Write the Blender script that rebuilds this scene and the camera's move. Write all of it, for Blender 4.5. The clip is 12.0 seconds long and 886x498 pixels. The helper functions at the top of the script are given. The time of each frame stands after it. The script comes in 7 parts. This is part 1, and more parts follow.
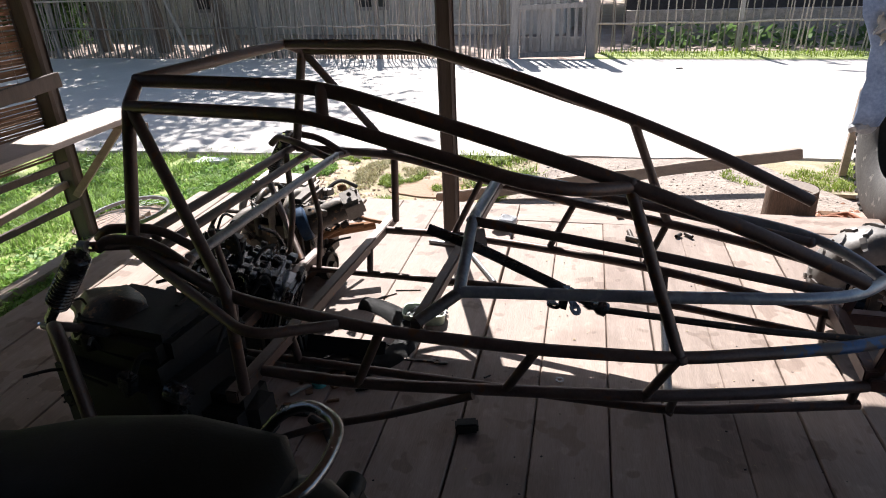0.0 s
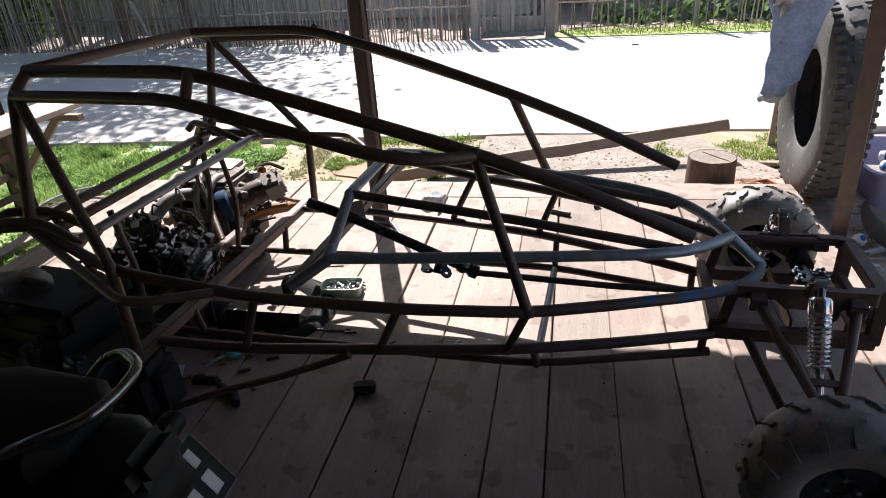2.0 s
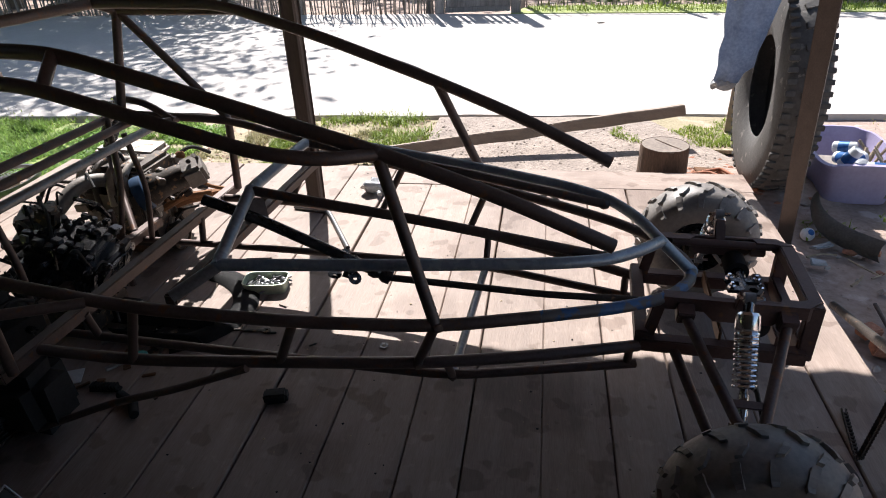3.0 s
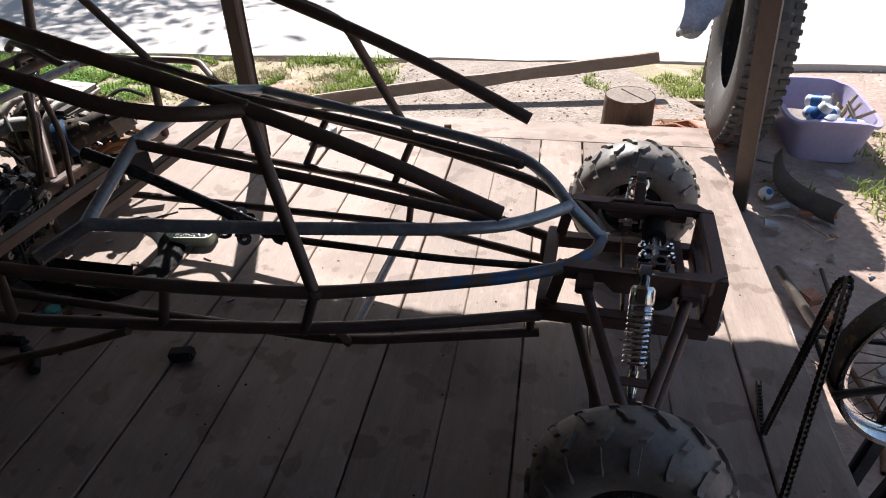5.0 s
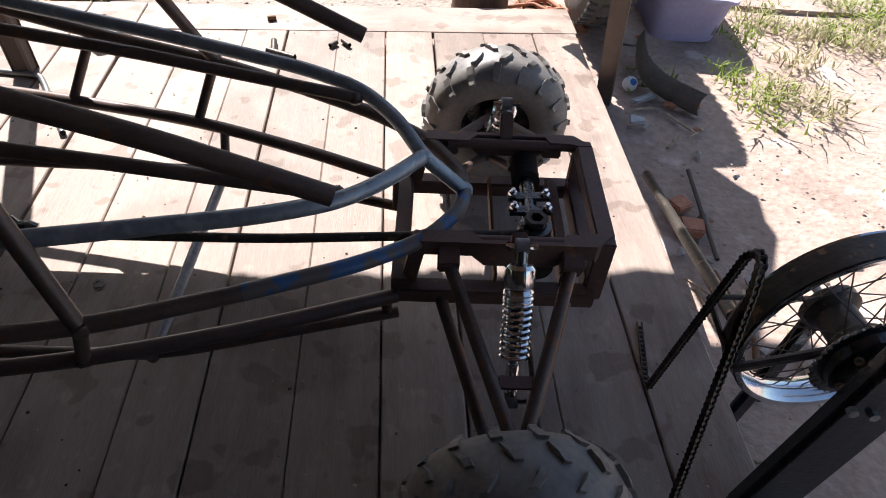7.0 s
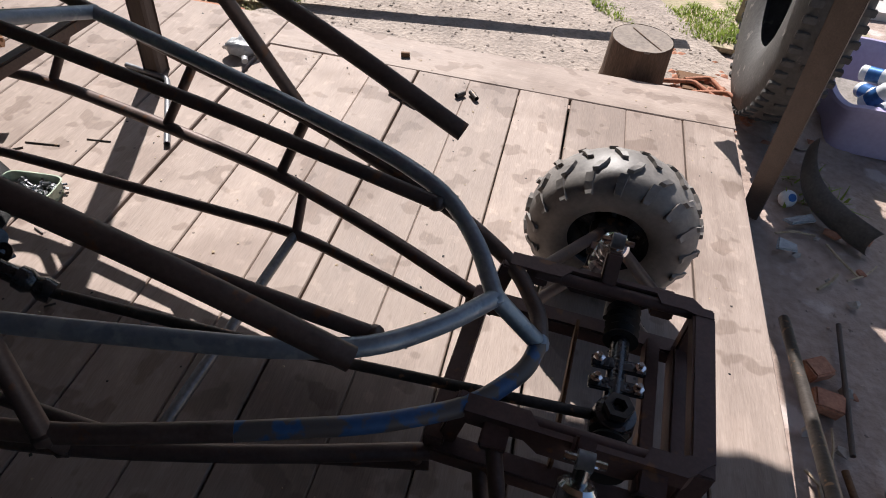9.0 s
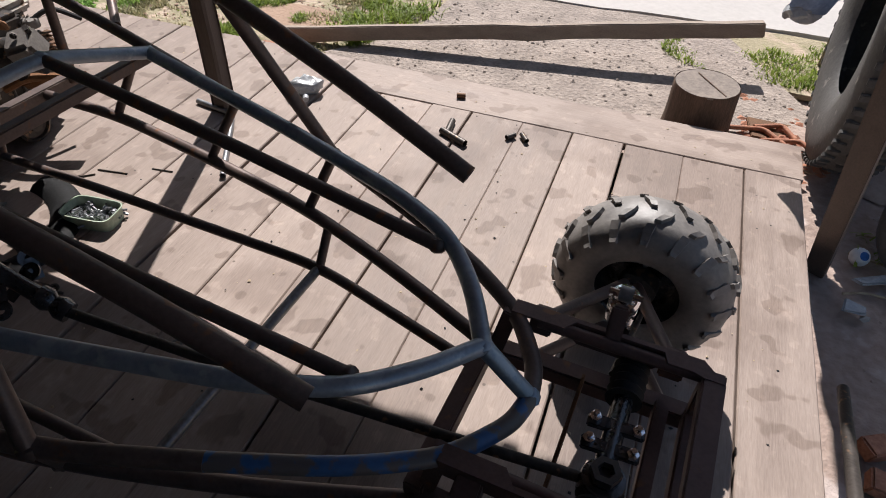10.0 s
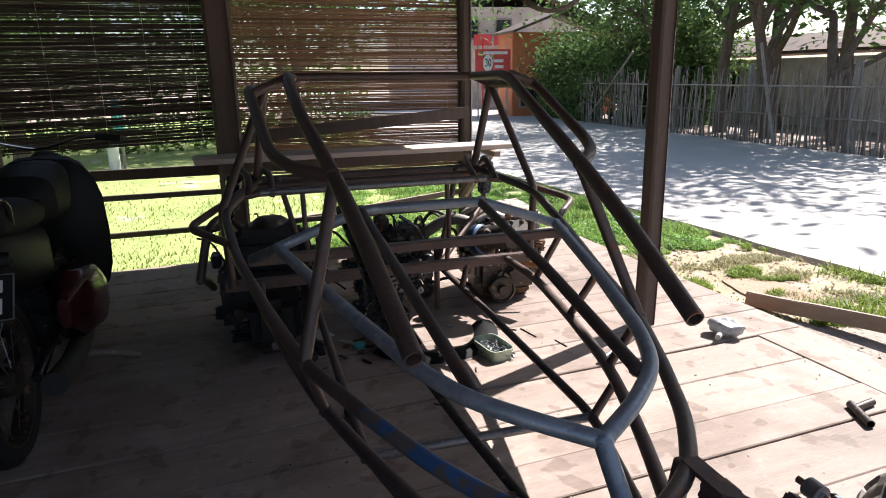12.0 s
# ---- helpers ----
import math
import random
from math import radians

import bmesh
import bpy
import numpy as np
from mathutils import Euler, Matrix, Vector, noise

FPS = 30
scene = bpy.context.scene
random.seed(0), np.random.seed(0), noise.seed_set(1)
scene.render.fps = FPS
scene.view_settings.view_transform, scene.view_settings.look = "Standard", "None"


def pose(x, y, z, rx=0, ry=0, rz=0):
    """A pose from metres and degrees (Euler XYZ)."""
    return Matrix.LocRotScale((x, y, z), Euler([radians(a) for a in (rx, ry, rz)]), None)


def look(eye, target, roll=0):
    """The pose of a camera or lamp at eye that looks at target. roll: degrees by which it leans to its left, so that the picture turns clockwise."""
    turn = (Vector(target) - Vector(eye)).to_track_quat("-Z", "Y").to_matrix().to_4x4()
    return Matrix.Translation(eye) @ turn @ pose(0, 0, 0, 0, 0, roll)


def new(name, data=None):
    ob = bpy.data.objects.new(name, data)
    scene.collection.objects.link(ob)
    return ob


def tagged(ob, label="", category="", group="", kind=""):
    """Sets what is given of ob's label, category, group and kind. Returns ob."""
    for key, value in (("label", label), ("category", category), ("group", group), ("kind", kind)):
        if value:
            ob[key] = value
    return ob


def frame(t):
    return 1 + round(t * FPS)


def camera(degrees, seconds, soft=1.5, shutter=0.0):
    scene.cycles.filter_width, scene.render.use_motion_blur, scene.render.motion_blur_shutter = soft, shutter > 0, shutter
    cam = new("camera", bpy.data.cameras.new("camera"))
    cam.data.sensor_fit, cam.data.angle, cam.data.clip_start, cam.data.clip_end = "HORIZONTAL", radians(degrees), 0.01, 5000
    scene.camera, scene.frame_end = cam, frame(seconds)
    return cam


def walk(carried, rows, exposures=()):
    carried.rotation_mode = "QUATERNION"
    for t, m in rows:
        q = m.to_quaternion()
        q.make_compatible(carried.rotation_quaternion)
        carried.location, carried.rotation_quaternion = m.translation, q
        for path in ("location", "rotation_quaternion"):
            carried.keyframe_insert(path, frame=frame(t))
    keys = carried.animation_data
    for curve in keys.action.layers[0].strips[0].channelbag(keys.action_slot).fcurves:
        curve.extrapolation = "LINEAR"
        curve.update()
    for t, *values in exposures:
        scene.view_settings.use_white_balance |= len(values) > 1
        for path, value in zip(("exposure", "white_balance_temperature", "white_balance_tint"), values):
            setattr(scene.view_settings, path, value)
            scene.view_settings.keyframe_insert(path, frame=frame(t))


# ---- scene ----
cam = camera(69.3, 12.0, 1.0)
PATH = [
    (0, (0.892, -1.134, 1.615), (0.32, 0.585, 0.767), -2.4),
    (0.5, (1.051, -1.215, 1.629), (0.525, 0.518, 0.781), -2.8),
    (1, (1.155, -1.255, 1.624), (0.587, 0.45, 0.746), -4.5),
    (1.5, (1.245, -1.251, 1.627), (0.657, 0.45, 0.755), -5.5),
    (2, (1.304, -1.176, 1.615), (0.763, 0.53, 0.722), -4.0),
    (2.5, (1.37, -1.015, 1.615), (0.867, 0.681, 0.681), -2.7),
    (3, (1.444, -0.932, 1.607), (0.989, 0.759, 0.64), -2.3),
    (5, (1.732, -0.735, 1.599), (1.284, 0.86, 0.479), -1.5),
    (5.5, (1.74, -0.58, 1.596), (1.573, 1.017, 0.404), -0.6),
    (6, (1.702, -0.447, 1.576), (1.713, 1.049, 0.25), 1.6),
    (6.5, (1.673, -0.364, 1.554), (1.722, 1.051, 0.142), 3.6),
    (7, (1.708, -0.244, 1.547), (1.712, 1.158, 0.121), 3.4),
    (7.2, (1.747, -0.176, 1.56), (1.702, 1.219, 0.128), 3.0),
    (8.8, (1.774, 0.133, 1.549), (1.46, 1.5, 0.124), 6.4),
    (9, (1.747, 0.157, 1.549), (1.398, 1.529, 0.136), 5.9),
    (9.5, (1.734, 0.184, 1.551), (1.198, 1.468, 0.114), 2.9),
    (10, (1.903, 0.242, 1.555), (1.282, 1.589, 0.214), 1.7),
    (10.5, (2.112, 0.295, 1.544), (1.172, 1.565, 0.318), 4.3),
    (11, (2.198, 0.333, 1.453), (0.966, 1.398, 0.292), 0.4),
    (11.5, (2.345, 0.39, 1.254), (0.8, 1.38, 0.456), 0.9),
    (11.8, (2.49, 0.406, 1.274), (0.736, 1.12, 0.631), -2.3),
    (12, (2.593, 0.435, 1.272), (0.726, 0.921, 0.747), -1.1),
]
EXPOSURES = [(0.0, 1.22), (2.5, 1.13), (3.2, 1.05), (5.0, 1.04), (5.5, 0.94), (6.0, 1.24), (6.5, 1.34), (7.0, 1.34), (9.0, 0.72), (10.0, 0.46), (10.5, 0.3), (11.0, 0.42), (11.5, 0.9), (12.0, 1.32)]

walk(cam, [(t, look(eye, target, roll)) for t, eye, target, roll in PATH], EXPOSURES)

# ---- light ----
SUN_DIR = Vector((-0.41, 0.91, 1.07)).normalized()
sun_data = bpy.data.lights.new("sun", "SUN")
sun_data.energy, sun_data.angle, sun_data.color = 5.0, radians(0.55), (1.0, 0.955, 0.935)
sun = new("sun", sun_data)
sun.matrix_world = look(SUN_DIR * 30, (0, 0, 0))
world = bpy.data.worlds.new("sky")
scene.world = world
world.use_nodes = True
wn = world.node_tree.nodes
sky = wn.new("ShaderNodeTexSky")
sky.sky_type, sky.sun_disc = "NISHITA", False
sky.sun_elevation = math.asin(SUN_DIR.z)
sky.sun_rotation = math.atan2(SUN_DIR.x, SUN_DIR.y)
sky.air_density, sky.dust_density, sky.ozone_density = 0.9, 1.1, 0.3
world.node_tree.links.new(sky.outputs[0], wn["Background"].inputs[0])
wn["Background"].inputs[1].default_value = 0.078


# ---- materials ----
def material(name, base, dark, rough=0.7, metal=0.0, scale=6.0, fine=60.0, bump=0.15, stretch=(1, 1, 1), amount=0.5, per_object=0.0, spec=0.4, wear=None, wear_amount=0.0, rough_var=0.15, bump_dist=0.01):
    """Two tones mixed by a coarse and a fine noise, optional worn patches, bump from the fine grain."""
    m = bpy.data.materials.new(name)
    m.use_nodes = True
    nt = m.node_tree
    n, l = nt.nodes, nt.links
    bsdf = n["Principled BSDF"]
    bsdf.inputs["Metallic"].default_value = metal
    bsdf.inputs["Specular IOR Level"].default_value = spec
    geo = n.new("ShaderNodeTexCoord")
    mp = n.new("ShaderNodeMapping")
    mp.inputs["Scale"].default_value = stretch
    l.new(geo.outputs["Object"], mp.inputs["Vector"])
    info = n.new("ShaderNodeObjectInfo")
    shift = n.new("ShaderNodeVectorMath")
    shift.operation = "MULTIPLY_ADD"
    shift.inputs[1].default_value = (17.0, 29.0, 43.0)
    l.new(info.outputs["Random"], shift.inputs[0])
    l.new(mp.outputs[0], shift.inputs[2])
    a = n.new("ShaderNodeTexNoise")
    a.inputs["Scale"].default_value, a.inputs["Detail"].default_value, a.inputs["Roughness"].default_value = scale, 5, 0.6
    b = n.new("ShaderNodeTexNoise")
    b.inputs["Scale"].default_value, b.inputs["Detail"].default_value = fine, 4
    l.new(shift.outputs[0], a.inputs["Vector"])
    l.new(shift.outputs[0], b.inputs["Vector"])
    mix1 = n.new("ShaderNodeMath")
    mix1.operation = "MULTIPLY_ADD"
    mix1.inputs[1].default_value = 0.45
    l.new(b.outputs["Fac"], mix1.inputs[0])
    half = n.new("ShaderNodeMath")
    half.operation = "MULTIPLY"
    half.inputs[1].default_value = 0.62
    l.new(a.outputs["Fac"], half.inputs[0])
    l.new(half.outputs[0], mix1.inputs[2])
    ramp = n.new("ShaderNodeValToRGB")
    ramp.color_ramp.elements[0].position, ramp.color_ramp.elements[1].position = 0.5 - amount * 0.28, 0.5 + amount * 0.28
    ramp.color_ramp.elements[0].color, ramp.color_ramp.elements[1].color = (*dark, 1), (*base, 1)
    l.new(mix1.outputs[0], ramp.inputs[0])
    colour = ramp.outputs[0]
    if per_object:
        hsv = n.new("ShaderNodeHueSaturation")
        rng = n.new("ShaderNodeMapRange")
        rng.inputs["To Min"].default_value, rng.inputs["To Max"].default_value = 1 - per_object, 1 + per_object
        l.new(info.outputs["Random"], rng.inputs["Value"])
        l.new(rng.outputs[0], hsv.inputs["Value"])
        l.new(colour, hsv.inputs["Color"])
        colour = hsv.outputs[0]
    if wear:
        w = n.new("ShaderNodeTexNoise")
        w.inputs["Scale"].default_value, w.inputs["Detail"].default_value = scale * 1.7, 8
        l.new(geo.outputs["Object"], w.inputs["Vector"])
        wr = n.new("ShaderNodeValToRGB")
        wr.color_ramp.elements[0].position, wr.color_ramp.elements[1].position = 0.64 - wear_amount * 0.3, 0.70 - wear_amount * 0.3
        l.new(w.outputs["Fac"], wr.inputs[0])
        mx = n.new("ShaderNodeMix")
        mx.data_type = "RGBA"
        mx.inputs["B"].default_value = (0, 0, 0, 1)
        l.new(wr.outputs[0], mx.inputs[0])
        l.new(colour, mx.inputs[6])
        mx.inputs[7].default_value = (*wear, 1)
        colour = mx.outputs[2]
    l.new(colour, bsdf.inputs["Base Color"])
    rr = n.new("ShaderNodeMapRange")
    rr.inputs["To Min"].default_value, rr.inputs["To Max"].default_value = max(0.03, rough - rough_var), min(1, rough + rough_var)
    l.new(a.outputs["Fac"], rr.inputs["Value"])
    l.new(rr.outputs[0], bsdf.inputs["Roughness"])
    if bump:
        bp = n.new("ShaderNodeBump")
        bp.inputs["Strength"].default_value, bp.inputs["Distance"].default_value = bump, bump_dist
        l.new(mix1.outputs[0], bp.inputs["Height"])
        l.new(bp.outputs[0], bsdf.inputs["Normal"])
    return m


M_PLANK = material("plank_wood", (0.380, 0.306, 0.262), (0.230, 0.176, 0.148), 0.6, scale=3.0, fine=38, stretch=(7, 0.7, 5), bump=0.25, amount=0.8, per_object=0.12, spec=0.2)


def add_stains(m):
    """Water marks, trodden dirt, dark spots and pale dust that run on across the boards."""
    n, l = m.node_tree.nodes, m.node_tree.links
    bsdf = n["Principled BSDF"]
    colour = bsdf.inputs["Base Color"].links[0].from_socket
    where = n.new("ShaderNodeNewGeometry")
    for scale, detail, lo, hi, tone, most in ((1.7, 3, 0.50, 0.62, (0.60, 0.56, 0.54), 0.55), (7.5, 2, 0.585, 0.63, (0.55, 0.50, 0.47), 0.55), (16.0, 4, 0.60, 0.66, (1.30, 1.30, 1.28), 0.45), (5.0, 6, 0.58, 0.72, (1.16, 1.15, 1.14), 0.7)):
        tex = n.new("ShaderNodeTexNoise")
        tex.inputs["Scale"].default_value, tex.inputs["Detail"].default_value = scale, detail
        l.new(where.outputs["Position"], tex.inputs["Vector"])
        rng = n.new("ShaderNodeMapRange")
        rng.interpolation_type = "SMOOTHSTEP"
        rng.inputs["From Min"].default_value, rng.inputs["From Max"].default_value = lo, hi
        rng.inputs["To Max"].default_value = most
        l.new(tex.outputs["Fac"], rng.inputs["Value"])
        mx = n.new("ShaderNodeMix")
        mx.data_type, mx.blend_type = "RGBA", "MULTIPLY"
        l.new(rng.outputs[0], mx.inputs[0])
        l.new(colour, mx.inputs[6])
        mx.inputs[7].default_value = (*tone, 1)
        colour = mx.outputs[2]
    spots = n.new("ShaderNodeTexVoronoi")
    spots.inputs["Scale"].default_value = 9.0
    l.new(where.outputs["Position"], spots.inputs["Vector"])
    rng = n.new("ShaderNodeMapRange")
    rng.inputs["From Min"].default_value, rng.inputs["From Max"].default_value = 0.055, 0.035
    rng.inputs["To Max"].default_value = 0.7
    l.new(spots.outputs["Distance"], rng.inputs["Value"])
    mx = n.new("ShaderNodeMix")
    mx.data_type = "RGBA"
    l.new(rng.outputs[0], mx.inputs[0])
    l.new(colour, mx.inputs[6])
    mx.inputs[7].default_value = (0.075, 0.058, 0.048, 1)
    l.new(mx.outputs[2], bsdf.inputs["Base Color"])


add_stains(M_PLANK)
M_POST = material("post_wood", (0.13, 0.098, 0.082), (0.065, 0.05, 0.043), 0.7, scale=4, fine=40, stretch=(6, 6, 0.6), bump=0.3, amount=0.8, per_object=0.12)
M_BEAM = material("grey_wood", (0.36, 0.29, 0.23), (0.20, 0.15, 0.12), 0.75, scale=4, fine=45, stretch=(0.7, 6, 6), bump=0.35, amount=0.8, per_object=0.15)
M_PALEBOARD = material("pale_worn_board", (0.55, 0.48, 0.43), (0.34, 0.28, 0.245), 0.65, scale=3, fine=45, stretch=(6, 0.7, 5), bump=0.3, amount=0.8)
M_STUMP = material("stump_bark", (0.16, 0.10, 0.07), (0.07, 0.045, 0.03), 0.85, scale=9, fine=50, stretch=(3, 3, 0.6), bump=0.6)
M_CUT = material("cut_wood", (0.27, 0.225, 0.19), (0.14, 0.115, 0.10), 0.85, scale=10, fine=60, bump=0.3)
M_STEEL = material("bare_steel_tube", (0.145, 0.105, 0.092), (0.065, 0.046, 0.042), 0.46, metal=0.35, scale=14, fine=120, bump=0.08, amount=0.9, per_object=0.12, wear=(0.17, 0.085, 0.05), wear_amount=0.10, spec=0.5)
M_BLUE = material("blue_painted_tube", (0.30, 0.345, 0.40), (0.16, 0.19, 0.23), 0.36, metal=0.35, scale=13, fine=90, bump=0.06, amount=0.8, wear=(0.32, 0.36, 0.40), wear_amount=0.25, spec=0.5)
M_BRIGHTBLUE = material("blue_paint_patch", (0.05, 0.13, 0.30), (0.035, 0.08, 0.18), 0.4, scale=11, fine=90, bump=0.05, amount=0.9, wear=(0.115, 0.10, 0.095), wear_amount=0.62)
M_SILVER = material("galvanised_tube", (0.27, 0.275, 0.285), (0.15, 0.15, 0.16), 0.38, metal=0.6, scale=14, fine=90, bump=0.05)
M_BROWN = material("brown_primer_steel", (0.155, 0.092, 0.078), (0.085, 0.052, 0.046), 0.5, metal=0.15, scale=10, fine=110, bump=0.10, amount=0.8, per_object=0.08, wear=(0.22, 0.11, 0.06), wear_amount=0.04)
M_RUST = material("rusty_steel", (0.21, 0.11, 0.055), (0.075, 0.04, 0.026), 0.7, metal=0.3, scale=22, fine=120, bump=0.25, amount=0.9)
M_CHROME = material("chrome", (0.80, 0.82, 0.85), (0.65, 0.67, 0.70), 0.14, metal=1.0, scale=9, fine=70, bump=0.02, rough_var=0.06)
M_DULL = material("dull_chrome", (0.30, 0.31, 0.325), (0.18, 0.185, 0.195), 0.24, metal=0.95, scale=9, fine=70, bump=0.03)
M_ALU = material("cast_aluminium", (0.46, 0.45, 0.43), (0.20, 0.19, 0.18), 0.5, metal=0.75, scale=16, fine=100, bump=0.25, amount=0.9)
M_BLACK = material("black_casting", (0.055, 0.058, 0.066), (0.012, 0.012, 0.014), 0.2, metal=0.3, scale=15, fine=90, bump=0.25, amount=0.9, spec=1.0)
M_GREASE = material("greasy_metal", (0.10, 0.085, 0.075), (0.028, 0.024, 0.022), 0.45, metal=0.5, scale=18, fine=90, bump=0.25, amount=0.9, wear=(0.24, 0.15, 0.09), wear_amount=0.15)
M_ENGBLUE = material("engine_blue", (0.035, 0.085, 0.17), (0.015, 0.03, 0.06), 0.45, metal=0.2, scale=14, fine=90, bump=0.15, amount=0.9)
M_TYRE = material("dusty_rubber", (0.25, 0.228, 0.21), (0.105, 0.097, 0.092), 0.54, scale=7, fine=70, bump=0.18, amount=0.9, spec=0.6)
M_OLDTYRE = material("old_tyre_rubber", (0.12, 0.113, 0.107), (0.045, 0.042, 0.04), 0.7, scale=9, fine=60, bump=0.3, amount=0.9, wear=(0.22, 0.20, 0.18), wear_amount=0.06)
M_RUBBER = material("black_rubber", (0.022, 0.022, 0.023), (0.010, 0.010, 0.011), 0.72, scale=12, fine=90, bump=0.12)
M_SEAT = material("seat_vinyl", (0.012, 0.014, 0.013), (0.007, 0.008, 0.008), 0.62, scale=10, fine=220, bump=0.15, spec=0.2)
M_PLASTIC = material("black_plastic", (0.012, 0.014, 0.014), (0.006, 0.007, 0.007), 0.5, scale=9, fine=120, bump=0.08, spec=0.25)
M_RED = material("dark_red_paint", (0.045, 0.007, 0.010), (0.02, 0.004, 0.005), 0.16, scale=6, fine=90, bump=0.03, spec=0.5)
M_CONCRETE = material("road_concrete", (0.53, 0.495, 0.465), (0.39, 0.365, 0.34), 0.85, scale=1.1, fine=26, bump=0.2, amount=0.9)
M_SOIL = material("soil", (0.47, 0.365, 0.31), (0.22, 0.155, 0.125), 0.95, scale=2.6, fine=30, bump=0.6, amount=0.8, bump_dist=0.04, wear=(0.52, 0.43, 0.39), wear_amount=0.10)
M_STONEPATH = material("rubble_concrete", (0.42, 0.35, 0.30), (0.16, 0.13, 0.11), 0.95, scale=7, fine=48, bump=1.0, amount=0.8, bump_dist=0.03)


def foliage(name, base, dark, through_light, scale):
    """Leaves and blades that let some light through; the tone changes from blade to blade."""
    m = material(name, base, dark, 0.55, scale=scale, fine=scale * 7, bump=0, amount=0.9, spec=0.25)
    n, l = m.node_tree.nodes, m.node_tree.links
    bsdf, out = n["Principled BSDF"], n["Material Output"]
    colour = bsdf.inputs["Base Color"].links[0].from_socket
    island = n.new("ShaderNodeNewGeometry")
    hsv = n.new("ShaderNodeHueSaturation")
    rng = n.new("ShaderNodeMapRange")
    rng.inputs["To Min"].default_value, rng.inputs["To Max"].default_value = 0.65, 1.35
    l.new(island.outputs["Random Per Island"], rng.inputs["Value"])
    l.new(rng.outputs[0], hsv.inputs["Value"])
    l.new(colour, hsv.inputs["Color"])
    l.new(hsv.outputs[0], bsdf.inputs["Base Color"])
    tr = n.new("ShaderNodeBsdfTranslucent")
    l.new(hsv.outputs[0], tr.inputs["Color"])
    mix = n.new("ShaderNodeMixShader")
    mix.inputs[0].default_value = through_light
    l.new(bsdf.outputs[0], mix.inputs[1])
    l.new(tr.outputs[0], mix.inputs[2])
    l.new(mix.outputs[0], out.inputs["Surface"])
    return m


M_GRASS = foliage("grass_blades", (0.30, 0.37, 0.075), (0.13, 0.20, 0.035), 0.45, 2.2)
M_WEED = foliage("weed_blades", (0.34, 0.48, 0.13), (0.13, 0.24, 0.045), 0.5, 4.5)
M_WEEDLEAF = foliage("weed_leaves", (0.28, 0.46, 0.11), (0.10, 0.21, 0.05), 0.5, 6.0)
M_TARP = foliage("blue_woven_sack", (0.36, 0.43, 0.55), (0.11, 0.155, 0.245), 0.4, 9.0)
M_DRYGRASS = foliage("dry_grass_blades", (0.47, 0.41, 0.25), (0.25, 0.26, 0.12), 0.4, 3.0)
M_LAWN = material("lawn_ground", (0.36, 0.40, 0.15), (0.22, 0.28, 0.085), 0.95, scale=1.4, fine=30, bump=0.9, amount=0.9, wear=(0.45, 0.41, 0.28), wear_amount=0.10, bump_dist=0.03)
M_VERGE = material("verge_ground", (0.42, 0.35, 0.24), (0.22, 0.20, 0.11), 0.95, scale=3.2, fine=44, bump=0.9, amount=0.9, wear=(0.46, 0.36, 0.27), wear_amount=0.35, bump_dist=0.03)
M_BAMBOO = material("weathered_bamboo", (0.38, 0.335, 0.29), (0.13, 0.11, 0.095), 0.75, scale=5, fine=40, stretch=(6, 6, 1), bump=0.2, amount=0.9, per_object=0.5)
M_GREYWOOD = material("silvered_boards", (0.34, 0.31, 0.29), (0.16, 0.145, 0.135), 0.85, scale=5, fine=50, stretch=(6, 6, 0.7), bump=0.35, per_object=0.2)
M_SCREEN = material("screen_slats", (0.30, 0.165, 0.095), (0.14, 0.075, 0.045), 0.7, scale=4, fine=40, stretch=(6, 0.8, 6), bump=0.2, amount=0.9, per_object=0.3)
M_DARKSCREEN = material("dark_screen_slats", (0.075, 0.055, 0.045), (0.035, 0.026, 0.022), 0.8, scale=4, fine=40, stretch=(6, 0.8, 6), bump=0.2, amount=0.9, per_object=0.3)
M_LEAF = foliage("tree_leaves", (0.15, 0.23, 0.075), (0.055, 0.11, 0.035), 0.45, 1.2)
M_BARK = material("tree_bark", (0.19, 0.15, 0.115), (0.08, 0.06, 0.048), 0.9, scale=7, fine=40, stretch=(3, 3, 0.7), bump=0.6)
M_PURPLE = material("lilac_plastic", (0.42, 0.38, 0.56), (0.33, 0.29, 0.45), 0.45, scale=6, fine=50, bump=0.04, amount=0.7)
M_WHITE = material("white_plastic", (0.72, 0.73, 0.74), (0.55, 0.56, 0.58), 0.45, scale=9, fine=60, bump=0.06)
M_CANBLUE = material("blue_can_print", (0.05, 0.16, 0.40), (0.03, 0.09, 0.25), 0.35, metal=0.4, scale=14, fine=60, bump=0.03)
M_CLEAR = material("crumpled_clear_film", (0.50, 0.51, 0.52), (0.26, 0.27, 0.28), 0.25, scale=16, fine=70, bump=0.6, amount=0.9)
M_TIN = material("green_tin", (0.46, 0.54, 0.42), (0.27, 0.33, 0.25), 0.35, metal=0.2, scale=16, fine=80, bump=0.15)
M_ORANGE = material("orange_plaster", (0.55, 0.20, 0.095), (0.40, 0.14, 0.06), 0.9, scale=2, fine=20, bump=0.2)
# Very dark boards; the tone holds shade for porch walls and far house.
M_WALL = material("shade_toned_boards", (0.09, 0.07, 0.06), (0.045, 0.035, 0.03), 0.9, scale=2, fine=20, bump=0.2)
M_ROOF = material("rusty_sheet_roof", (0.15, 0.11, 0.09), (0.08, 0.055, 0.045), 0.7, metal=0.3, scale=3, fine=25, bump=0.2)
M_BANRED = material("banner_red", (0.55, 0.07, 0.07), (0.40, 0.05, 0.05), 0.6, scale=3, fine=20, bump=0.05)
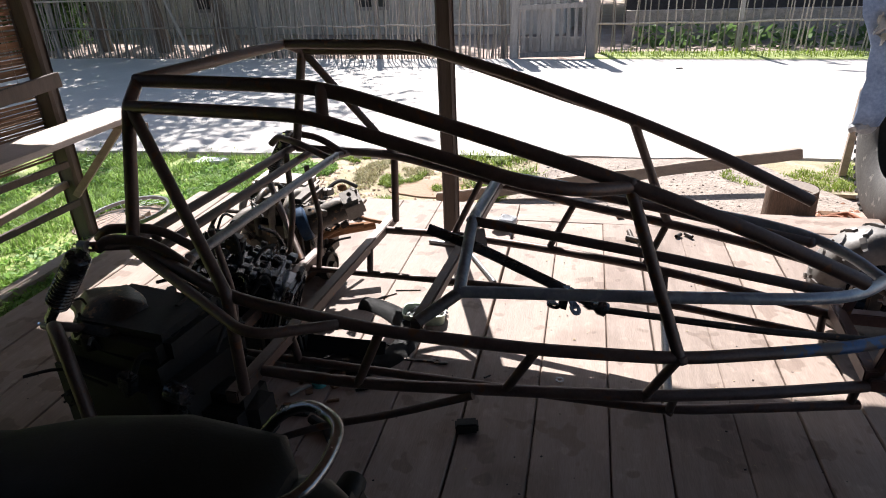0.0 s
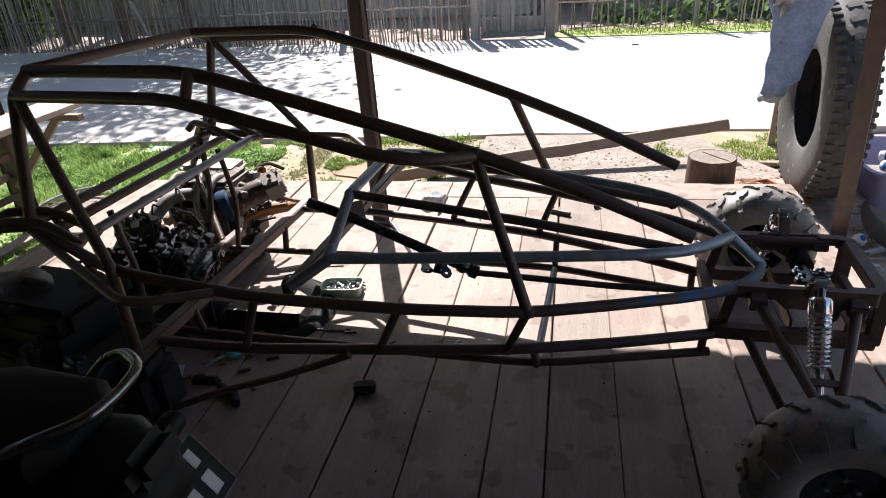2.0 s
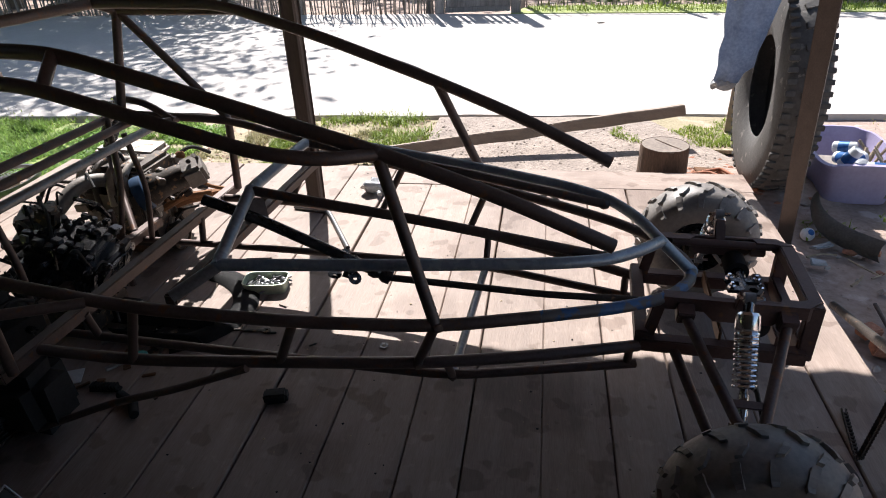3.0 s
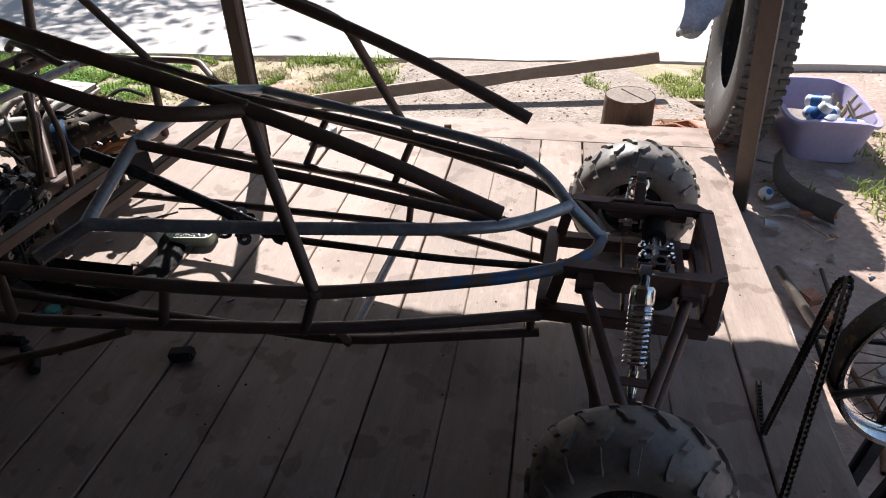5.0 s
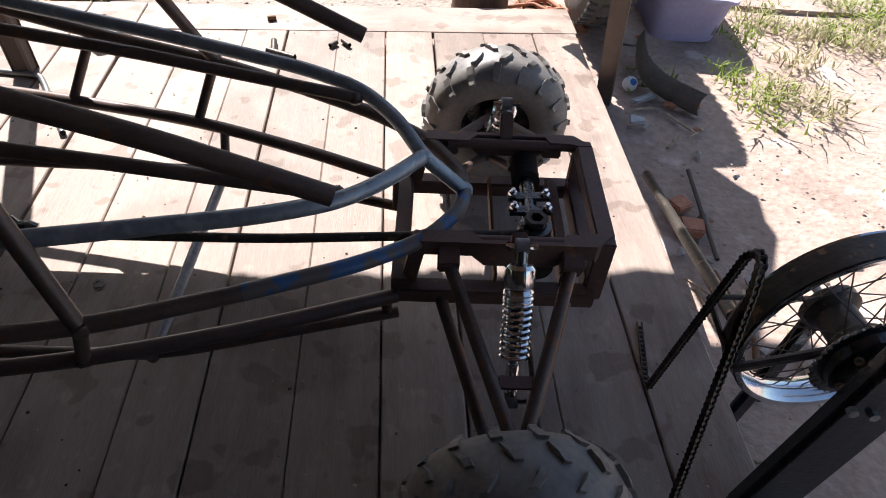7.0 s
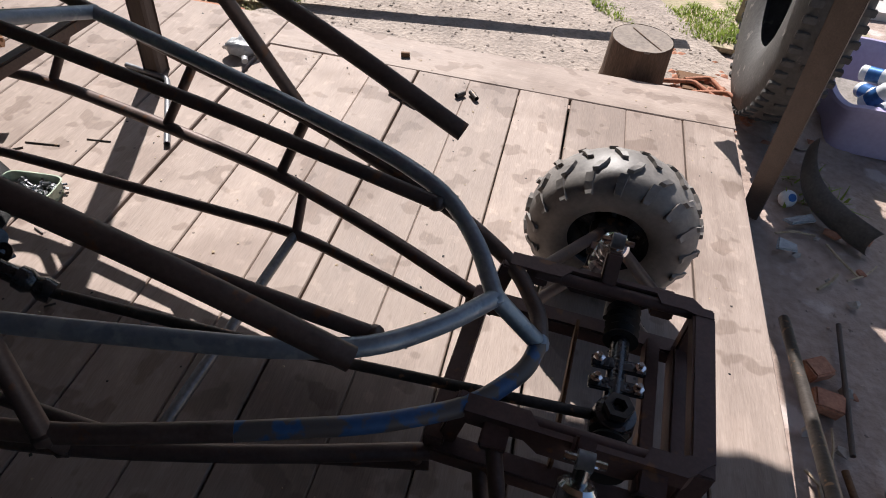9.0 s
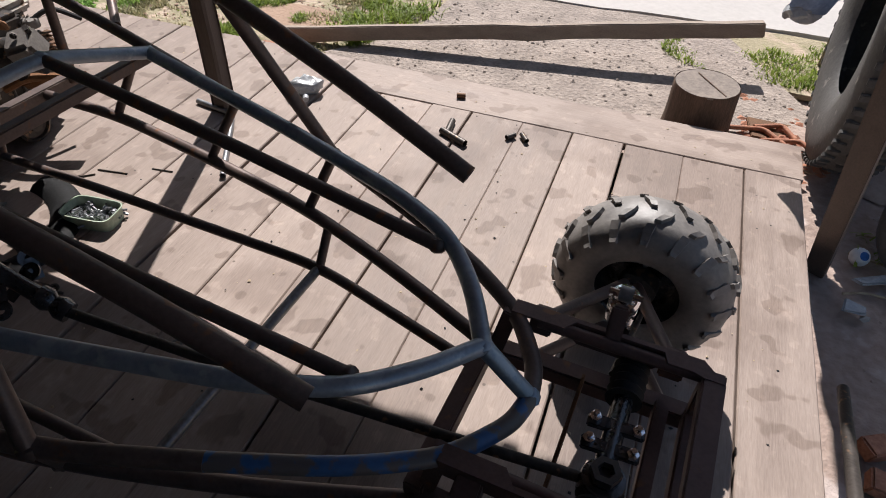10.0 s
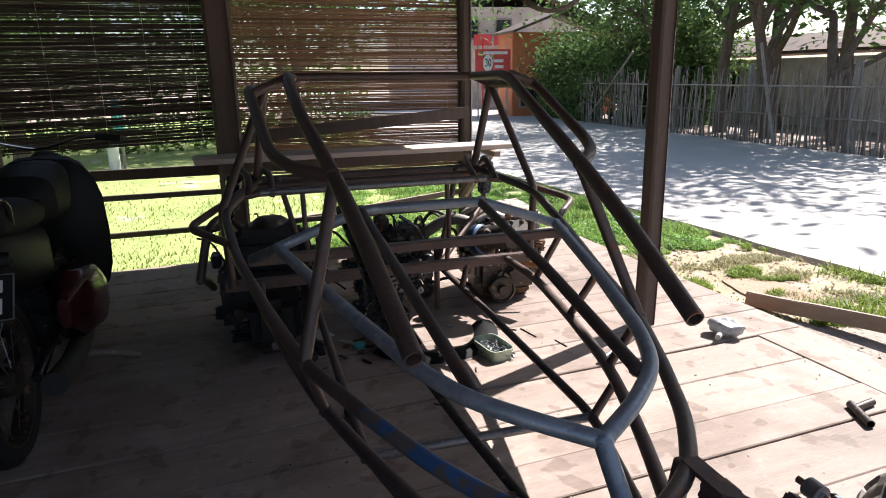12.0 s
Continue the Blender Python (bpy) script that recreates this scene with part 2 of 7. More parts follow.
M_TEAL = material("teal_cloth", (0.10, 0.42, 0.42), (0.06, 0.28, 0.28), 0.8, scale=5, fine=40, bump=0.1)
M_BRICK = material("red_brick_rubble", (0.45, 0.21, 0.13), (0.26, 0.11, 0.07), 0.9, scale=20, fine=90, bump=0.5)
M_STONE = material("stone", (0.38, 0.34, 0.31), (0.20, 0.175, 0.155), 0.9, scale=14, fine=70, bump=0.5, per_object=0.25)
M_CLAY = material("red_clay_soil", (0.42, 0.29, 0.21), (0.27, 0.175, 0.12), 0.95, scale=4, fine=36, bump=0.8, amount=0.9, bump_dist=0.02)
M_REDRUST = material("orange_rust", (0.36, 0.18, 0.085), (0.17, 0.08, 0.04), 0.8, metal=0.1, scale=22, fine=120, bump=0.3, amount=0.9)
# Paler bluish casting: the sun's sheen on the gearbox covers put into colour.
M_CASE = material("pale_sheen_casting", (0.15, 0.158, 0.175), (0.032, 0.033, 0.036), 0.34, metal=0.55, scale=17, fine=90, bump=0.25, amount=0.9, spec=0.8)
M_CREAM = material("pale_dusty_casting", (0.50, 0.455, 0.40), (0.22, 0.195, 0.17), 0.6, metal=0.15, scale=13, fine=90, bump=0.25, amount=0.9, wear=(0.16, 0.10, 0.06), wear_amount=0.15)
M_DUSTY = material("dusty_grey_metal", (0.27, 0.245, 0.225), (0.11, 0.10, 0.09), 0.6, metal=0.3, scale=14, fine=90, bump=0.25, amount=0.9)
M_PALEWALL = material("pale_plaster", (0.55, 0.51, 0.46), (0.36, 0.32, 0.28), 0.9, scale=2, fine=20, bump=0.2)
M_DRYLEAF = material("dry_leaf", (0.46, 0.37, 0.26), (0.25, 0.18, 0.11), 0.8, scale=14, fine=60, bump=0.2, per_object=0.25)


# ---- mesh helpers ----
def mesh_of(bm, mat, smooth=True, name="mesh"):
    me = bpy.data.meshes.new(name)
    bmesh.ops.recalc_face_normals(bm, faces=bm.faces)
    bm.to_mesh(me)
    bm.free()
    me.materials.append(mat)
    if smooth:
        me.shade_smooth()
        me.set_sharp_from_angle(angle=radians(38))
    return me


def part(name, bm, mat, parent=None, label="", smooth=True):
    ob = new(name, mesh_of(bm, mat, smooth, name) if isinstance(bm, bmesh.types.BMesh) else bm)
    if parent:
        ob.parent = parent
    return tagged(ob, label)


def thing(name, at, label, category, group="", kind="", rz=0):
    ob = new(name)
    ob.empty_display_size = 0.1
    ob.matrix_basis = pose(*at, 0, 0, rz)
    return tagged(ob, label, category, group, kind)


def solid(name, bm, mat, label, category, group="", kind="", at=None, smooth=True):
    ob = new(name, mesh_of(bm, mat, smooth, name))
    if at is not None:
        ob.matrix_basis = at
    return tagged(ob, label, category, group, kind)


def rounded(points, fillet=0.05, steps=5):
    """A polyline whose inner corners are rounded."""
    p = [Vector(q) for q in points]
    out = [p[0]]
    for a, b, c in zip(p, p[1:], p[2:]):
        d1, d2 = (a - b), (c - b)
        r = min(fillet, d1.length * 0.45, d2.length * 0.45)
        s, e = b + d1.normalized() * r, b + d2.normalized() * r
        for i in range(steps + 1):
            t = i / steps
            out.append(s * (1 - t) ** 2 + b * 2 * t * (1 - t) + e * t * t)
    out.append(p[-1])
    return out


def sweep(bm, points, r, sides=12, closed=False, hollow=False, radii=None):
    """A round bar along a polyline, added to bm."""
    p = [Vector(q) for q in points]
    n = len(p)
    rings, up = [], None
    for i in range(n):
        if closed:
            d = (p[(i + 1) % n] - p[i - 1]).normalized()
        else:
            d = (p[min(i + 1, n - 1)] - p[max(i - 1, 0)]).normalized()
        if up is None:
            up = d.orthogonal().normalized()
        up = (up - d * up.dot(d)).normalized()
        side = d.cross(up)
        rr = radii[i] if radii else r
        rings.append([bm.verts.new(p[i] + (up * math.cos(a) + side * math.sin(a)) * rr) for a in (2 * math.pi * k / sides for k in range(sides))])
    for i in range(n if closed else n - 1):
        a, b = rings[i], rings[(i + 1) % n]
        for k in range(sides):
            bm.faces.new((a[k], a[(k + 1) % sides], b[(k + 1) % sides], b[k]))
    if not closed:
        for ring, inner in ((rings[0], p[0] - p[1]), (rings[-1], p[-1] - p[-2])):
            if hollow:
                c = sum((v.co for v in ring), Vector()) / sides
                lip = [bm.verts.new(c + (v.co - c) * 0.8) for v in ring]
                deep = [bm.verts.new(v.co - inner.normalized() * min(0.05, inner.length * 0.5)) for v in lip]
                for k in range(sides):
                    k2 = (k + 1) % sides
                    bm.faces.new((ring[k], ring[k2], lip[k2], lip[k]))
                    bm.faces.new((lip[k], lip[k2], deep[k2], deep[k]))
                bm.faces.new(deep)
            else:
                bm.faces.new(ring)
    return bm


def rod(points, r, sides=12, fillet=0.05, closed=False, hollow=False):
    return sweep(bmesh.new(), rounded(points, fillet) if not closed else points, r, sides, closed, hollow)


def box(bm, size, m=None, bevel=0.0):
    """A box of the given size centred on m, added to bm."""
    r = bmesh.ops.create_cube(bm, size=1.0, matrix=(m or Matrix()) @ Matrix.Diagonal((*size, 1)))
    if bevel:
        edges = {e for v in r["verts"] for e in v.link_edges}
        bmesh.ops.bevel(bm, geom=list(edges), offset=bevel, segments=2, affect="EDGES", clamp_overlap=True)
    return bm


def boxed(size, m=None, bevel=0.004):
    return box(bmesh.new(), size, m, bevel)


def between(a, b):
    """A pose at the middle of a and b whose x runs from a to b, z kept up."""
    a, b = Vector(a), Vector(b)
    x = (b - a).normalized()
    y = Vector((0, 0, 1)).cross(x)
    y = y.normalized() if y.length > 1e-4 else Vector((0, 1, 0))
    z = x.cross(y)
    m = Matrix((x, y, z)).transposed().to_4x4()
    m.translation = (a + b) / 2
    return m, (b - a).length


def bar(bm, a, b, w, h, bevel=0.003):
    m, d = between(a, b)
    return box(bm, (d, w, h), m, bevel)


def lathe(bm, profile, sides=24, m=None, closed=False):
    """Turns (radius, height) pairs about z."""
    m = m or Matrix()
    rings = [[bm.verts.new(m @ Vector((r * math.cos(a), r * math.sin(a), z))) for a in (2 * math.pi * k / sides for k in range(sides))] for r, z in profile]
    for a, b in list(zip(rings, rings[1:])) + ([(rings[-1], rings[0])] if closed else []):
        for k in range(sides):
            bm.faces.new((a[k], a[(k + 1) % sides], b[(k + 1) % sides], b[k]))
    if not closed:
        for ring in (rings[0], rings[-1]):
            bm.faces.new(ring)
    return bm


def turned(profile, sides=24, m=None, closed=False):
    return lathe(bmesh.new(), profile, sides, m, closed)


def axis_to(a, b):
    """A pose at a whose z runs towards b."""
    d = Vector(b) - Vector(a)
    m = d.to_track_quat("Z", "Y").to_matrix().to_4x4()
    m.translation = a
    return m


def rough_up(bm, amount, scale, seed=0.0):
    for v in bm.verts:
        q = v.co * scale + Vector((seed, seed * 1.7, -seed))
        v.co += Vector((noise.noise(q), noise.noise(q + Vector((9, 3, 1))), noise.noise(q + Vector((2, 8, 5))))) * amount
    return bm


def lump(size, seed, rough=0.25, m=None, detail=2):
    bm = bmesh.new()
    bmesh.ops.create_icosphere(bm, subdivisions=detail, radius=0.5)
    rough_up(bm, rough, 2.6, seed)
    bmesh.ops.transform(bm, matrix=(m or Matrix()) @ Matrix.Diagonal((*size, 1)), verts=bm.verts)
    return bm


def stuff_mesh(name, verts, faces, mat, label, category, smooth=False):
    me = bpy.data.meshes.new(name)
    me.from_pydata(verts, [], faces)
    me.materials.append(mat)
    if smooth:
        me.shade_smooth()
    return tagged(new(name, me), label, category, kind="stuff")


rnd = random.Random(5)
DECK = pose(0, 0, 0, 0, 0, 5.4)


def on_deck(u, v, z=0.0):
    return DECK @ Vector((u, v, z))


# ---- ground, road, lawns ----
GROUND, ROAD = -0.18, -0.135


def road_near(x):
    return 4.535 + 0.14 * x


def road_far(x):
    return 10.05 + 0.05 * x


def ground_sheet():
    xs = [-400, -120, -40, -18] + [-12 + 0.4 * i for i in range(61)] + [18, 40, 120, 400]
    ys = [-400, -120, -40, -12] + [-6 + 0.4 * i for i in range(61)] + [24, 40, 120, 400]
    verts = [(x, y, GROUND + (0.03 * noise.noise(Vector((x * 0.7, y * 0.7, 0))) - 0.01 if abs(x) < 12 and -6 < y < 18 else 0)) for y in ys for x in xs]
    w = len(xs)
    faces = [(j * w + i, j * w + i + 1, (j + 1) * w + i + 1, (j + 1) * w + i) for j in range(len(ys) - 1) for i in range(w - 1)]
    me = bpy.data.meshes.new("ground")
    me.from_pydata(verts, [], faces)
    me.materials.append(M_SOIL)
    me.shade_smooth()
    tagged(new("ground", me), "bare brown trodden soil beside the deck", "ground", kind="structure")


def slab(name, outline, top, thick, mat, label, category):
    """A slab with an outline of (x, y) pairs."""
    bm = bmesh.new()
    face = bm.faces.new([bm.verts.new((x, y, top)) for x, y in outline])
    if face.normal.z < 0:
        face.normal_flip()
    ext = bmesh.ops.extrude_face_region(bm, geom=[face])
    for v in ext["geom"]:
        if isinstance(v, bmesh.types.BMVert):
            v.co.z -= thick
    return solid(name, bm, mat, label, category, kind="structure", smooth=False)


ground_sheet()
near_edge = [(-60 + 0, road_near(-60) + 6), (-20, road_near(-20) + 1.2)] + [(x / 4, road_near(x / 4) + 0.05 * noise.noise(Vector((x * 0.4, 0, 0)))) for x in range(-48, 49)] + [(60, road_near(60))]
far_edge = [(60, road_far(60))] + [(x / 2, road_far(x / 2) + 0.10 * noise.noise(Vector((x * 0.5, 5, 0)))) for x in range(24, -33, -1)] + [(-60, road_far(-60))]
slab("road", near_edge + far_edge, ROAD, 0.12, M_CONCRETE, "pale sunlit concrete village road with worn edge", "road")


def patch(name, cx, cy, rx, ry, mat, label, category, z, seed, rot=0.0):
    """A flat patch with a ragged outline."""
    pts = []
    for k in range(56):
        a = 2 * math.pi * k / 56
        r = 1 + 0.22 * noise.noise(Vector((math.cos(a) * 1.6 + seed, math.sin(a) * 1.6, seed)))
        x, y = rx * r * math.cos(a), ry * r * math.sin(a)
        pts.append((cx + x * math.cos(rot) - y * math.sin(rot), cy + x * math.sin(rot) + y * math.cos(rot)))
    return slab(name, pts, z, 0.03, mat, label, category)


slab("verge", [(-2.5, 2.85), (-0.45, 3.00), (-0.15, 3.35), (0.05, 3.8), (0.0, road_near(0.0) - 0.07), (-2.6, road_near(-2.6) - 0.12)], GROUND + 0.020, 0.05, M_VERGE, "patchy grass and bare soil between deck and road", "verge")
slab("lawn", [(-3.0, -14), (-2.35, -2), (-2.35, 3.0), (-2.45, 3.02), (-2.55, road_near(-2.6) - 0.12), (-10, road_near(-10) - 0.2), (-22, 1.5), (-24, -14)],
     GROUND + 0.022, 0.05, M_LAWN, "green lawn of low grass with bare spots", "lawn")
slab("pavement", [(-0.40, 3.00), (2.15, 3.16), (2.45, 3.7), (1.75, road_near(1.75) - 0.02), (0.0, road_near(0.0) - 0.02), (0.06, 3.75)], GROUND + 0.035, 0.06, M_STONEPATH, "rough broken grey concrete apron beside the deck", "pavement")
patch("bare_patch", -2.72, 2.42, 0.42, 0.34, M_SOIL, "bare pale soil beside the deck", "soil", GROUND + 0.030, 8.3, 0.3)
patch("clay_patch", -0.72, 3.55, 0.40, 0.20, M_CLAY, "bare red clay patch in the grass", "soil", GROUND + 0.032, 3.1, 0.15)
patch("road_verge", 2.25, 4.45, 0.9, 0.42, M_VERGE, "grassy verge at the road edge", "verge", GROUND + 0.027, 1.7, 0.15)
patch("grass_patch", 4.7, 4.35, 1.6, 0.62, M_SOIL, "thin grass over pale soil", "verge", GROUND + 0.022, 5.7, 0.15)
slab("far_verge", [(-0.2, road_far(-0.2) - 0.02), (16, road_far(16) - 0.02), (16, road_far(16) + 0.95), (0, road_far(0) + 0.72)], GROUND + 0.06, 0.05, M_LAWN, "strip of short grass before a fence", "verge")


def grass(name, n, place, height, mat, label, spread=0.5):
    """n blades of grass, each a bent strip of two faces; place() gives x, y, z and a height factor."""
    verts, faces = [], []
    for _ in range(n):
        x, y, z, k = place()
        h = height * k * rnd.uniform(0.5, 1.15)
        a, lean = rnd.uniform(0, 6.283), rnd.uniform(0.1, 1.0) * spread
        w = rnd.uniform(0.0035, 0.0095)
        dx, dy = math.cos(a), math.sin(a)
        i = len(verts)
        for t in (0.0, 0.55, 1.0):
            px, py, pz = x + dx * lean * h * t * t, y + dy * lean * h * t * t, z + h * t * (1 - 0.25 * lean * t)
            ww = w * (1 - 0.85 * t)
            verts += [(px - dy * ww, py + dx * ww, pz), (px + dy * ww, py - dx * ww, pz)]
        faces += [(i, i + 1, i + 3, i + 2), (i + 2, i + 3, i + 5, i + 4)]
    return stuff_mesh(name, verts, faces, mat, label, "grass")


def clumpy(sampler, scale, limit):
    def place():
        for _ in range(30):
            x, y = sampler()
            d = noise.noise(Vector((x * scale, y * scale, 4.0))) + 0.3 * noise.noise(Vector((x * scale * 3.1, y * scale * 3.1, 9.0)))
            if d > limit and math.hypot(x + 2.78, y - 2.42) > 0.30:
                return x, y, GROUND + 0.015, min(1.25, 0.55 + 1.1 * max(0, d - limit))
        return x, y, GROUND + 0.015, 0.4
    return place


def far_lawn():
    while True:
        x = rnd.uniform(-5.0, 0.45)
        y = rnd.uniform(3.0, road_near(x) - 0.06)
        if not (((x + 0.35) / 0.5) ** 2 + ((y - 3.62) / 0.22) ** 2 < 1 and rnd.random() < 0.9):
            return x, y


def side_lawn():
    return -2.35 - abs(rnd.gauss(0, 2.4)), rnd.uniform(-4.0, 4.2)


def verge_spot():
    a, r = rnd.uniform(0, 6.283), math.sqrt(rnd.random())
    return 2.25 + 0.75 * r * math.cos(a), min(4.42 + 0.14 * r * math.cos(a) + 0.36 * r * math.sin(a), road_near(2.2) - 0.02)


def right_spot():
    while True:
        x, y = rnd.uniform(3.3, 7.0), rnd.uniform(1.6, 5.0)
        if y < road_near(x) - 0.05 and (y > 3.5 or x > 3.55):
            return x, y


def tuft_spots(centres, r):
    def sampler():
        cx, cy = rnd.choice(centres)
        return cx + rnd.gauss(0, r), cy + rnd.gauss(0, r)
    return sampler


def weed_spot():
    x = rnd.uniform(-6.0, -1.75)
    return x, rnd.uniform(2.98 if x > -2.3 else 1.0, road_near(x) - 0.08)


def sparse_spot():
    x = rnd.uniform(-1.9, 0.0)
    return x, rnd.uniform(2.90, road_near(x) - 0.06)


def leafy(name, n, place, size, label):
    """n broad low leaves lying at all angles."""
    verts, faces = [], []
    for _ in range(n):
        x, y, z, k = place()
        c = Vector((x, y, z + rnd.uniform(0.005, 0.06) * k))
        s = size * rnd.uniform(0.5, 1.3)
        ax = Vector((rnd.gauss(0, 1), rnd.gauss(0, 1), rnd.gauss(0.2, 0.5))).normalized()
        sd = ax.cross(Vector((rnd.gauss(0, 0.4), rnd.gauss(0, 0.4), 1))).normalized()
        i = len(verts)
        verts += [tuple(c - ax * s), tuple(c + sd * s * 0.5), tuple(c + ax * s), tuple(c - sd * s * 0.5)]
        faces.append((i, i + 1, i + 2, i + 3))
    return stuff_mesh(name, verts, faces, M_WEEDLEAF, label, "weeds")


leafy("leafy_weeds", 9000, clumpy(weed_spot, 2.0, 0.02), 0.022, "low broad-leaved weeds between deck and road")
leafy("broad_weeds", 7000, clumpy(lambda: (-2.36 - 1.5 * rnd.random() ** 1.4, rnd.uniform(0.4, 3.7)), 2.2, 0.0), 0.022, "low broad-leaved weeds along the deck")
grass("weeds", 26000, clumpy(weed_spot, 2.3, -0.05), 0.075, M_WEED, "thick bright green grass and weeds between deck and road", 1.1)
grass("near_weeds", 12000, clumpy(lambda: (-2.36 - 1.5 * rnd.random() ** 1.4, rnd.uniform(0.4, 3.7)), 2.6, -0.15), 0.08, M_WEED, "thick green weeds along the side of the deck", 1.2)
grass("sparse_grass", 5000, clumpy(sparse_spot, 3.2, 0.16), 0.055, M_DRYGRASS, "thin yellowed grass on trodden soil beside the deck", 1.2)
grass("grass", 7000, clumpy(sparse_spot, 2.6, 0.22), 0.075, M_GRASS, "patches of green grass beside the deck", 1.3)
grass("lawn_grass", 9000, clumpy(side_lawn, 1.1, -0.3), 0.05, M_GRASS, "sunlit green grass behind the railing", 1.2)
grass("verge_grass", 2600, clumpy(verge_spot, 2.5, -0.1), 0.06, M_GRASS, "green grass clump at the road edge", 1.2)
grass("dry_grass", 420, clumpy(right_spot, 2.3, 0.26), 0.05, M_DRYGRASS, "sparse yellowing grass on pale soil", 1.3)
grass("grass_tuft", 1500, clumpy(tuft_spots([(-0.52, 4.42), (-0.72, 4.35), (-0.38, 4.30), (-0.25, 4.42), (-0.92, 4.3), (-0.30, 3.72), (-0.12, 3.85), (-0.22, 3.95), (-0.05, 4.02), (-0.35, 3.60)], 0.07), 1, -2), 0.06, M_GRASS, "thick green grass tufts beside the road", 1.5)
grass("soil_tuft", 380, clumpy(tuft_spots([(3.20, 2.74), (3.30, 2.60), (3.25, 2.42), (3.18, 2.9), (3.36, 2.75), (2.72, 2.75), (3.36, 3.25), (3.5, 3.45), (3.95, 3.35), (4.1, 3.75)], 0.07), 1, -2), 0.06, M_GRASS, "small green grass tufts on the soil", 1.9)
grass("dry_tuft", 800, clumpy(tuft_spots([(3.53, 3.51), (3.75, 3.35), (4.05, 3.25), (4.3, 3.45), (4.5, 3.55), (4.07, 3.9), (3.55, 2.57), (3.45, 2.68), (4.7, 3.7), (3.6, 3.0), (4.25, 3.2), (5.1, 3.9)], 0.09), 1, -2), 0.07, M_DRYGRASS, "dry straw-coloured grass tufts", 2.0)
grass("short_turf", 3000, clumpy(tuft_spots([(4.5, 3.9), (4.8, 4.05), (5.2, 4.0), (4.4, 4.3), (4.9, 4.4), (5.4, 4.3), (4.1, 4.15), (3.9, 3.55), (4.35, 3.6)], 0.16), 2.0, -0.2), 0.035, M_GRASS, "thin short turf on pale soil", 2.0)
grass("fence_grass", 3000, lambda: (lambda x: (x, road_far(x) + rnd.uniform(0.05, 0.7), GROUND + 0.06, 1.0))(rnd.uniform(0.0, 12.0)), 0.09, M_GRASS, "short grass under the far fence")


# ---- deck ----
SEAMS = [-2.08, -1.81, -1.54, -1.27, -0.99, -0.72, -0.45, -0.17, 0.11, 0.388, 0.658, 0.936, 1.135, 1.385, 1.622, 1.857, 2.112, 2.368, 2.60]
deck = thing("floor", (0, 0, 0), "weathered wooden plank deck, dusty in the sun", "deck", kind="structure", rz=5.4)


def plank_mesh(w, d, thick=0.036, end_skew=0.0):
    """A plank w wide, d long along y, from its near end at y = 0, with softened upper edges."""
    bm = bmesh.new()
    h, c = w / 2, 0.004
    prof = [(-h, -thick), (h, -thick), (h, -c), (h - c, 0), (-h + c, 0), (-h, -c)]
    rows = [[bm.verts.new((x, y + end_skew * x, z)) for x, z in prof] for y in (0.0, d)]
    for k in range(6):
        bm.faces.new((rows[0][k], rows[0][(k + 1) % 6], rows[1][(k + 1) % 6], rows[1][k]))
    bm.faces.new(rows[0][::-1])
    bm.faces.new(rows[1])
    return bm


def lay_planks():
    for i, (a, b) in enumerate(zip(SEAMS, SEAMS[1:])):
        gap = rnd.choice((0.004, 0.005, 0.007, 0.009))
        w = b - a - gap
        top = 2.645 if a > 0.3 else 2.93
        cuts = [-2.9, rnd.uniform(-1.4, -0.9), top]
        for y0, y1 in zip(cuts, cuts[1:]):
            ob = part("plank", plank_mesh(w, y1 - y0 - 0.004), M_PLANK, deck, smooth=False)
            ob.matrix_basis = pose((a + b) / 2, y0, rnd.uniform(-0.003, 0.002), 0, rnd.uniform(-0.35, 0.35), rnd.uniform(-0.12, 0.12))
    for y0, y1, w in ((0.39, 2.60, 0.280),):
        ob = part("plank", plank_mesh(w, y1 - y0), M_PLANK, deck, smooth=False)
        ob.matrix_basis = pose(y0, 2.790, -0.001, 0, 0, -90)
    joist_ob = part("joist", boxed((4.66, 0.05, 0.10), pose(0.24, 2.88, -0.092)), M_POST, deck)
    for v in (-2.8, -1.6, -0.4, 0.8, 2.0):
        ob = part("joist", joist_ob.data, M_POST, deck)
        ob.matrix_basis = pose(0, v - 2.88, 0)


# ---- posts, roof, walls ----


def post(u, v, w, base, top, label, d=None):
    bm = bmesh.new()
    d = d or w
    c = w * 0.12
    rows = []
    for k in range(7):
        z = base + (top - base) * k / 6
        o = Vector((noise.noise(Vector((u, v, z * 2))), noise.noise(Vector((v, u, z * 2 + 5))), 0)) * 0.006
        ring = []
        for sx, sy in ((1, 1), (-1, 1), (-1, -1), (1, -1)):
            for ex, ey in (((1, 0), (0, 1)) if sx * sy > 0 else ((0, 1), (1, 0))):
                ring.append(bm.verts.new(Vector((sx * (w / 2 - c * ex), sy * (d / 2 - c * ey), z)) + o))
        rows.append(ring)
    for a, b in zip(rows, rows[1:]):
        for k in range(8):
            bm.faces.new((a[k], a[(k + 1) % 8], b[(k + 1) % 8], b[k]))
    bm.faces.new(rows[0])
    bm.faces.new(rows[-1])
    return solid("post", bm, M_POST, label, "post", "porch posts", "structure", at=DECK @ pose(u, v, 0))


def eave_z(v):
    return 2.05 + (2.81 - v) * 0.16


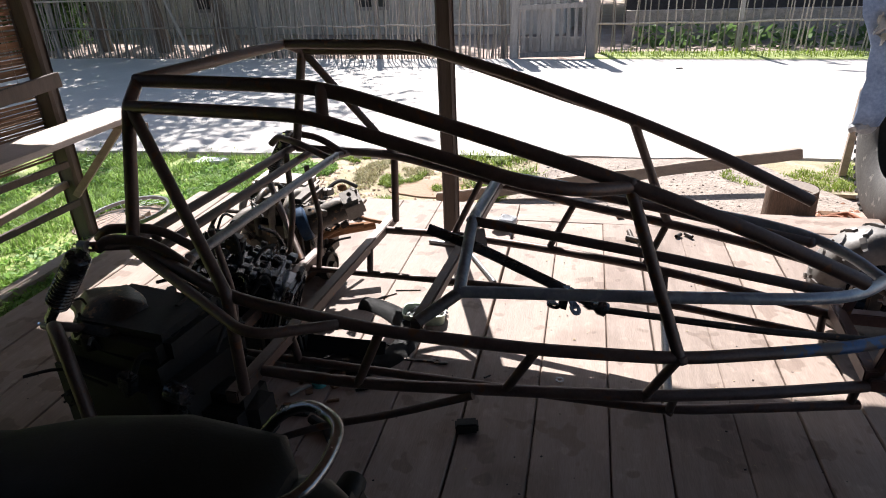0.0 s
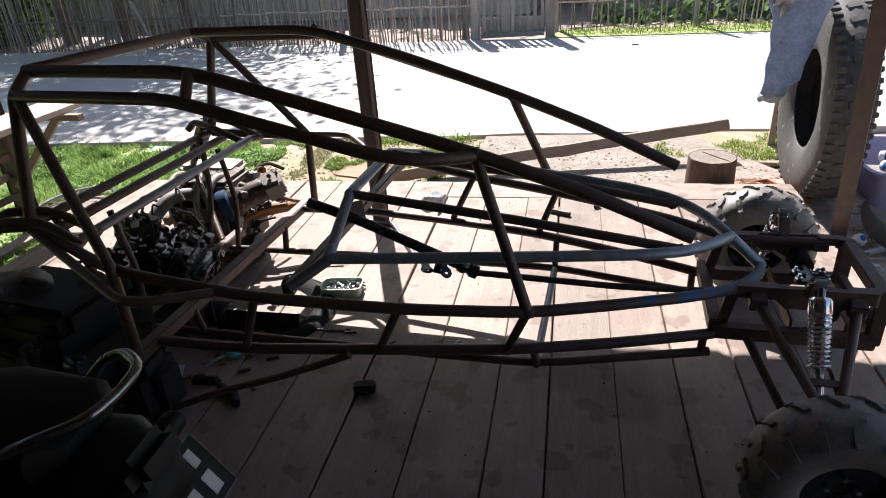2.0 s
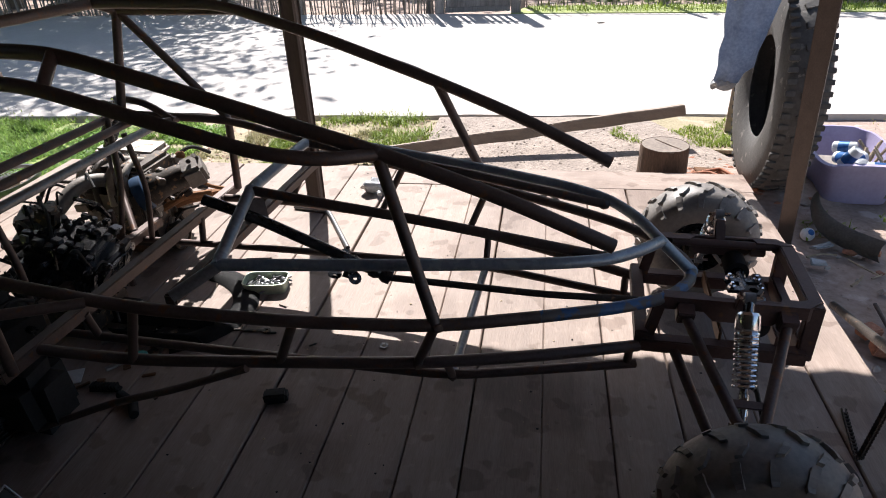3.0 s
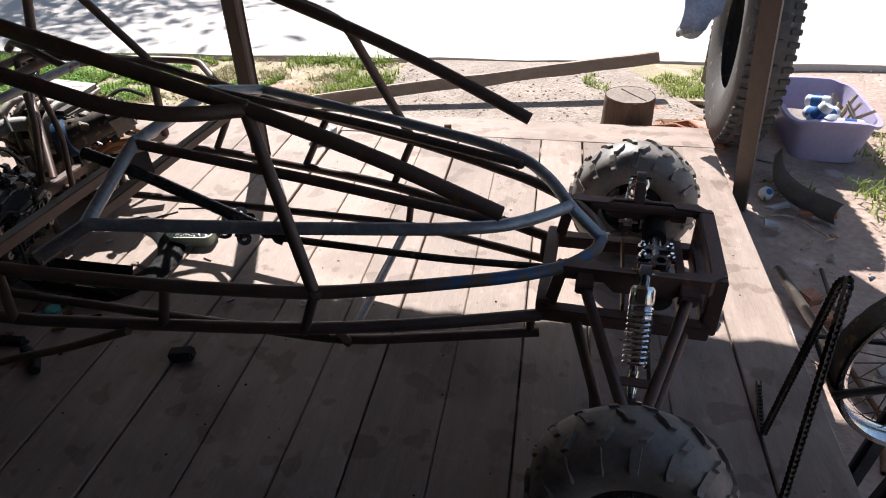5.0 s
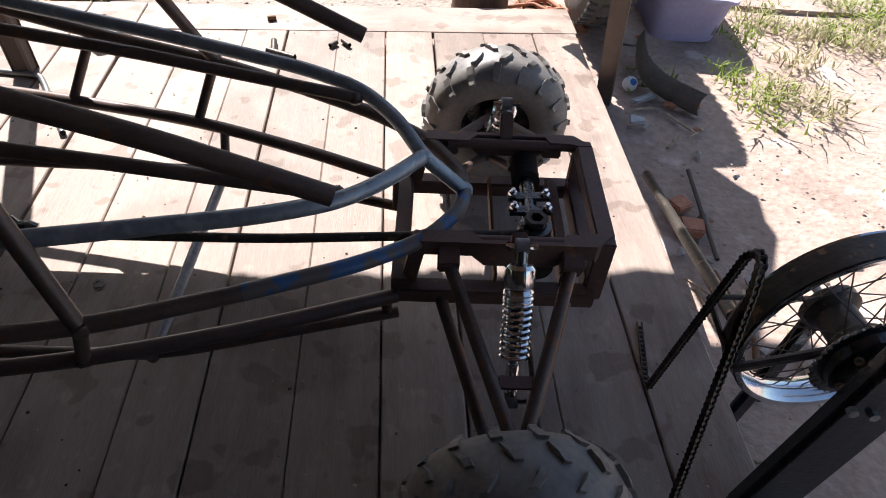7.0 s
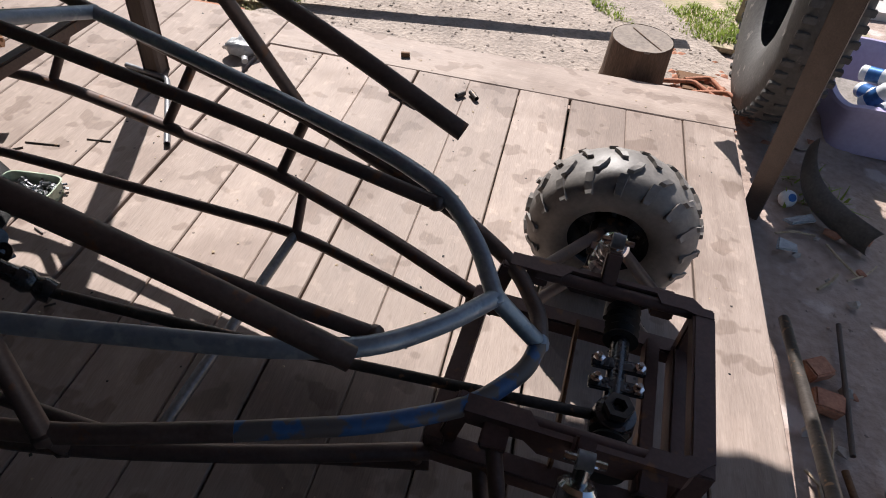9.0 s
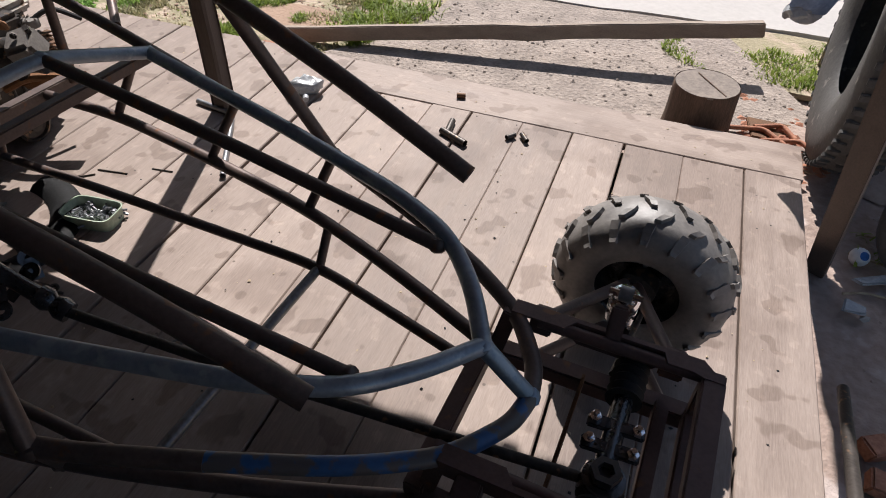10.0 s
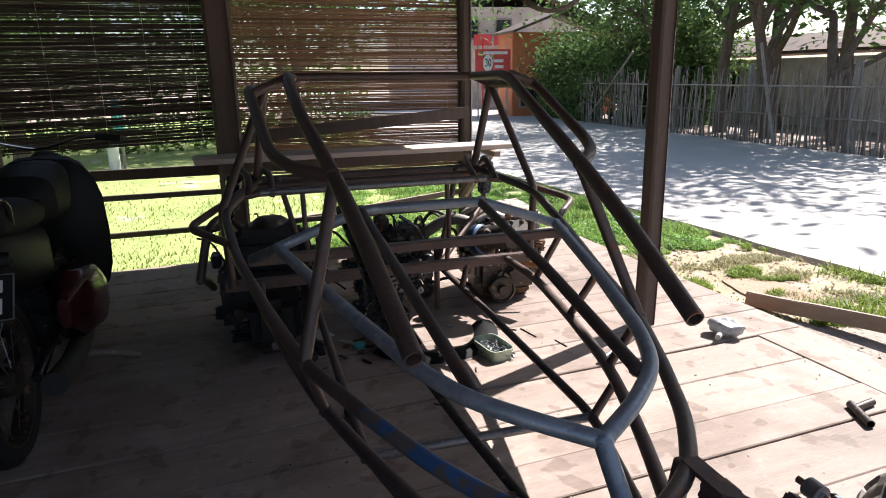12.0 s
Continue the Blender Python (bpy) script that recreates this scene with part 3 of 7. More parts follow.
post(0.045, 2.235, 0.085, 0.0, eave_z(2.19) - 0.06, "dark square wooden porch post standing on the deck")
bm = bmesh.new()
bar(bm, (2.475, 2.57, GROUND - 0.04), (2.19, 1.80, 1.50), 0.075, 0.045)
bar(bm, (2.19, 1.80, 1.50), (2.08, 1.50, 2.16), 0.075, 0.045)
solid("leaning_timber", bm, M_POST, "square brown timber leaning beside the deck edge", "timber", kind="structure")
post(-2.60, 2.315, 0.14, GROUND - 0.05, eave_z(2.3) - 0.06, "brown wooden corner post of the porch", 0.09)
post(-2.55, 0.36, 0.19, GROUND - 0.05, eave_z(0.28) - 0.06, "thick dark wooden post holding the railing")


def roof():
    ob = thing("roof", (0, 0, 0), "low porch roof of corrugated sheet on wooden rafters", "roof", kind="structure", rz=5.4)
    verts, faces, n = [], [], 120
    for i in range(n + 1):
        u = -2.75 + 5.75 * i / n
        dz = 0.012 * math.cos(i * 1.6)
        ev = 2.81 - 1.75 * min(1.0, max(0.0, (u - 2.42) / 0.35))
        for v in (ev, -3.0):
            verts.append((u, v, eave_z(v) + dz))
        for v in (ev, -3.0):
            verts.append((u, v, eave_z(v) + dz + 0.006))
    for i in range(n):
        a, b = 4 * i, 4 * i + 4
        faces += [(a, b, b + 1, a + 1), (a + 2, a + 3, b + 3, b + 2), (a, a + 2, b + 2, b), (a + 1, b + 1, b + 3, a + 3)]
    me = bpy.data.meshes.new("roof_sheet")
    me.from_pydata(verts, [], faces)
    me.materials.append(M_ROOF)
    part("roof_sheet", me, M_ROOF, ob)
    for u in (-2.2, -1.0, 0.11, 1.2):
        bm = bmesh.new()
        bar(bm, (u, 2.76, eave_z(2.76) - 0.055), (u, -2.95, eave_z(-2.95) - 0.055), 0.05, 0.08)
        part("rafter", bm, M_POST, ob)
    for v in (2.15,):
        bm = bmesh.new()
        bar(bm, (-2.6, v, eave_z(v) - 0.13), (2.40, v, eave_z(v) - 0.13), 0.06, 0.10)
        part("rafter", bm, M_POST, ob)


roof()
# Unseen walls added round the back to keep light off the shaded deck.
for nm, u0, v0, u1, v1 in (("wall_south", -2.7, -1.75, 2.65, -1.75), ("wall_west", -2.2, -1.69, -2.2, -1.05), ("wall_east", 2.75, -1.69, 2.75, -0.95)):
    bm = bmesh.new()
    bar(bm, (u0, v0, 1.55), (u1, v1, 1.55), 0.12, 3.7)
    solid(nm, bm, M_WALL, "plain unseen wall added to darken the porch", "wall", kind="structure", at=DECK)


# ---- railing and blind on the side of the porch ----
def side_rail(name, u, v0, v1, z0, z1, w, h, label, mat=None):
    bm = bmesh.new()
    bar(bm, (u, v0, z0), (u, v1, z1), w, h)
    return part(name, bm, mat or M_POST, railing, label)


railing = thing("railing", (0, 0, 0), "rough wooden side railing of the porch", "railing", kind="structure")
side_rail("rail", -2.68, -1.30, 2.00, 0.585, 0.60, 0.035, 0.080, "")
side_rail("rail", -2.74, -1.30, 2.00, 0.40, 0.42, 0.03, 0.042, "")
side_rail("rail", -2.74, -1.30, 2.00, 0.10, 0.15, 0.03, 0.042, "")
side_rail("rail", -2.66, 0.15, 2.05, 0.82, 0.965, 0.03, 0.09, "")
bm = bmesh.new()
bar(bm, (-2.10, -0.10, 0.735), (-2.46, 2.35, 0.705), 0.32, 0.035)
part("shelf_board", bm, M_PALEBOARD, railing, "wide sunlit board used as a bench")
bm = bmesh.new()
bar(bm, (-2.36, 2.16, 0.67), (-2.74, 2.00, 0.20), 0.05, 0.045)
part("brace", bm, M_BEAM, railing)
bm = bmesh.new()
bar(bm, (-2.14, 2.12, 0.667), (-2.80, 2.10, 0.667), 0.05, 0.04)
part("brace", bm, M_BEAM, railing)
bm = bmesh.new()
bar(bm, (-2.82, 2.02, 0.27), (-2.80, -0.05, 0.05), 0.035, 0.045)
part("rail", bm, M_BEAM, railing)
bm = bmesh.new()
bar(bm, (-2.36, -1.30, -0.15), (-2.70, 2.50, -0.15), 0.12, 0.10)
solid("sill_timber", rough_up(bm, 0.006, 7), M_BEAM, "weathered timber sill lying along the side of the deck", "timber", kind="structure")


def blind(v0, v1, z0, z1, label, sag, step, skip, mat):
    """A roll-down blind of thin slats tied with strings, hung from the roof beam."""
    ob = thing("bamboo_blind", on_deck(-2.66, (v0 + v1) / 2, z0), label, "blind", "side blinds", rz=5.4)
    w, k = v1 - v0, 0
    bm = bmesh.new()
    box(bm, (0.004, w, 0.0098))
    slat_mesh = mesh_of(bm, mat, False, "slat")
    z = z0
    while z < z1:
        f = (z - z0) / (z1 - z0)
        tilt = sag * (1 - f) + rnd.uniform(-0.35, 0.35)
        if rnd.random() > skip:
            s = part("slat", slat_mesh, mat, ob)
            s.matrix_basis = pose(rnd.uniform(-0.006, 0.006), rnd.uniform(-0.012, 0.012), z - z0, tilt, rnd.uniform(-14, 14), rnd.uniform(-0.2, 0.2))
        z += step * rnd.uniform(0.85, 1.15)
    for i in range(6):
        y = -w / 2 + w * (i + 0.5) / 6
        part("string", rod([(0.006, y, -0.005), (0.004, y, z1 - z0)], 0.0016, 5), M_BEAM, ob)
    return ob


blind(0.36, 2.34, 0.47, 2.02, "brown slatted blind with light showing through", -1.4, 0.0112, 0.05, M_SCREEN)
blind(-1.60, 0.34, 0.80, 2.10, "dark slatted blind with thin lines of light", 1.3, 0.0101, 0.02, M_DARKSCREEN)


# ---- fence across the road ----
def stick_mesh(h, r, bend, seed):
    pts = [Vector((bend * noise.noise(Vector((seed, t * 1.3, 0))) , bend * noise.noise(Vector((seed + 7, t * 1.3, 0))), h * t)) for t in [k / 5 for k in range(6)]]
    bm = bmesh.new()
    sweep(bm, pts, r, 6, radii=[r * (1.1 - 0.4 * k / 5) for k in range(6)])
    return mesh_of(bm, M_BAMBOO, True, "stick")


STICKS = [stick_mesh(1.42, 0.0125, 0.07, k * 3.3) for k in range(7)]
THIN = [stick_mesh(1.30, 0.012, 0.05, 40 + k * 2.1) for k in range(5)]


def fence(name, x0, x1, line, meshes, spacing, label, rails):
    ob = thing(name, (0, 0, 0), label, "fence")
    x = x0
    while x < x1:
        s = part("stick", rnd.choice(meshes), M_BAMBOO, ob)
        sc = rnd.uniform(0.85, 1.12)
        s.matrix_basis = pose(x, line(x) + rnd.uniform(-0.03, 0.03), GROUND - 0.05, rnd.gauss(0, 1.2), rnd.gauss(0, 1.6), rnd.uniform(0, 360)) @ Matrix.Scale(sc, 4, (0, 0, 1))
        x += spacing * rnd.uniform(0.5, 1.5)
    for z in rails:
        n = 24
        pts = [(x0 + (x1 - x0) * k / n, line(x0 + (x1 - x0) * k / n) - 0.035, z + 0.03 * noise.noise(Vector((k, z, 0)))) for k in range(n + 1)]
        part("rail", rod(pts, 0.016, 6, 0.02), M_BAMBOO, ob)
    x = x0
    while x < x1:
        part("fence_post", boxed((0.07, 0.07, 1.65), pose(x, line(x) + 0.05, GROUND + 0.72, 0, rnd.uniform(-3, 3), 0)), M_GREYWOOD, ob)
        x += 2.3
    return ob


def left_line(x):
    return road_far(x) + 0.10


def right_line(x):
    return road_far(x) + 0.72 + 0.02 * x


fence("fence", -15.5, -6.2, left_line, STICKS, 0.05, "weathered fence of upright bamboo sticks across the road", (0.42, 0.95))
fence("fence", -6.2, -1.42, left_line, STICKS, 0.045, "dense weathered fence of bamboo sticks across the road", (0.42, 0.95))
fence("fence", -0.1, 13.0, right_line, THIN, 0.115, "open fence of thin grey sticks behind a grass strip", (0.35, 0.86))


def brace_pole(x, lean):
    bm = rod([(x, left_line(x) - 0.28, GROUND), (x + lean, left_line(x) + 0.05, 1.75)], 0.03, 8)
    solid("prop_pole", bm, M_BAMBOO, "pale wooden pole leaning on the fence", "pole")


brace_pole(-14.5, 1.9)
brace_pole(-7.5, -1.0)


def gate():
    g = thing("wooden_gate", (0, 0, 0), "old grey picket gate between heavy posts", "gate")
    for x in (-1.38, -0.14):
        part("gate_post", boxed((0.15, 0.15, 1.6), pose(x, left_line(x) - 0.02, GROUND + 0.7, 0, rnd.uniform(-2, 2), 3), 0.02), M_GREYWOOD, g)
    for k in range(9):
        x = -1.24 + k * 0.123
        w = 0.16 if k == 3 else 0.06
        part("picket", boxed((w, 0.02, 1.08), pose(x, left_line(x) - 0.04, GROUND + 0.62, 0, rnd.uniform(-1, 1), 7)), M_GREYWOOD, g)
    for z in (0.10, 0.86):
        bm = bmesh.new()
        bar(bm, (-1.30, left_line(-1.30) - 0.065, GROUND + z), (-0.22, left_line(-0.22) - 0.065, GROUND + z + 0.03), 0.03, 0.08)
        part("gate_rail", bm, M_GREYWOOD, g)
    bm = bmesh.new()
    bar(bm, (-1.30, left_line(-1.30) + 0.0, GROUND + 0.26), (-0.22, left_line(-0.22) + 0.0, GROUND + 0.26), 0.02, 0.26)
    part("kick_board", bm, M_GREYWOOD, g)


gate()


# ---- trees and houses beyond ----
def tree(x, y, h, spread, n, seed, lean=0.0, base=None, label="leafy tree with a dark trunk", low=0.38, leaf=0.55, dense=1.5):
    r = random.Random(seed)
    t = thing("tree", (x, y, GROUND if base is None else base), label, "tree", "trees behind the fence")
    bm, tips = bmesh.new(), []

    def limb(p, d, length, rad, depth):
        pts = [p]
        for k in range(4):
            d = (d + Vector((r.uniform(-1, 1), r.uniform(-1, 1), r.uniform(-0.3, 0.5))) * 0.22).normalized()
            pts.append(pts[-1] + d * length / 4)
        sweep(bm, pts, rad, 7, radii=[rad * (1 - 0.14 * k) for k in range(5)])
        if depth == 0:
            tips.extend(pts[2:])
            return
        for k in range(3 if depth > 1 else 4):
            nd = (d * 0.55 + Vector((r.uniform(-1, 1), r.uniform(-1, 1), r.uniform(-0.15, 0.7)))).normalized()
            limb(pts[r.choice((2, 3, 4))], nd, length * r.uniform(0.6, 0.85), rad * 0.5, depth - 1)

    limb(Vector((0, 0, -0.05)), Vector((lean, 0, 1)).normalized(), h * low, 0.055 * h ** 0.6, 3)
    part("trunk", bm, M_BARK, t)
    verts, faces = [], []
    for _ in range(int(n * dense)):
        c = r.choice(tips) + Vector((r.gauss(0, 1), r.gauss(0, 1), r.gauss(0, 0.7))) * spread * 0.27
        s = r.uniform(0.07, 0.15) * (0.6 + 0.09 * h) * leaf
        ax = Vector((r.gauss(0, 1), r.gauss(0, 1), r.gauss(0, 0.6))).normalized()
        sd = ax.orthogonal().normalized()
        sd.rotate(Matrix.Rotation(r.uniform(0, 6.28), 3, ax))
        i = len(verts)
        verts += [c - ax * s, c + sd * s * 0.42, c + ax * s + Vector((0, 0, -0.25 * s)), c - sd * s * 0.42]
        faces.append((i, i + 1, i + 2, i + 3))
    me = bpy.data.meshes.new("crown")
    me.from_pydata([tuple(v) for v in verts], [], faces)
    me.materials.append(M_LEAF)
    part("crown", me, M_LEAF, t)


for args in ((-7.6, 11.0, 6.0, 2.0, 3200, 3, -0.14), (-9.2, 10.8, 6.8, 2.3, 3800, 9, -0.08), (-11.0, 11.0, 7.0, 2.5, 4200, 14, -0.03), (-12.6, 10.7, 6.2, 2.5, 5200, 21, 0.0),
             (-8.7, 12.2, 7.6, 2.3, 3600, 33, -0.12), (-10.8, 12.4, 8.0, 2.8, 4600, 41, -0.04)):
    tree(*args, low=0.46, leaf=0.75, dense=0.95)
for args in ((-13.4, 10.6, 4.6, 2.4, 11000, 25, 0.0), (-14.6, 11.8, 5.6, 2.8, 10000, 45, 0.0), (-16.3, 10.0, 4.2, 2.0, 7000, 47, 0.0)):
    tree(*args, label="bushy dark green tree at the end of the fence", low=0.25)
for args in ((-9.5, -3.6, 5.5, 2.8, 6000, 51), (-11.0, 0.6, 6.0, 3.0, 7000, 55), (-12.5, -7.5, 6.0, 3.0, 6000, 57), (-9.0, -9.5, 5.5, 2.8, 5000, 58)):
    tree(*args, label="shady tree beyond the lawn", dense=2.4)

# Out-of-view trees, added so less low sky light reaches the porch.
for args in ((-3.5, 20.5, 9.0, 4.0, 6000, 81), (1.5, 19.8, 9.5, 4.0, 6000, 82), (6.0, 20.5, 9.0, 4.0, 6000, 83), (10.5, 20.0, 9.5, 4.0, 6000, 84), (15.0, 21.0, 9.0, 4.0, 5000, 85)):
    tree(*args, label="unseen tall tree added to block the low sky", low=0.34, leaf=1.2, dense=2.2)


def hedge(name, n, x0, x1, y0, y1, z1, label):
    verts, faces = [], []
    for _ in range(n):
        c = Vector((rnd.uniform(x0, x1), rnd.uniform(y0, y1), GROUND + z1 * rnd.random() ** 1.3))
        s = rnd.uniform(0.06, 0.13)
        ax = Vector((rnd.gauss(0, 1), rnd.gauss(0, 1), rnd.gauss(0, 0.8))).normalized()
        sd = ax.orthogonal().normalized()
        i = len(verts)
        verts += [tuple(c - ax * s), tuple(c + sd * s * 0.45), tuple(c + ax * s), tuple(c - sd * s * 0.45)]
        faces.append((i, i + 1, i + 2, i + 3))
    stuff_mesh(name, verts, faces, M_LEAF, label, "bushes")


hedge("road_bushes", 7000, -18.0, -15.2, 9.2, 10.2, 2.0, "dark green bushes at the end of the fence")
hedge("bushes", 5000, -15.5, -12.3, 10.3, 12.0, 1.9, "dark green bushes behind the fence")
hedge("shrubs", 16000, -15.0, -11.5, -14.0, 2.6, 4.0, "dark shrubs at the far side of the lawn")


def building(name, x0, y0, x1, y1, h, mat, label, windows, roof_mat, rz=0):
    b = thing(name, ((x0 + x1) / 2, (y0 + y1) / 2, GROUND), label, "house", rz=rz)
    w, d = x1 - x0, y1 - y0
    part("wall", boxed((w, d, h), pose(0, 0, h / 2), 0.02), mat, b)
    bm = bmesh.new()
    for s in (-1, 1):
        box(bm, (w + 0.8, d * 0.58, 0.08), pose(0, s * d * 0.26, h + 0.38, -s * 20, 0, 0), 0.01)
    part("roof", bm, roof_mat, b)
    for wx, wz, face in windows:
        if face == "front":
            m = pose(wx, -d / 2 - 0.005, wz)
            sz = (0.8, 0.06, 0.9)
        else:
            m = pose(w / 2 + 0.005, wx, wz)
            sz = (0.06, 0.8, 0.9)
        win = part("window", boxed(sz, m, 0.01), M_GREYWOOD, b)
        inner = tuple(s * 0.82 if s > 0.1 else s * 1.15 for s in sz)
        part("pane", boxed(inner, m, 0.002), M_BLACK, win)


building("orange_house", -19.6, 8.35, -18.2, 12.2, 2.75, M_ORANGE, "orange plastered house wall past the end of the fence", [(-1.3, 0.75, "side")], M_ROOF)
building("grey_house", -34.0, 7.0, -25.0, 14.0, 4.2, M_PALEWALL, "low grey house with a red railing far down the road", [(-1.5, 3.3, "side"), (0.0, 3.3, "side"), (-0.6, 1.2, "side")], M_ROOF)
building("shed", -17.0, 13.6, -1.0, 16.0, 1.7, M_PALEWALL, "old pale shed behind the trees", [(-5.0, 1.0, "front"), (-1.0, 1.0, "front"), (3.5, 1.0, "front")], M_ROOF)
bm = bmesh.new()
bar(bm, (0.3, 12.55, GROUND + 0.28), (12.0, 13.1, GROUND + 0.28), 0.16, 0.60)
solid("garden_wall", rough_up(bm, 0.03, 3), M_STONE, "low rough stone wall behind the open fence", "wall", kind="structure")
hedge("low_shrubs", 900, 0.5, 10.0, 11.6, 12.4, 0.35, "low green shrubs before the garden wall")
building("far_house", 0.2, 14.4, 9.5, 18.6, 2.6, M_WALL, "weathered wooden house behind the open fence", [(-2.0, 1.5, "front"), (1.0, 1.5, "front")], M_ROOF)


def banner():
    b = thing("banner", (-17.0, 7.25, 1.55), "red shop banner with a white circle and number", "banner", rz=92)
    b.scale = (0.8, 1, 1.25)
    part("sheet", boxed((1.45, 0.03, 0.72)), M_BANRED, b)
    part("disc", turned([(0.01, 0), (0.20, 0), (0.20, 0.012), (0.01, 0.012)], 24, pose(-0.22, -0.018, 0.03, 90, 0, 0)), M_WHITE, b)
    cu = bpy.data.curves.new("number", "FONT")
    cu.body, cu.size, cu.align_x, cu.align_y, cu.extrude = "30", 0.27, "CENTER", "CENTER", 0.004
    cu.materials.append(M_RUBBER)
    t = new("number", cu)
    t.parent = b
    t.matrix_basis = pose(-0.22, -0.037, 0.03, 90, 0, 0)
    for k, (x, z, w) in enumerate(((0.22, 0.08, 0.4), (0.24, -0.06, 0.36), (-0.1, -0.26, 0.9), (0.1, 0.27, 1.0))):
        part("text_bar", boxed((w, 0.01, 0.07), pose(x, -0.02, z), 0.001), M_WHITE if k != 2 else M_RUBBER, b)
    for x in (-0.6, 0.6):
        part("banner_pole", rod([(x, 0.04, -1.34), (x, 0.04, 0.45)], 0.03, 8), M_GREYWOOD, b)


banner()
for y in (9.0, 9.9, 10.8):
    bm = bmesh.new()
    bar(bm, (-24.5, y, 2.65), (-24.5, y + 0.8, 2.65), 0.05, 0.45)
    bar(bm, (-24.5, y + 0.4, GROUND), (-24.5, y + 0.4, 2.65), 0.05, 0.05)
    solid("red_railing", bm, M_BANRED, "red painted balcony railing far down the road", "railing", "red railings")
bm = rod([(-9.0, -2.1, GROUND), (-9.0, -2.1, 0.32)], 0.09, 10)
solid("white_post", bm, M_WHITE, "white painted post on the lawn", "post")
bm = rough_up(boxed((0.35, 0.12, 0.62), None, 0.03), 0.05, 5)
solid("hung_cloth", bm, M_TEAL, "teal cloth hanging behind the lawn", "cloth", at=pose(-9.2, -2.0, 0.66))
part("line_pole", rod([(-0.05, 0, -0.84), (-0.05, 0, 0.36)], 0.025, 8), M_GREYWOOD, bpy.data.objects["hung_cloth"])


# ---- the unfinished buggy ----
Y0 = 0.98
DESIGN = pose(0.6, Y0, 0.0)
buggy = thing("buggy_frame", (0.6, Y0, 0.0), "unfinished buggy chassis of bent steel tubes, no body panels", "buggy")
# the frame stands a little askew, turned about its nose
buggy.matrix_basis = Matrix.Translation((1.757, Y0, 0)) @ Matrix.Rotation(radians(1.7), 4, "Z") @ Matrix.Translation((-1.757, -Y0, 0)) @ DESIGN


def world_part(name, bm, mat, parent, label="", smooth=True):
    """A part of the buggy whose mesh is given in the coordinates in which the frame is drawn, before its turn."""
    base = parent
    m = Matrix()
    while base:
        m = (DESIGN if base is buggy else base.matrix_basis) @ m
        base = base.parent
    bmesh.ops.transform(bm, matrix=m.inverted(), verts=bm.verts)
    return part(name, bm, mat, parent, label, smooth)


def tube(points, r=0.0185, mat=None, fillet=0.07, name="frame_tube", label="", hollow=False):
    return world_part(name, rod(points, r, 12, fillet, hollow=hollow), mat or M_STEEL, buggy, label)


def weld(p, r, mat=None):
    bm = bmesh.new()
    bmesh.ops.create_icosphere(bm, subdivisions=2, radius=r, matrix=Matrix.Translation(p))
    rough_up(bm, r * 0.3, 60)
    return world_part("weld", bm, mat or M_STEEL, buggy)


def both(points, **kw):
    for s in (1, -1):
        tube([(x, Y0 + s * h, z) for x, h, z in points], **kw)


# cage
for s, rear in ((-1, ((-0.688, -0.352, 1.272), (-0.012, -0.420, 1.275))), (1, ((-0.656, 0.547, 1.262), (-0.040, 0.490, 1.268)))):
    tube([*((x, Y0 + y, z) for x, y, z in rear), (0.40, Y0 + s * 0.412, 1.162), (0.853, Y0 + s * 0.366, 1.015), (1.18, Y0 + s * 0.338, 0.892), (1.488, Y0 + s * 0.313, 0.752)], r=0.021, fillet=0.12, hollow=True)
    low = Y0 + (-0.495 if s < 0 else 0.635)
    mid = Y0 + (-0.565 if s < 0 else 0.600)
    tube([(-0.615, low, 1.222), (0.005, mid, 1.228), (0.60, Y0 + s * 0.52, 1.055), (0.74, Y0 + s * 0.47, 1.027), (0.85, Y0 + s * 0.372, 1.011)], r=0.019, fillet=0.08)
    tube([(-0.012, Y0 + rear[1][1], 1.272), (0.0, mid, 1.229) if s > 0 else (0.055, mid + 0.004, 1.2135)], r=0.017)
    tube([(rear[0][0], Y0 + rear[0][1], 1.266), (-0.615, low, 1.222), (-0.665, Y0 + s * 0.56, 0.80)], r=0.020, fillet=0.03)
    tube([(-0.605, low, 1.212), (-0.235, Y0 + s * 0.715, 0.738), (-0.25, Y0 + s * 0.705, 0.385)], r=0.018, fillet=0.02)
tube([(-0.688, Y0 - 0.352, 1.272), (-0.656, Y0 + 0.547, 1.262)], r=0.021)
both([(0.853, 0.366, 1.008), (1.022, 0.492, 0.562)], r=0.0175)
# side rails
for s in (1, -1):
    tube([(-0.665, Y0 + s * 0.555, 0.79), (-0.235, Y0 + s * 0.710, 0.728), (0.206, Y0 + s * 0.662, 0.645), (0.638, Y0 + s * 0.576, 0.588), (1.025, Y0 + s * 0.492, 0.558), (1.30, Y0 + s * 0.382, 0.546)], r=0.0185, fillet=0.12)
    tube([(1.30, Y0 + s * 0.382, 0.546), (1.52, Y0 + s * 0.285, 0.535), (1.67, Y0 + s * 0.185, 0.523), (1.745, Y0 + s * 0.07, 0.515), (1.757, Y0, 0.513)], r=0.0185, fillet=0.09, mat=M_BRIGHTBLUE if s < 0 else M_STEEL, label="steel tube with patches of bright blue paint" if s < 0 else "")
both([(-0.66, 0.57, 0.78), (-0.13, 0.828, 0.705), (-0.06, 0.825, 0.70), (0.09, 0.69, 0.668)], r=0.0155, fillet=0.05)
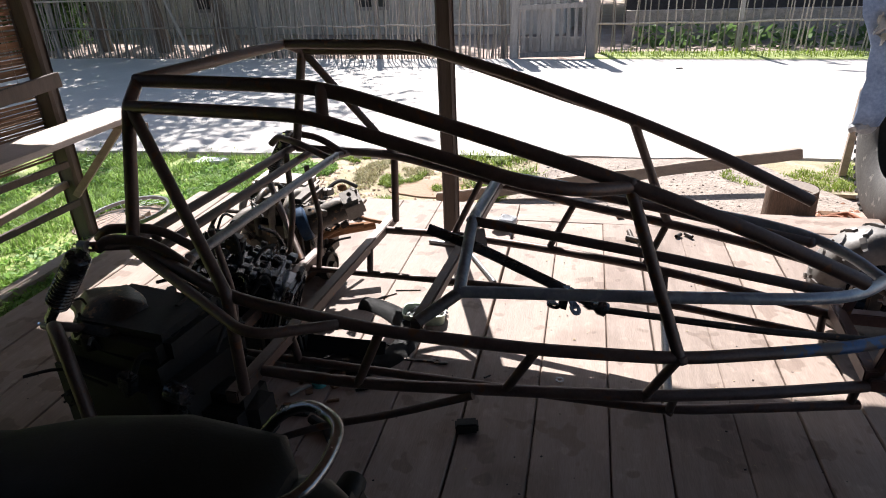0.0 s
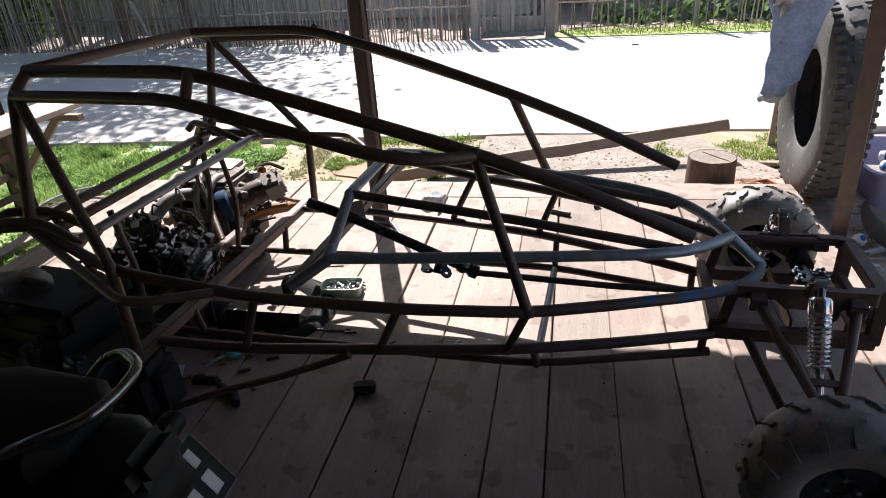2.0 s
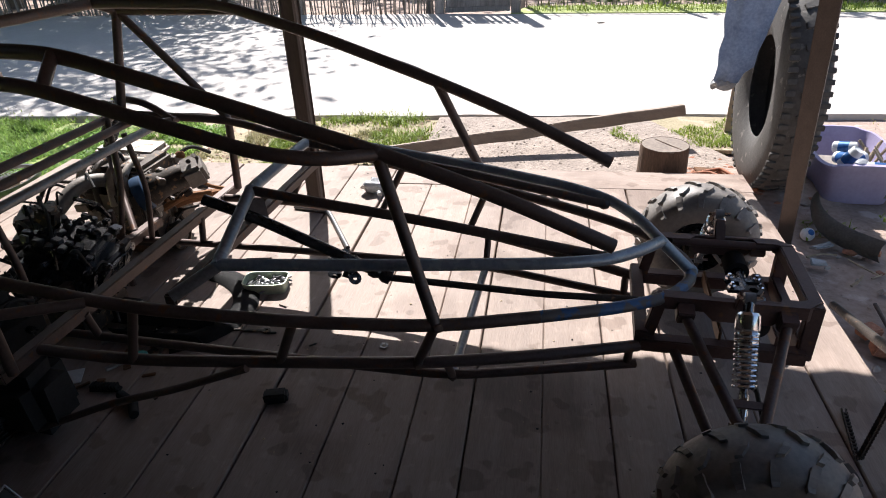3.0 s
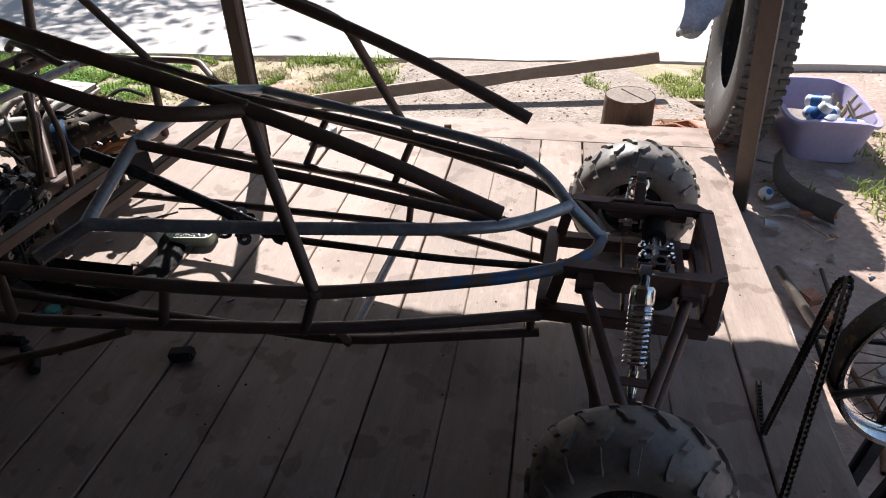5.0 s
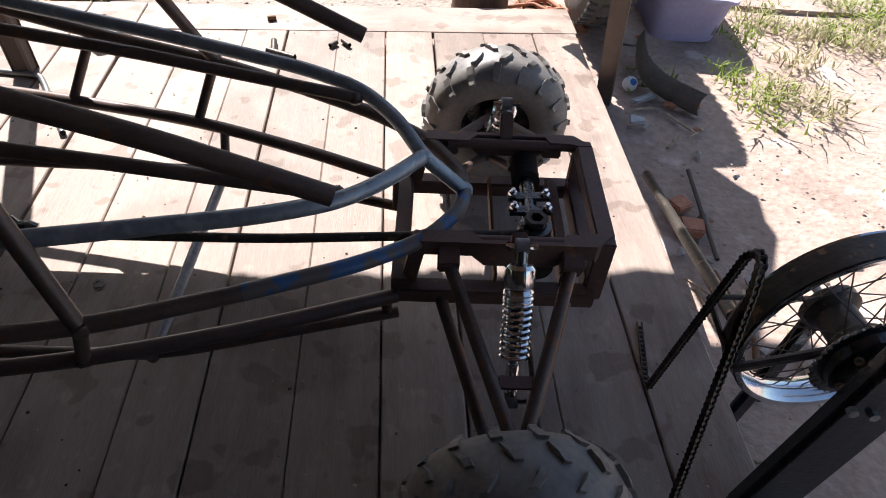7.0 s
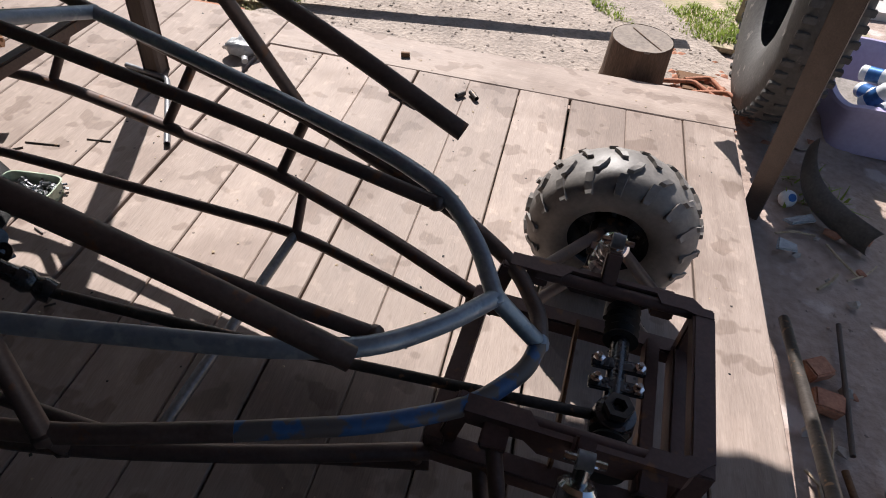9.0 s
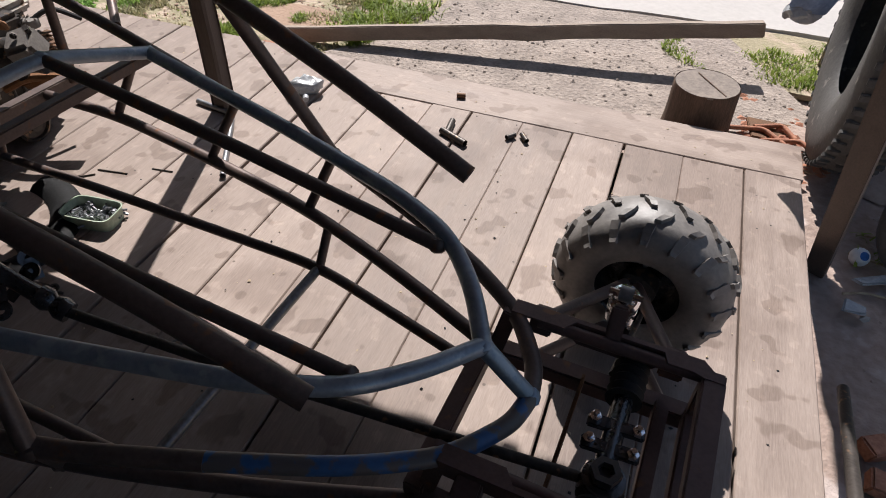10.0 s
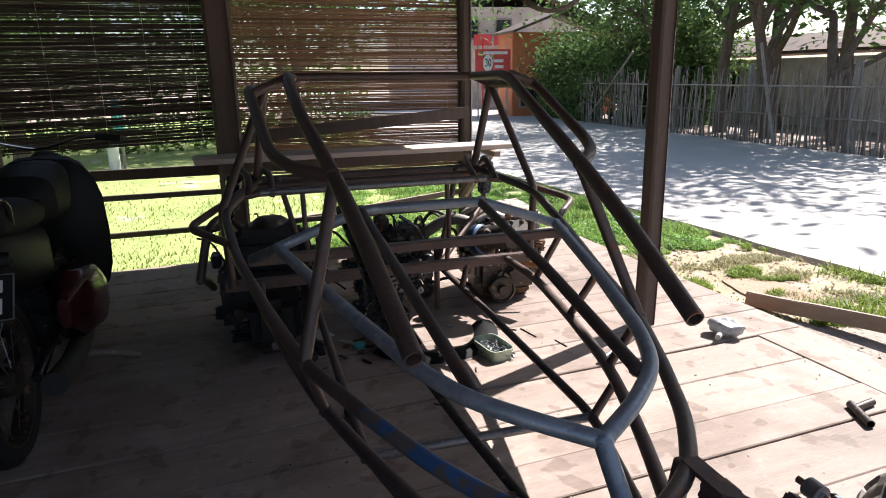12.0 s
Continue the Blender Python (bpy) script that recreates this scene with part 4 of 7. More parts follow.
both([(0.402, 0.517, 0.715), (0.95, 0.388, 0.689), (1.34, 0.282, 0.668), (1.49, 0.215, 0.656), (1.59, 0.105, 0.638), (1.652, 0.0, 0.615)], r=0.0185, mat=M_BLUE, fillet=0.10, label="blue-grey painted steel tube, scratched")
tube([(1.652, Y0, 0.615), (1.757, Y0, 0.513)], r=0.0185, mat=M_BLUE, label="blue-grey painted steel tube, scratched")
tube([(0.402, Y0 - 0.517, 0.715), (0.374, Y0 - 0.222, 0.817), (0.374, Y0 + 0.222, 0.817), (0.402, Y0 + 0.517, 0.715)], r=0.0185, mat=M_BLUE, fillet=0.05, label="blue-grey painted steel dash hoop")
both([(0.402, 0.517, 0.712), (0.30, 0.608, 0.655)], r=0.0185, mat=M_SILVER)
both([(0.374, 0.222, 0.814), (0.95, 0.207, 0.735), (1.475, 0.187, 0.648)], r=0.016)
bm = bmesh.new()
bar(bm, (0.30, Y0 - 0.62, 0.650), (0.30, Y0 + 0.62, 0.650), 0.036, 0.036, 0.005)
world_part("dash_crossbar", bm, M_STEEL, buggy, "square steel crossbar with surface rust")
# floor frame
both([(-0.26, 0.588, 0.385), (0.083, 0.588, 0.388), (0.538, 0.517, 0.386), (0.948, 0.442, 0.378), (1.30, 0.330, 0.366), (1.60, 0.212, 0.355)], r=0.0185, fillet=0.15)
both([(-0.72, 0.35, 0.262), (0.15, 0.354, 0.265), (1.032, 0.347, 0.264), (1.60, 0.196, 0.272)], r=0.0155, fillet=0.12)
tube([(1.032, Y0 - 0.347, 0.264), (1.032, Y0 + 0.347, 0.264)], r=0.0145, mat=M_SILVER)
both([(0.206, 0.655, 0.645), (0.083, 0.588, 0.390)], r=0.0145)
both([(0.638, 0.575, 0.588), (0.538, 0.517, 0.388)], r=0.0145)
both([(1.022, 0.490, 0.558), (0.948, 0.442, 0.380)], r=0.0145)
both([(1.032, 0.420, 0.376), (1.032, 0.347, 0.266)], r=0.0135)
both([(1.575, 0.215, 0.355), (1.573, 0.20, 0.272)], r=0.0135)
both([(-0.26, 0.353, 0.265), (-0.26, 0.38, 0.38)], r=0.0145)
for x, y0, y1, z, m in ((-0.275, Y0 - 0.74, Y0 + 0.725, 0.385, M_STEEL), (-0.58, Y0 - 0.50, Y0 + 0.50, 0.285, M_STEEL)):
    bm = bmesh.new()
    bar(bm, (x, y0, z), (x, y1, z), 0.045, 0.045, 0.004)
    world_part("crossbeam", bm, m, buggy, "rectangular steel crossbeam")
# rear end
for x, h, z, m in ((-0.685, 0.56, 0.79, M_STEEL), (-0.60, 0.56, 0.768, M_STEEL), (-0.465, 0.562, 0.760, M_SILVER)):
    tube([(x, Y0 - h, z), (x, Y0 + h, z)], r=0.0175, mat=m, label="plain galvanised cross tube" if m is M_SILVER else "")
for s in (1, -1):
    tube([(-0.465, Y0 + s * 0.55, 0.760), (-0.44, Y0 + s * 0.63, 0.752)], r=0.016)
    for dx, h0, h1 in ((0.0, 0.56, 0.50), (0.06, 0.63, 0.60)):
        tube([(-0.80 + dx, Y0 + s * h0, 0.80), (-0.76 + dx, Y0 + s * h0, 0.838), (-0.62 + dx, Y0 + s * h1, 0.830), (-0.45 + dx * 0.2, Y0 + s * h1, 0.752)], r=0.016, fillet=0.08)
    tube([(-0.67, Y0 + s * 0.46, 0.79), (-0.64, Y0 + s * 0.40, 0.53), (-0.68, Y0 + s * 0.35, 0.265)], r=0.0145)
    tube([(-0.52, Y0 + s * 0.36, 0.77), (-0.48, Y0 + s * 0.36, 0.52), (-0.52, Y0 + s * 0.35, 0.265)], r=0.0125)
    tube([(-0.70, Y0 + s * 0.35, 0.40), (-0.70, Y0 + s * 0.35, 0.0)], r=0.0155)
tube([(-0.72, Y0 - 0.36, 0.262), (-0.72, Y0 + 0.36, 0.262)], r=0.0155)
for p in [(1.652, Y0, 0.615), (1.757, Y0, 0.513)]:
    weld(p, 0.021, M_BLUE)
for s in (1, -1):
    for p, r in (((0.853, 0.366, 1.012), 0.023), ((1.025, 0.492, 0.558), 0.021), ((0.402, 0.517, 0.715), 0.020), ((1.475, 0.187, 0.648), 0.019), ((0.948, 0.442, 0.378), 0.020), ((0.374, 0.222, 0.816), 0.0195), ((1.032, 0.347, 0.264), 0.017)):
        weld((p[0], Y0 + s * p[1], p[2]), r, M_BLUE if p[0] in (0.402, 0.374) else M_STEEL)


# front box
def plate_bar(name, a, b, w, h, mat=None, label=""):
    bm = bmesh.new()
    bar(bm, a, b, w, h, 0.004)
    return world_part(name, bm, mat or M_BROWN, buggy, label)


def prism(points, depth_dir, depth):
    """A flat polygon pushed out along depth_dir."""
    bm = bmesh.new()
    d = Vector(depth_dir).normalized() * depth
    a = [bm.verts.new(Vector(p)) for p in points]
    b = [bm.verts.new(Vector(p) + d) for p in points]
    n = len(a)
    for k in range(n):
        bm.faces.new((a[k], a[(k + 1) % n], b[(k + 1) % n], b[k]))
    bm.faces.new(a[::-1])
    bm.faces.new(b)
    return bm


ZL, HB, XR, XF = 0.365, 0.212, 1.655, 2.096
for s in (1, -1):
    ZU = 0.542
    y = Y0 + s * HB
    # upper side rail: an angle section whose outer flange dips in the middle
    world_part("box_rail", prism([(XR, y, ZU), (XF - 0.045, y, ZU), (XF, y - s * 0.045, ZU), (XF - 0.04, y - s * 0.045, ZU), (XF - 0.06, y - s * 0.038, ZU), (1.985, y - s * 0.038, ZU), (1.975, y - s * 0.012, ZU), (1.79, y - s * 0.012, ZU), (1.77, y - s * 0.038, ZU), (XR, y - s * 0.038, ZU)], (0, 0, -1), 0.006), M_BROWN, buggy, "brown primed steel side rail")
    world_part("box_flange", prism([(XR, y, ZU - 0.004), (XF - 0.045, y, ZU - 0.004), (XF - 0.045, y, ZU - 0.042), (1.99, y, ZU - 0.042), (1.96, y, ZU - 0.072), (1.80, y, ZU - 0.072), (1.77, y, ZU - 0.042), (XR, y, ZU - 0.042)], (0, -s, 0), 0.006), M_BROWN, buggy)
    tube([(XR + 0.06, y - s * 0.026, ZU - 0.018), (XF - 0.03, y - s * 0.026, ZU - 0.018)], r=0.014, mat=M_BROWN, name="box_tube")
    world_part("corner_plate", prism([(XF - 0.045, y, ZU - 0.004), (XF, y - s * 0.045, ZU - 0.004), (XF, y - s * 0.045, ZU - 0.05), (XF - 0.045, y, ZU - 0.05)], (-1, -s, 0), 0.006), M_BROWN, buggy)
    plate_bar("lower_rail", (1.60, y - s * 0.01, ZL), (XF - 0.02, y - s * 0.01, ZL), 0.045, 0.045)
    plate_bar("front_upright", (XF - 0.02, y - s * 0.03, ZL - 0.02), (XF - 0.02, y - s * 0.03, ZU - 0.006), 0.035, 0.045)
    plate_bar("rear_upright", (1.62, y - s * 0.03, ZL - 0.01), (1.655, y - s * 0.03, ZU - 0.006), 0.03, 0.035)
    plate_bar("shock_mount", (1.869, y - s * 0.01, ZU - 0.02), (1.868, y + s * 0.028, ZU + 0.048), 0.034, 0.030)
    for x in (1.718, 1.998):
        plate_bar("arm_bracket", (x, y - s * 0.02, ZU - 0.035), (x, y + s * 0.03, ZU - 0.055), 0.05, 0.05)
for za, zb in ((0.520, 0.520), (ZL, ZL)):
    plate_bar("front_beam", (XF - 0.02, Y0 - HB + 0.04, za), (XF - 0.02, Y0 + HB - 0.04, zb), 0.045, 0.04)
plate_bar("rear_crossbar", (1.605, Y0 - HB, ZL + 0.02), (1.605, Y0 + HB, ZL + 0.02), 0.04, 0.05)
plate_bar("rear_crossbar", (1.645, Y0 - HB, ZU - 0.03), (1.645, Y0 - HB + 0.05, ZU - 0.03), 0.03, 0.03)
for x, m in ((1.835, M_RUST), (2.005, M_BROWN), (2.065, M_BROWN)):
    plate_bar("inner_bar", (x, Y0 - HB + 0.02, ZL + 0.03), (x, Y0 + HB - 0.03, ZL + 0.03), 0.008 if m is M_RUST else 0.03, 0.05, m)

# steering rack
rack = world_part("steering_rack", rod([(1.926, Y0 - 0.165, 0.455), (1.926, Y0 + 0.20, 0.455)], 0.021, 14), M_BLACK, buggy, "black steering rack")
bell = []
for k in range(9):
    bell += [(0.030 if k % 2 else 0.038, 0.011 * k)]
world_part("bellows", turned([(0.012, 0)] + bell + [(0.012, 0.092)], 20, axis_to((1.926, Y0 + 0.115, 0.455), (1.926, Y0 + 1, 0.455))), M_RUBBER, rack, "black rubber bellows")
world_part("bellows", turned([(0.012, 0)] + bell + [(0.012, 0.092)], 20, axis_to((1.926, Y0 - 0.115, 0.455), (1.926, Y0 - 1, 0.455))), M_RUBBER, rack, "black rubber bellows")
for dy in (-0.015, 0.038):
    world_part("clamp_plate", boxed((0.112, 0.030, 0.012), pose(1.926, Y0 + dy, 0.468, 0, 0, 4), 0.003), M_BLACK, rack)
    for dx in (-0.042, 0.042):
        b = world_part("bolt", turned([(0.001, 0), (0.012, 0), (0.012, 0.009), (0.006, 0.010), (0.006, 0.020), (0.001, 0.020)], 6, pose(1.926 + dx, Y0 + dy, 0.474)), M_CHROME, rack, "shiny steel bolt")
world_part("rack_housing", turned([(0.01, -0.05), (0.040, -0.05), (0.045, -0.02), (0.040, 0.018), (0.028, 0.020), (0.028, 0.03), (0.01, 0.03)], 18, pose(1.929, Y0 - 0.088, 0.468)), M_BLACK, rack)
world_part("plug_nut", turned([(0.016, 0.0), (0.029, 0.0), (0.029, 0.016), (0.016, 0.016)], 6, pose(1.929, Y0 - 0.088, 0.498), True), M_GREASE, rack, "large hexagonal plug nut")

# steering shaft
tube([(0.24, 0.70, 0.800), (0.40, 0.712, 0.742), (0.755, 0.748, 0.565)], r=0.018, mat=M_BLACK, name="steering_shaft", label="black steering column")
tube([(0.81, 0.755, 0.535), (1.30, 0.82, 0.480), (1.92, 0.90, 0.450)], r=0.0115, mat=M_GREASE, name="steering_shaft", label="greasy lower steering shaft")
joint = world_part("universal_joint", turned([(0.008, 0), (0.024, 0.0), (0.026, 0.02), (0.018, 0.035), (0.026, 0.05), (0.024, 0.072), (0.008, 0.072)], 10, axis_to((0.75, 0.748, 0.568), (0.82, 0.756, 0.530))), M_BLACK, buggy, "black universal joint")
for k, (dx, dy, rx, hh) in enumerate(((-0.02, 0.045, 10, 0.07), (-0.05, -0.05, -12, 0.10), (0.02, -0.06, 30, 0.08), (-0.06, 0.075, 40, 0.05))):
    bm = turned([(0.008, -0.002), (0.022, -0.002), (0.022, 0.002), (0.008, 0.002)], 14, None, True)
    box(bm, (0.03, hh, 0.004), pose(0, -hh / 2 * (1 if dy > 0 else -1) , 0), 0.001)
    bmesh.ops.transform(bm, matrix=pose(0.70 + dx, 0.742 + dy, 0.570, 15 + rx, 12, k * 25), verts=bm.verts)
    world_part("pedal_bracket", bm, M_BLACK, joint)
plate_bar("dash_gusset", (0.385, 0.735, 0.792), (0.40, 0.72, 0.725), 0.075, 0.005, M_STEEL)


# ---- suspension, shock absorbers, wheels ----
def helix(p, q, r, turns, wire):
    m = axis_to(p, q)
    d = (Vector(q) - Vector(p)).length
    n = turns * 14
    return sweep(bmesh.new(), [m @ Vector((r * math.cos(6.2832 * turns * k / n), r * math.sin(6.2832 * turns * k / n), d * k / n)) for k in range(n + 1)], wire, 6)


def shock_absorber(top, bottom, parent, k=1.0, mat=None):
    top, bottom = Vector(top), Vector(bottom)
    d = bottom - top
    mat = mat or M_CHROME
    body = world_part("shock_absorber", turned([(0.004, 0.0), (0.013 * k, 0.0), (0.013 * k, d.length * 0.55), (0.010 * k, d.length * 0.56), (0.010 * k, d.length), (0.004, d.length)], 16, axis_to(top, bottom)), M_DULL if mat is M_CHROME else mat, parent, "chrome coil-over shock absorber")
    world_part("cap", turned([(0.006, 0), (0.024 * k, 0.004), (0.030 * k, 0.012), (0.030 * k, 0.05), (0.026 * k, 0.056), (0.006, 0.056)], 22, axis_to(top + d * 0.10, bottom)), mat, body)
    world_part("spring", helix(top + d * 0.27, top + d * 0.72, 0.026 * k, 11, 0.0046 * k), mat, body, "coiled spring")
    world_part("spring", helix(top + d * 0.27, top + d * 0.36, 0.0255 * k, 4, 0.0045 * k), mat, body, "coiled spring")
    world_part("sleeve", turned([(0.012, 0), (0.0135 * k, 0), (0.0135 * k, d.length * 0.17), (0.012, d.length * 0.17)], 16, axis_to(top + d * 0.75, bottom)), mat, body)
    for p in (top, bottom):
        world_part("eye", turned([(0.007, -0.014), (0.017, -0.014), (0.017, 0.014), (0.007, 0.014)], 16, Matrix.Translation(p) @ pose(0, 0, 0, 0, 90, 0), True), M_SILVER, body)
        world_part("bolt", turned([(0.002, -0.035), (0.007, -0.035), (0.007, 0.035), (0.002, 0.035)], 6, Matrix.Translation(p) @ pose(0, 0, 0, 0, 90, 0)), M_CHROME, body)


def tread_r(z, half=0.092, r0=0.2525):
    t = min(1.0, abs(z) / half)
    return r0 - 0.042 * t ** 3.2


def lug_mesh(side, zs, angles, widths, lifts):
    """One slanting tread block over the stretch zs of the tread."""
    bm = bmesh.new()
    low, high = [], []
    for z, a0, wdt, up in zip(zs, angles, widths, lifts):
        for lst, lift, k in ((low, -0.006, 1.0), (high, up, 0.84)):
            r = tread_r(z) + lift
            lst.append([bm.verts.new((r * math.cos(a0 + da), r * math.sin(a0 + da), side * z)) for da in (-wdt * k / 2, wdt * k / 2)])
    n = len(zs) - 1
    for i in range(n):
        bm.faces.new((high[i][0], high[i][1], high[i + 1][1], high[i + 1][0]))
        for k in (0, 1):
            bm.faces.new((low[i][k], low[i + 1][k], high[i + 1][k], high[i][k]))
    for i in (0, n):
        bm.faces.new((low[i][0], low[i][1], high[i][1], high[i][0]))
    return mesh_of(bm, M_TYRE, False, "lug")


LUGS = {}
for side in (1, -1):
    LUGS[side] = (lug_mesh(side, (0.006, 0.024, 0.046), (0.0, 0.03, 0.10), (0.075, 0.09, 0.08), (0.0095, 0.0105, 0.0095)),
                  lug_mesh(side, (0.060, 0.080, 0.096, 0.106), (0.15, 0.17, 0.18, 0.18), (0.11, 0.12, 0.11, 0.09), (0.0095, 0.0100, 0.0075, 0.002)))


def atv_wheel(x, y, z, tilt, steer, out, label):
    w = new("wheel")
    w.parent = buggy
    w.matrix_basis = DESIGN.inverted() @ pose(x, y, z, 90 + tilt, 0, steer)
    tagged(w, label)
    prof = [(0.118, -0.070), (0.130, -0.086), (0.165, -0.097), (0.205, -0.096), (0.232, -0.080), (0.246, -0.050), (0.2525, 0.0), (0.246, 0.050), (0.232, 0.080), (0.205, 0.096), (0.165, 0.097), (0.130, 0.086), (0.118, 0.070), (0.150, 0.060), (0.190, 0.050), (0.190, -0.050), (0.150, -0.060)]
    tyre = part("tyre", turned(prof, 56, None, True), M_TYRE, w, "dusty knobbly rubber tyre")
    n = 17
    for k in range(n):
        for s in (1, -1):
            for block in LUGS[s]:
                lg = part("lug", block, M_TYRE, tyre)
                lg.matrix_basis = pose(0, 0, 0, 0, 0, 360 / n * (k + (0.5 if s < 0 else 0)))
    part("rim", turned([(0.119, -0.07), (0.121, -0.07), (0.121, 0.07), (0.119, 0.07), (0.108, 0.05), (0.104, 0.0), (0.104, 0.02 * out), (0.03, 0.02 * out), (0.03, 0.014 * out), (0.098, 0.012 * out), (0.098, -0.03), (0.108, -0.05)], 36, None, True), M_BLACK, w, "black steel rim")
    part("hub", turned([(0.004, -0.02), (0.052, -0.018), (0.055, 0.028), (0.03, 0.034), (0.03, 0.06), (0.004, 0.06)], 18, pose(0, 0, -0.045 * out) if out > 0 else pose(0, 0, 0.045) @ pose(0, 0, 0, 180, 0, 0)), M_GREASE, w)
    for k in range(4):
        part("wheel_nut", turned([(0.002, 0), (0.008, 0), (0.008, 0.016), (0.002, 0.016)], 6, pose(0.04 * math.cos(k * 1.5708), 0.04 * math.sin(k * 1.5708), 0.024 * out)), M_SILVER, w)
    return w


WHEEL_X, WHEEL_H, WHEEL_Z = 1.852, 0.705, 0.266
atv_wheel(WHEEL_X + 0.038, Y0 + WHEEL_H, WHEEL_Z, 2.0, -2, -1, "small off-road front wheel on the deck")
near_wheel = atv_wheel(WHEEL_X + 0.015, Y0 - WHEEL_H - 0.005, WHEEL_Z * 0.94, -2.0, 2, 1, "small off-road front wheel in the shade")
near_wheel.scale = (0.94, 0.94, 0.97)
for s in (1, -1):
    yy = lambda h: Y0 + s * h
    shock_absorber((1.869, yy(0.270), 0.596), (1.866, yy(0.465), 0.305), buggy, 1.12)
    for a, b in (((1.998, 0.228, 0.487), (1.885, 0.575, 0.345)), ((1.722, 0.235, 0.487), (1.855, 0.575, 0.345)), ((1.705, 0.215, 0.355), (1.852, 0.60, 0.165)), ((2.01, 0.215, 0.355), (1.882, 0.60, 0.165))):
        tube([(a[0], yy(a[1]), a[2]), (b[0], yy(b[1]), b[2])], r=0.0155, mat=M_STEEL, name="suspension_arm")
    tube([(1.89, yy(0.18), 0.445), (1.925, yy(0.60), 0.29)], r=0.007, mat=M_GREASE, name="tie_rod")
    plate_bar("knuckle", (1.870, yy(0.60), 0.16), (1.870, yy(0.585), 0.36), 0.05, 0.035, M_GREASE)
    plate_bar("arm_plate", (1.83, yy(0.470), 0.385), (1.91, yy(0.470), 0.385), 0.035, 0.006, M_BROWN)
    plate_bar("axle", (1.855, yy(0.58), 0.265), (1.852, yy(0.70), 0.264), 0.04, 0.04, M_GREASE)
# rear shock absorbers
for s in (1, -1):
    shock_absorber((-0.755, Y0 + s * 0.665, 0.825), (-0.95, Y0 + s * 0.715, 0.545), buggy, 1.3, M_BLACK)
    tube([(-0.67, Y0 + s * 0.56, 0.79), (-0.755, Y0 + s * 0.66, 0.82)], r=0.016, mat=M_STEEL, name="shock_mount_tube")
    tube([(-0.94, Y0 + s * 0.715, 0.545), (-0.60, Y0 + s * 0.35, 0.30)], r=0.016, mat=M_STEEL, name="suspension_arm")
# loose tube welded to the lower rail that slopes to the deck
tube([(0.445, 0.425, 0.380), (0.17, 0.425, 0.255), (-0.11, 0.44, 0.14), (-0.45, 0.345, 0.02)], r=0.013, mat=M_STEEL, fillet=0.1)


# ---- engines on the deck behind the crossbeam ----
def studs(bm, m, w, d, n, r=0.007, h=0.018):
    for k in range(n):
        a = 6.2832 * k / n
        lathe(bm, [(0.001, 0), (r, 0), (r, h), (0.001, h)], 6, m @ pose(w * math.cos(a), d * math.sin(a), 0))
    return bm


def clutter(parent, size, n, seed, mats, z0=0.0):
    """Ribs, covers, bosses, pipes and bolts over a casting."""
    r = random.Random(seed)
    w, d, h = size
    for k in range(n):
        face = r.choice(("top", "px", "nx", "py", "ny", "top", "px"))
        u, v = r.uniform(-0.42, 0.42), r.uniform(-0.42, 0.42)
        if face == "top":
            m = pose(u * w, v * d, z0 + h, 0, 0, r.uniform(0, 90))
        elif face in ("px", "nx"):
            m = pose((0.5 if face == "px" else -0.5) * w, u * d, z0 + h * (0.5 + v), 0, 90 if face == "px" else -90, 0)
        else:
            m = pose(u * w, (0.5 if face == "py" else -0.5) * d, z0 + h * (0.5 + v), -90 if face == "py" else 90, 0, 0)
        kind = r.random()
        mat = r.choice(mats)
        if kind < 0.34:
            s = (r.uniform(0.03, 0.10), r.uniform(0.02, 0.06), r.uniform(0.015, 0.05))
            part("cover", boxed(s, m @ pose(0, 0, s[2] * 0.4, 0, 0, r.uniform(0, 180)), 0.005), mat, parent)
        elif kind < 0.58:
            rr, hh = r.uniform(0.012, 0.038), r.uniform(0.02, 0.06)
            bm = turned([(0.002, -0.01), (rr, -0.01), (rr, hh * 0.7), (rr * 0.85, hh), (0.002, hh)], 16, m)
            studs(bm, m @ pose(0, 0, hh * 0.7), rr * 0.8, rr * 0.8, 5, 0.004, hh * 0.35 + 0.006)
            part("boss", bm, mat, parent)
        elif kind < 0.78:
            bm = bmesh.new()
            for j in range(r.randint(3, 6)):
                box(bm, (0.006, r.uniform(0.05, 0.10), 0.03), m @ pose(j * 0.016, 0, 0.008), 0.001)
            part("rib", bm, mat, parent)
        else:
            p = m @ Vector((0, 0, 0))
            q = p + Vector((r.uniform(-0.18, 0.18), r.uniform(-0.18, 0.18), r.uniform(-0.02, 0.12)))
            c = (p + q) / 2 + Vector((0, 0, r.uniform(0.03, 0.10)))
            part("hose", rod([p, c, q], r.uniform(0.004, 0.011), 8, 0.08), r.choice((M_RUBBER, mats[0], M_RUBBER)), parent)


def casting(parent, size, mat, seed, z0=0.0, bev=0.03, m=None):
    bm = bmesh.new()
    w, d, h = size
    box(bm, size, (m or Matrix()) @ pose(0, 0, z0 + h / 2), bev)
    box(bm, (w * 0.75, d * 0.7, h * 0.3), (m or Matrix()) @ pose(w * 0.03, 0, z0 + h * 1.08, 0, 0, 5), bev * 0.5)
    return part("casing", rough_up(bm, 0.006, 14, seed), mat, parent)


def arc_pipe(parent, p, q, lift, r, mat, label=""):
    p, q = Vector(p), Vector(q)
    c = (p + q) / 2 + Vector((0, 0, lift))
    return part("pipe", rod([p, p.lerp(c, 0.6) + Vector((0, 0, lift * 0.3)), q.lerp(c, 0.6) + Vector((0, 0, lift * 0.3)), q], r, 10, 0.10), mat, parent, label)


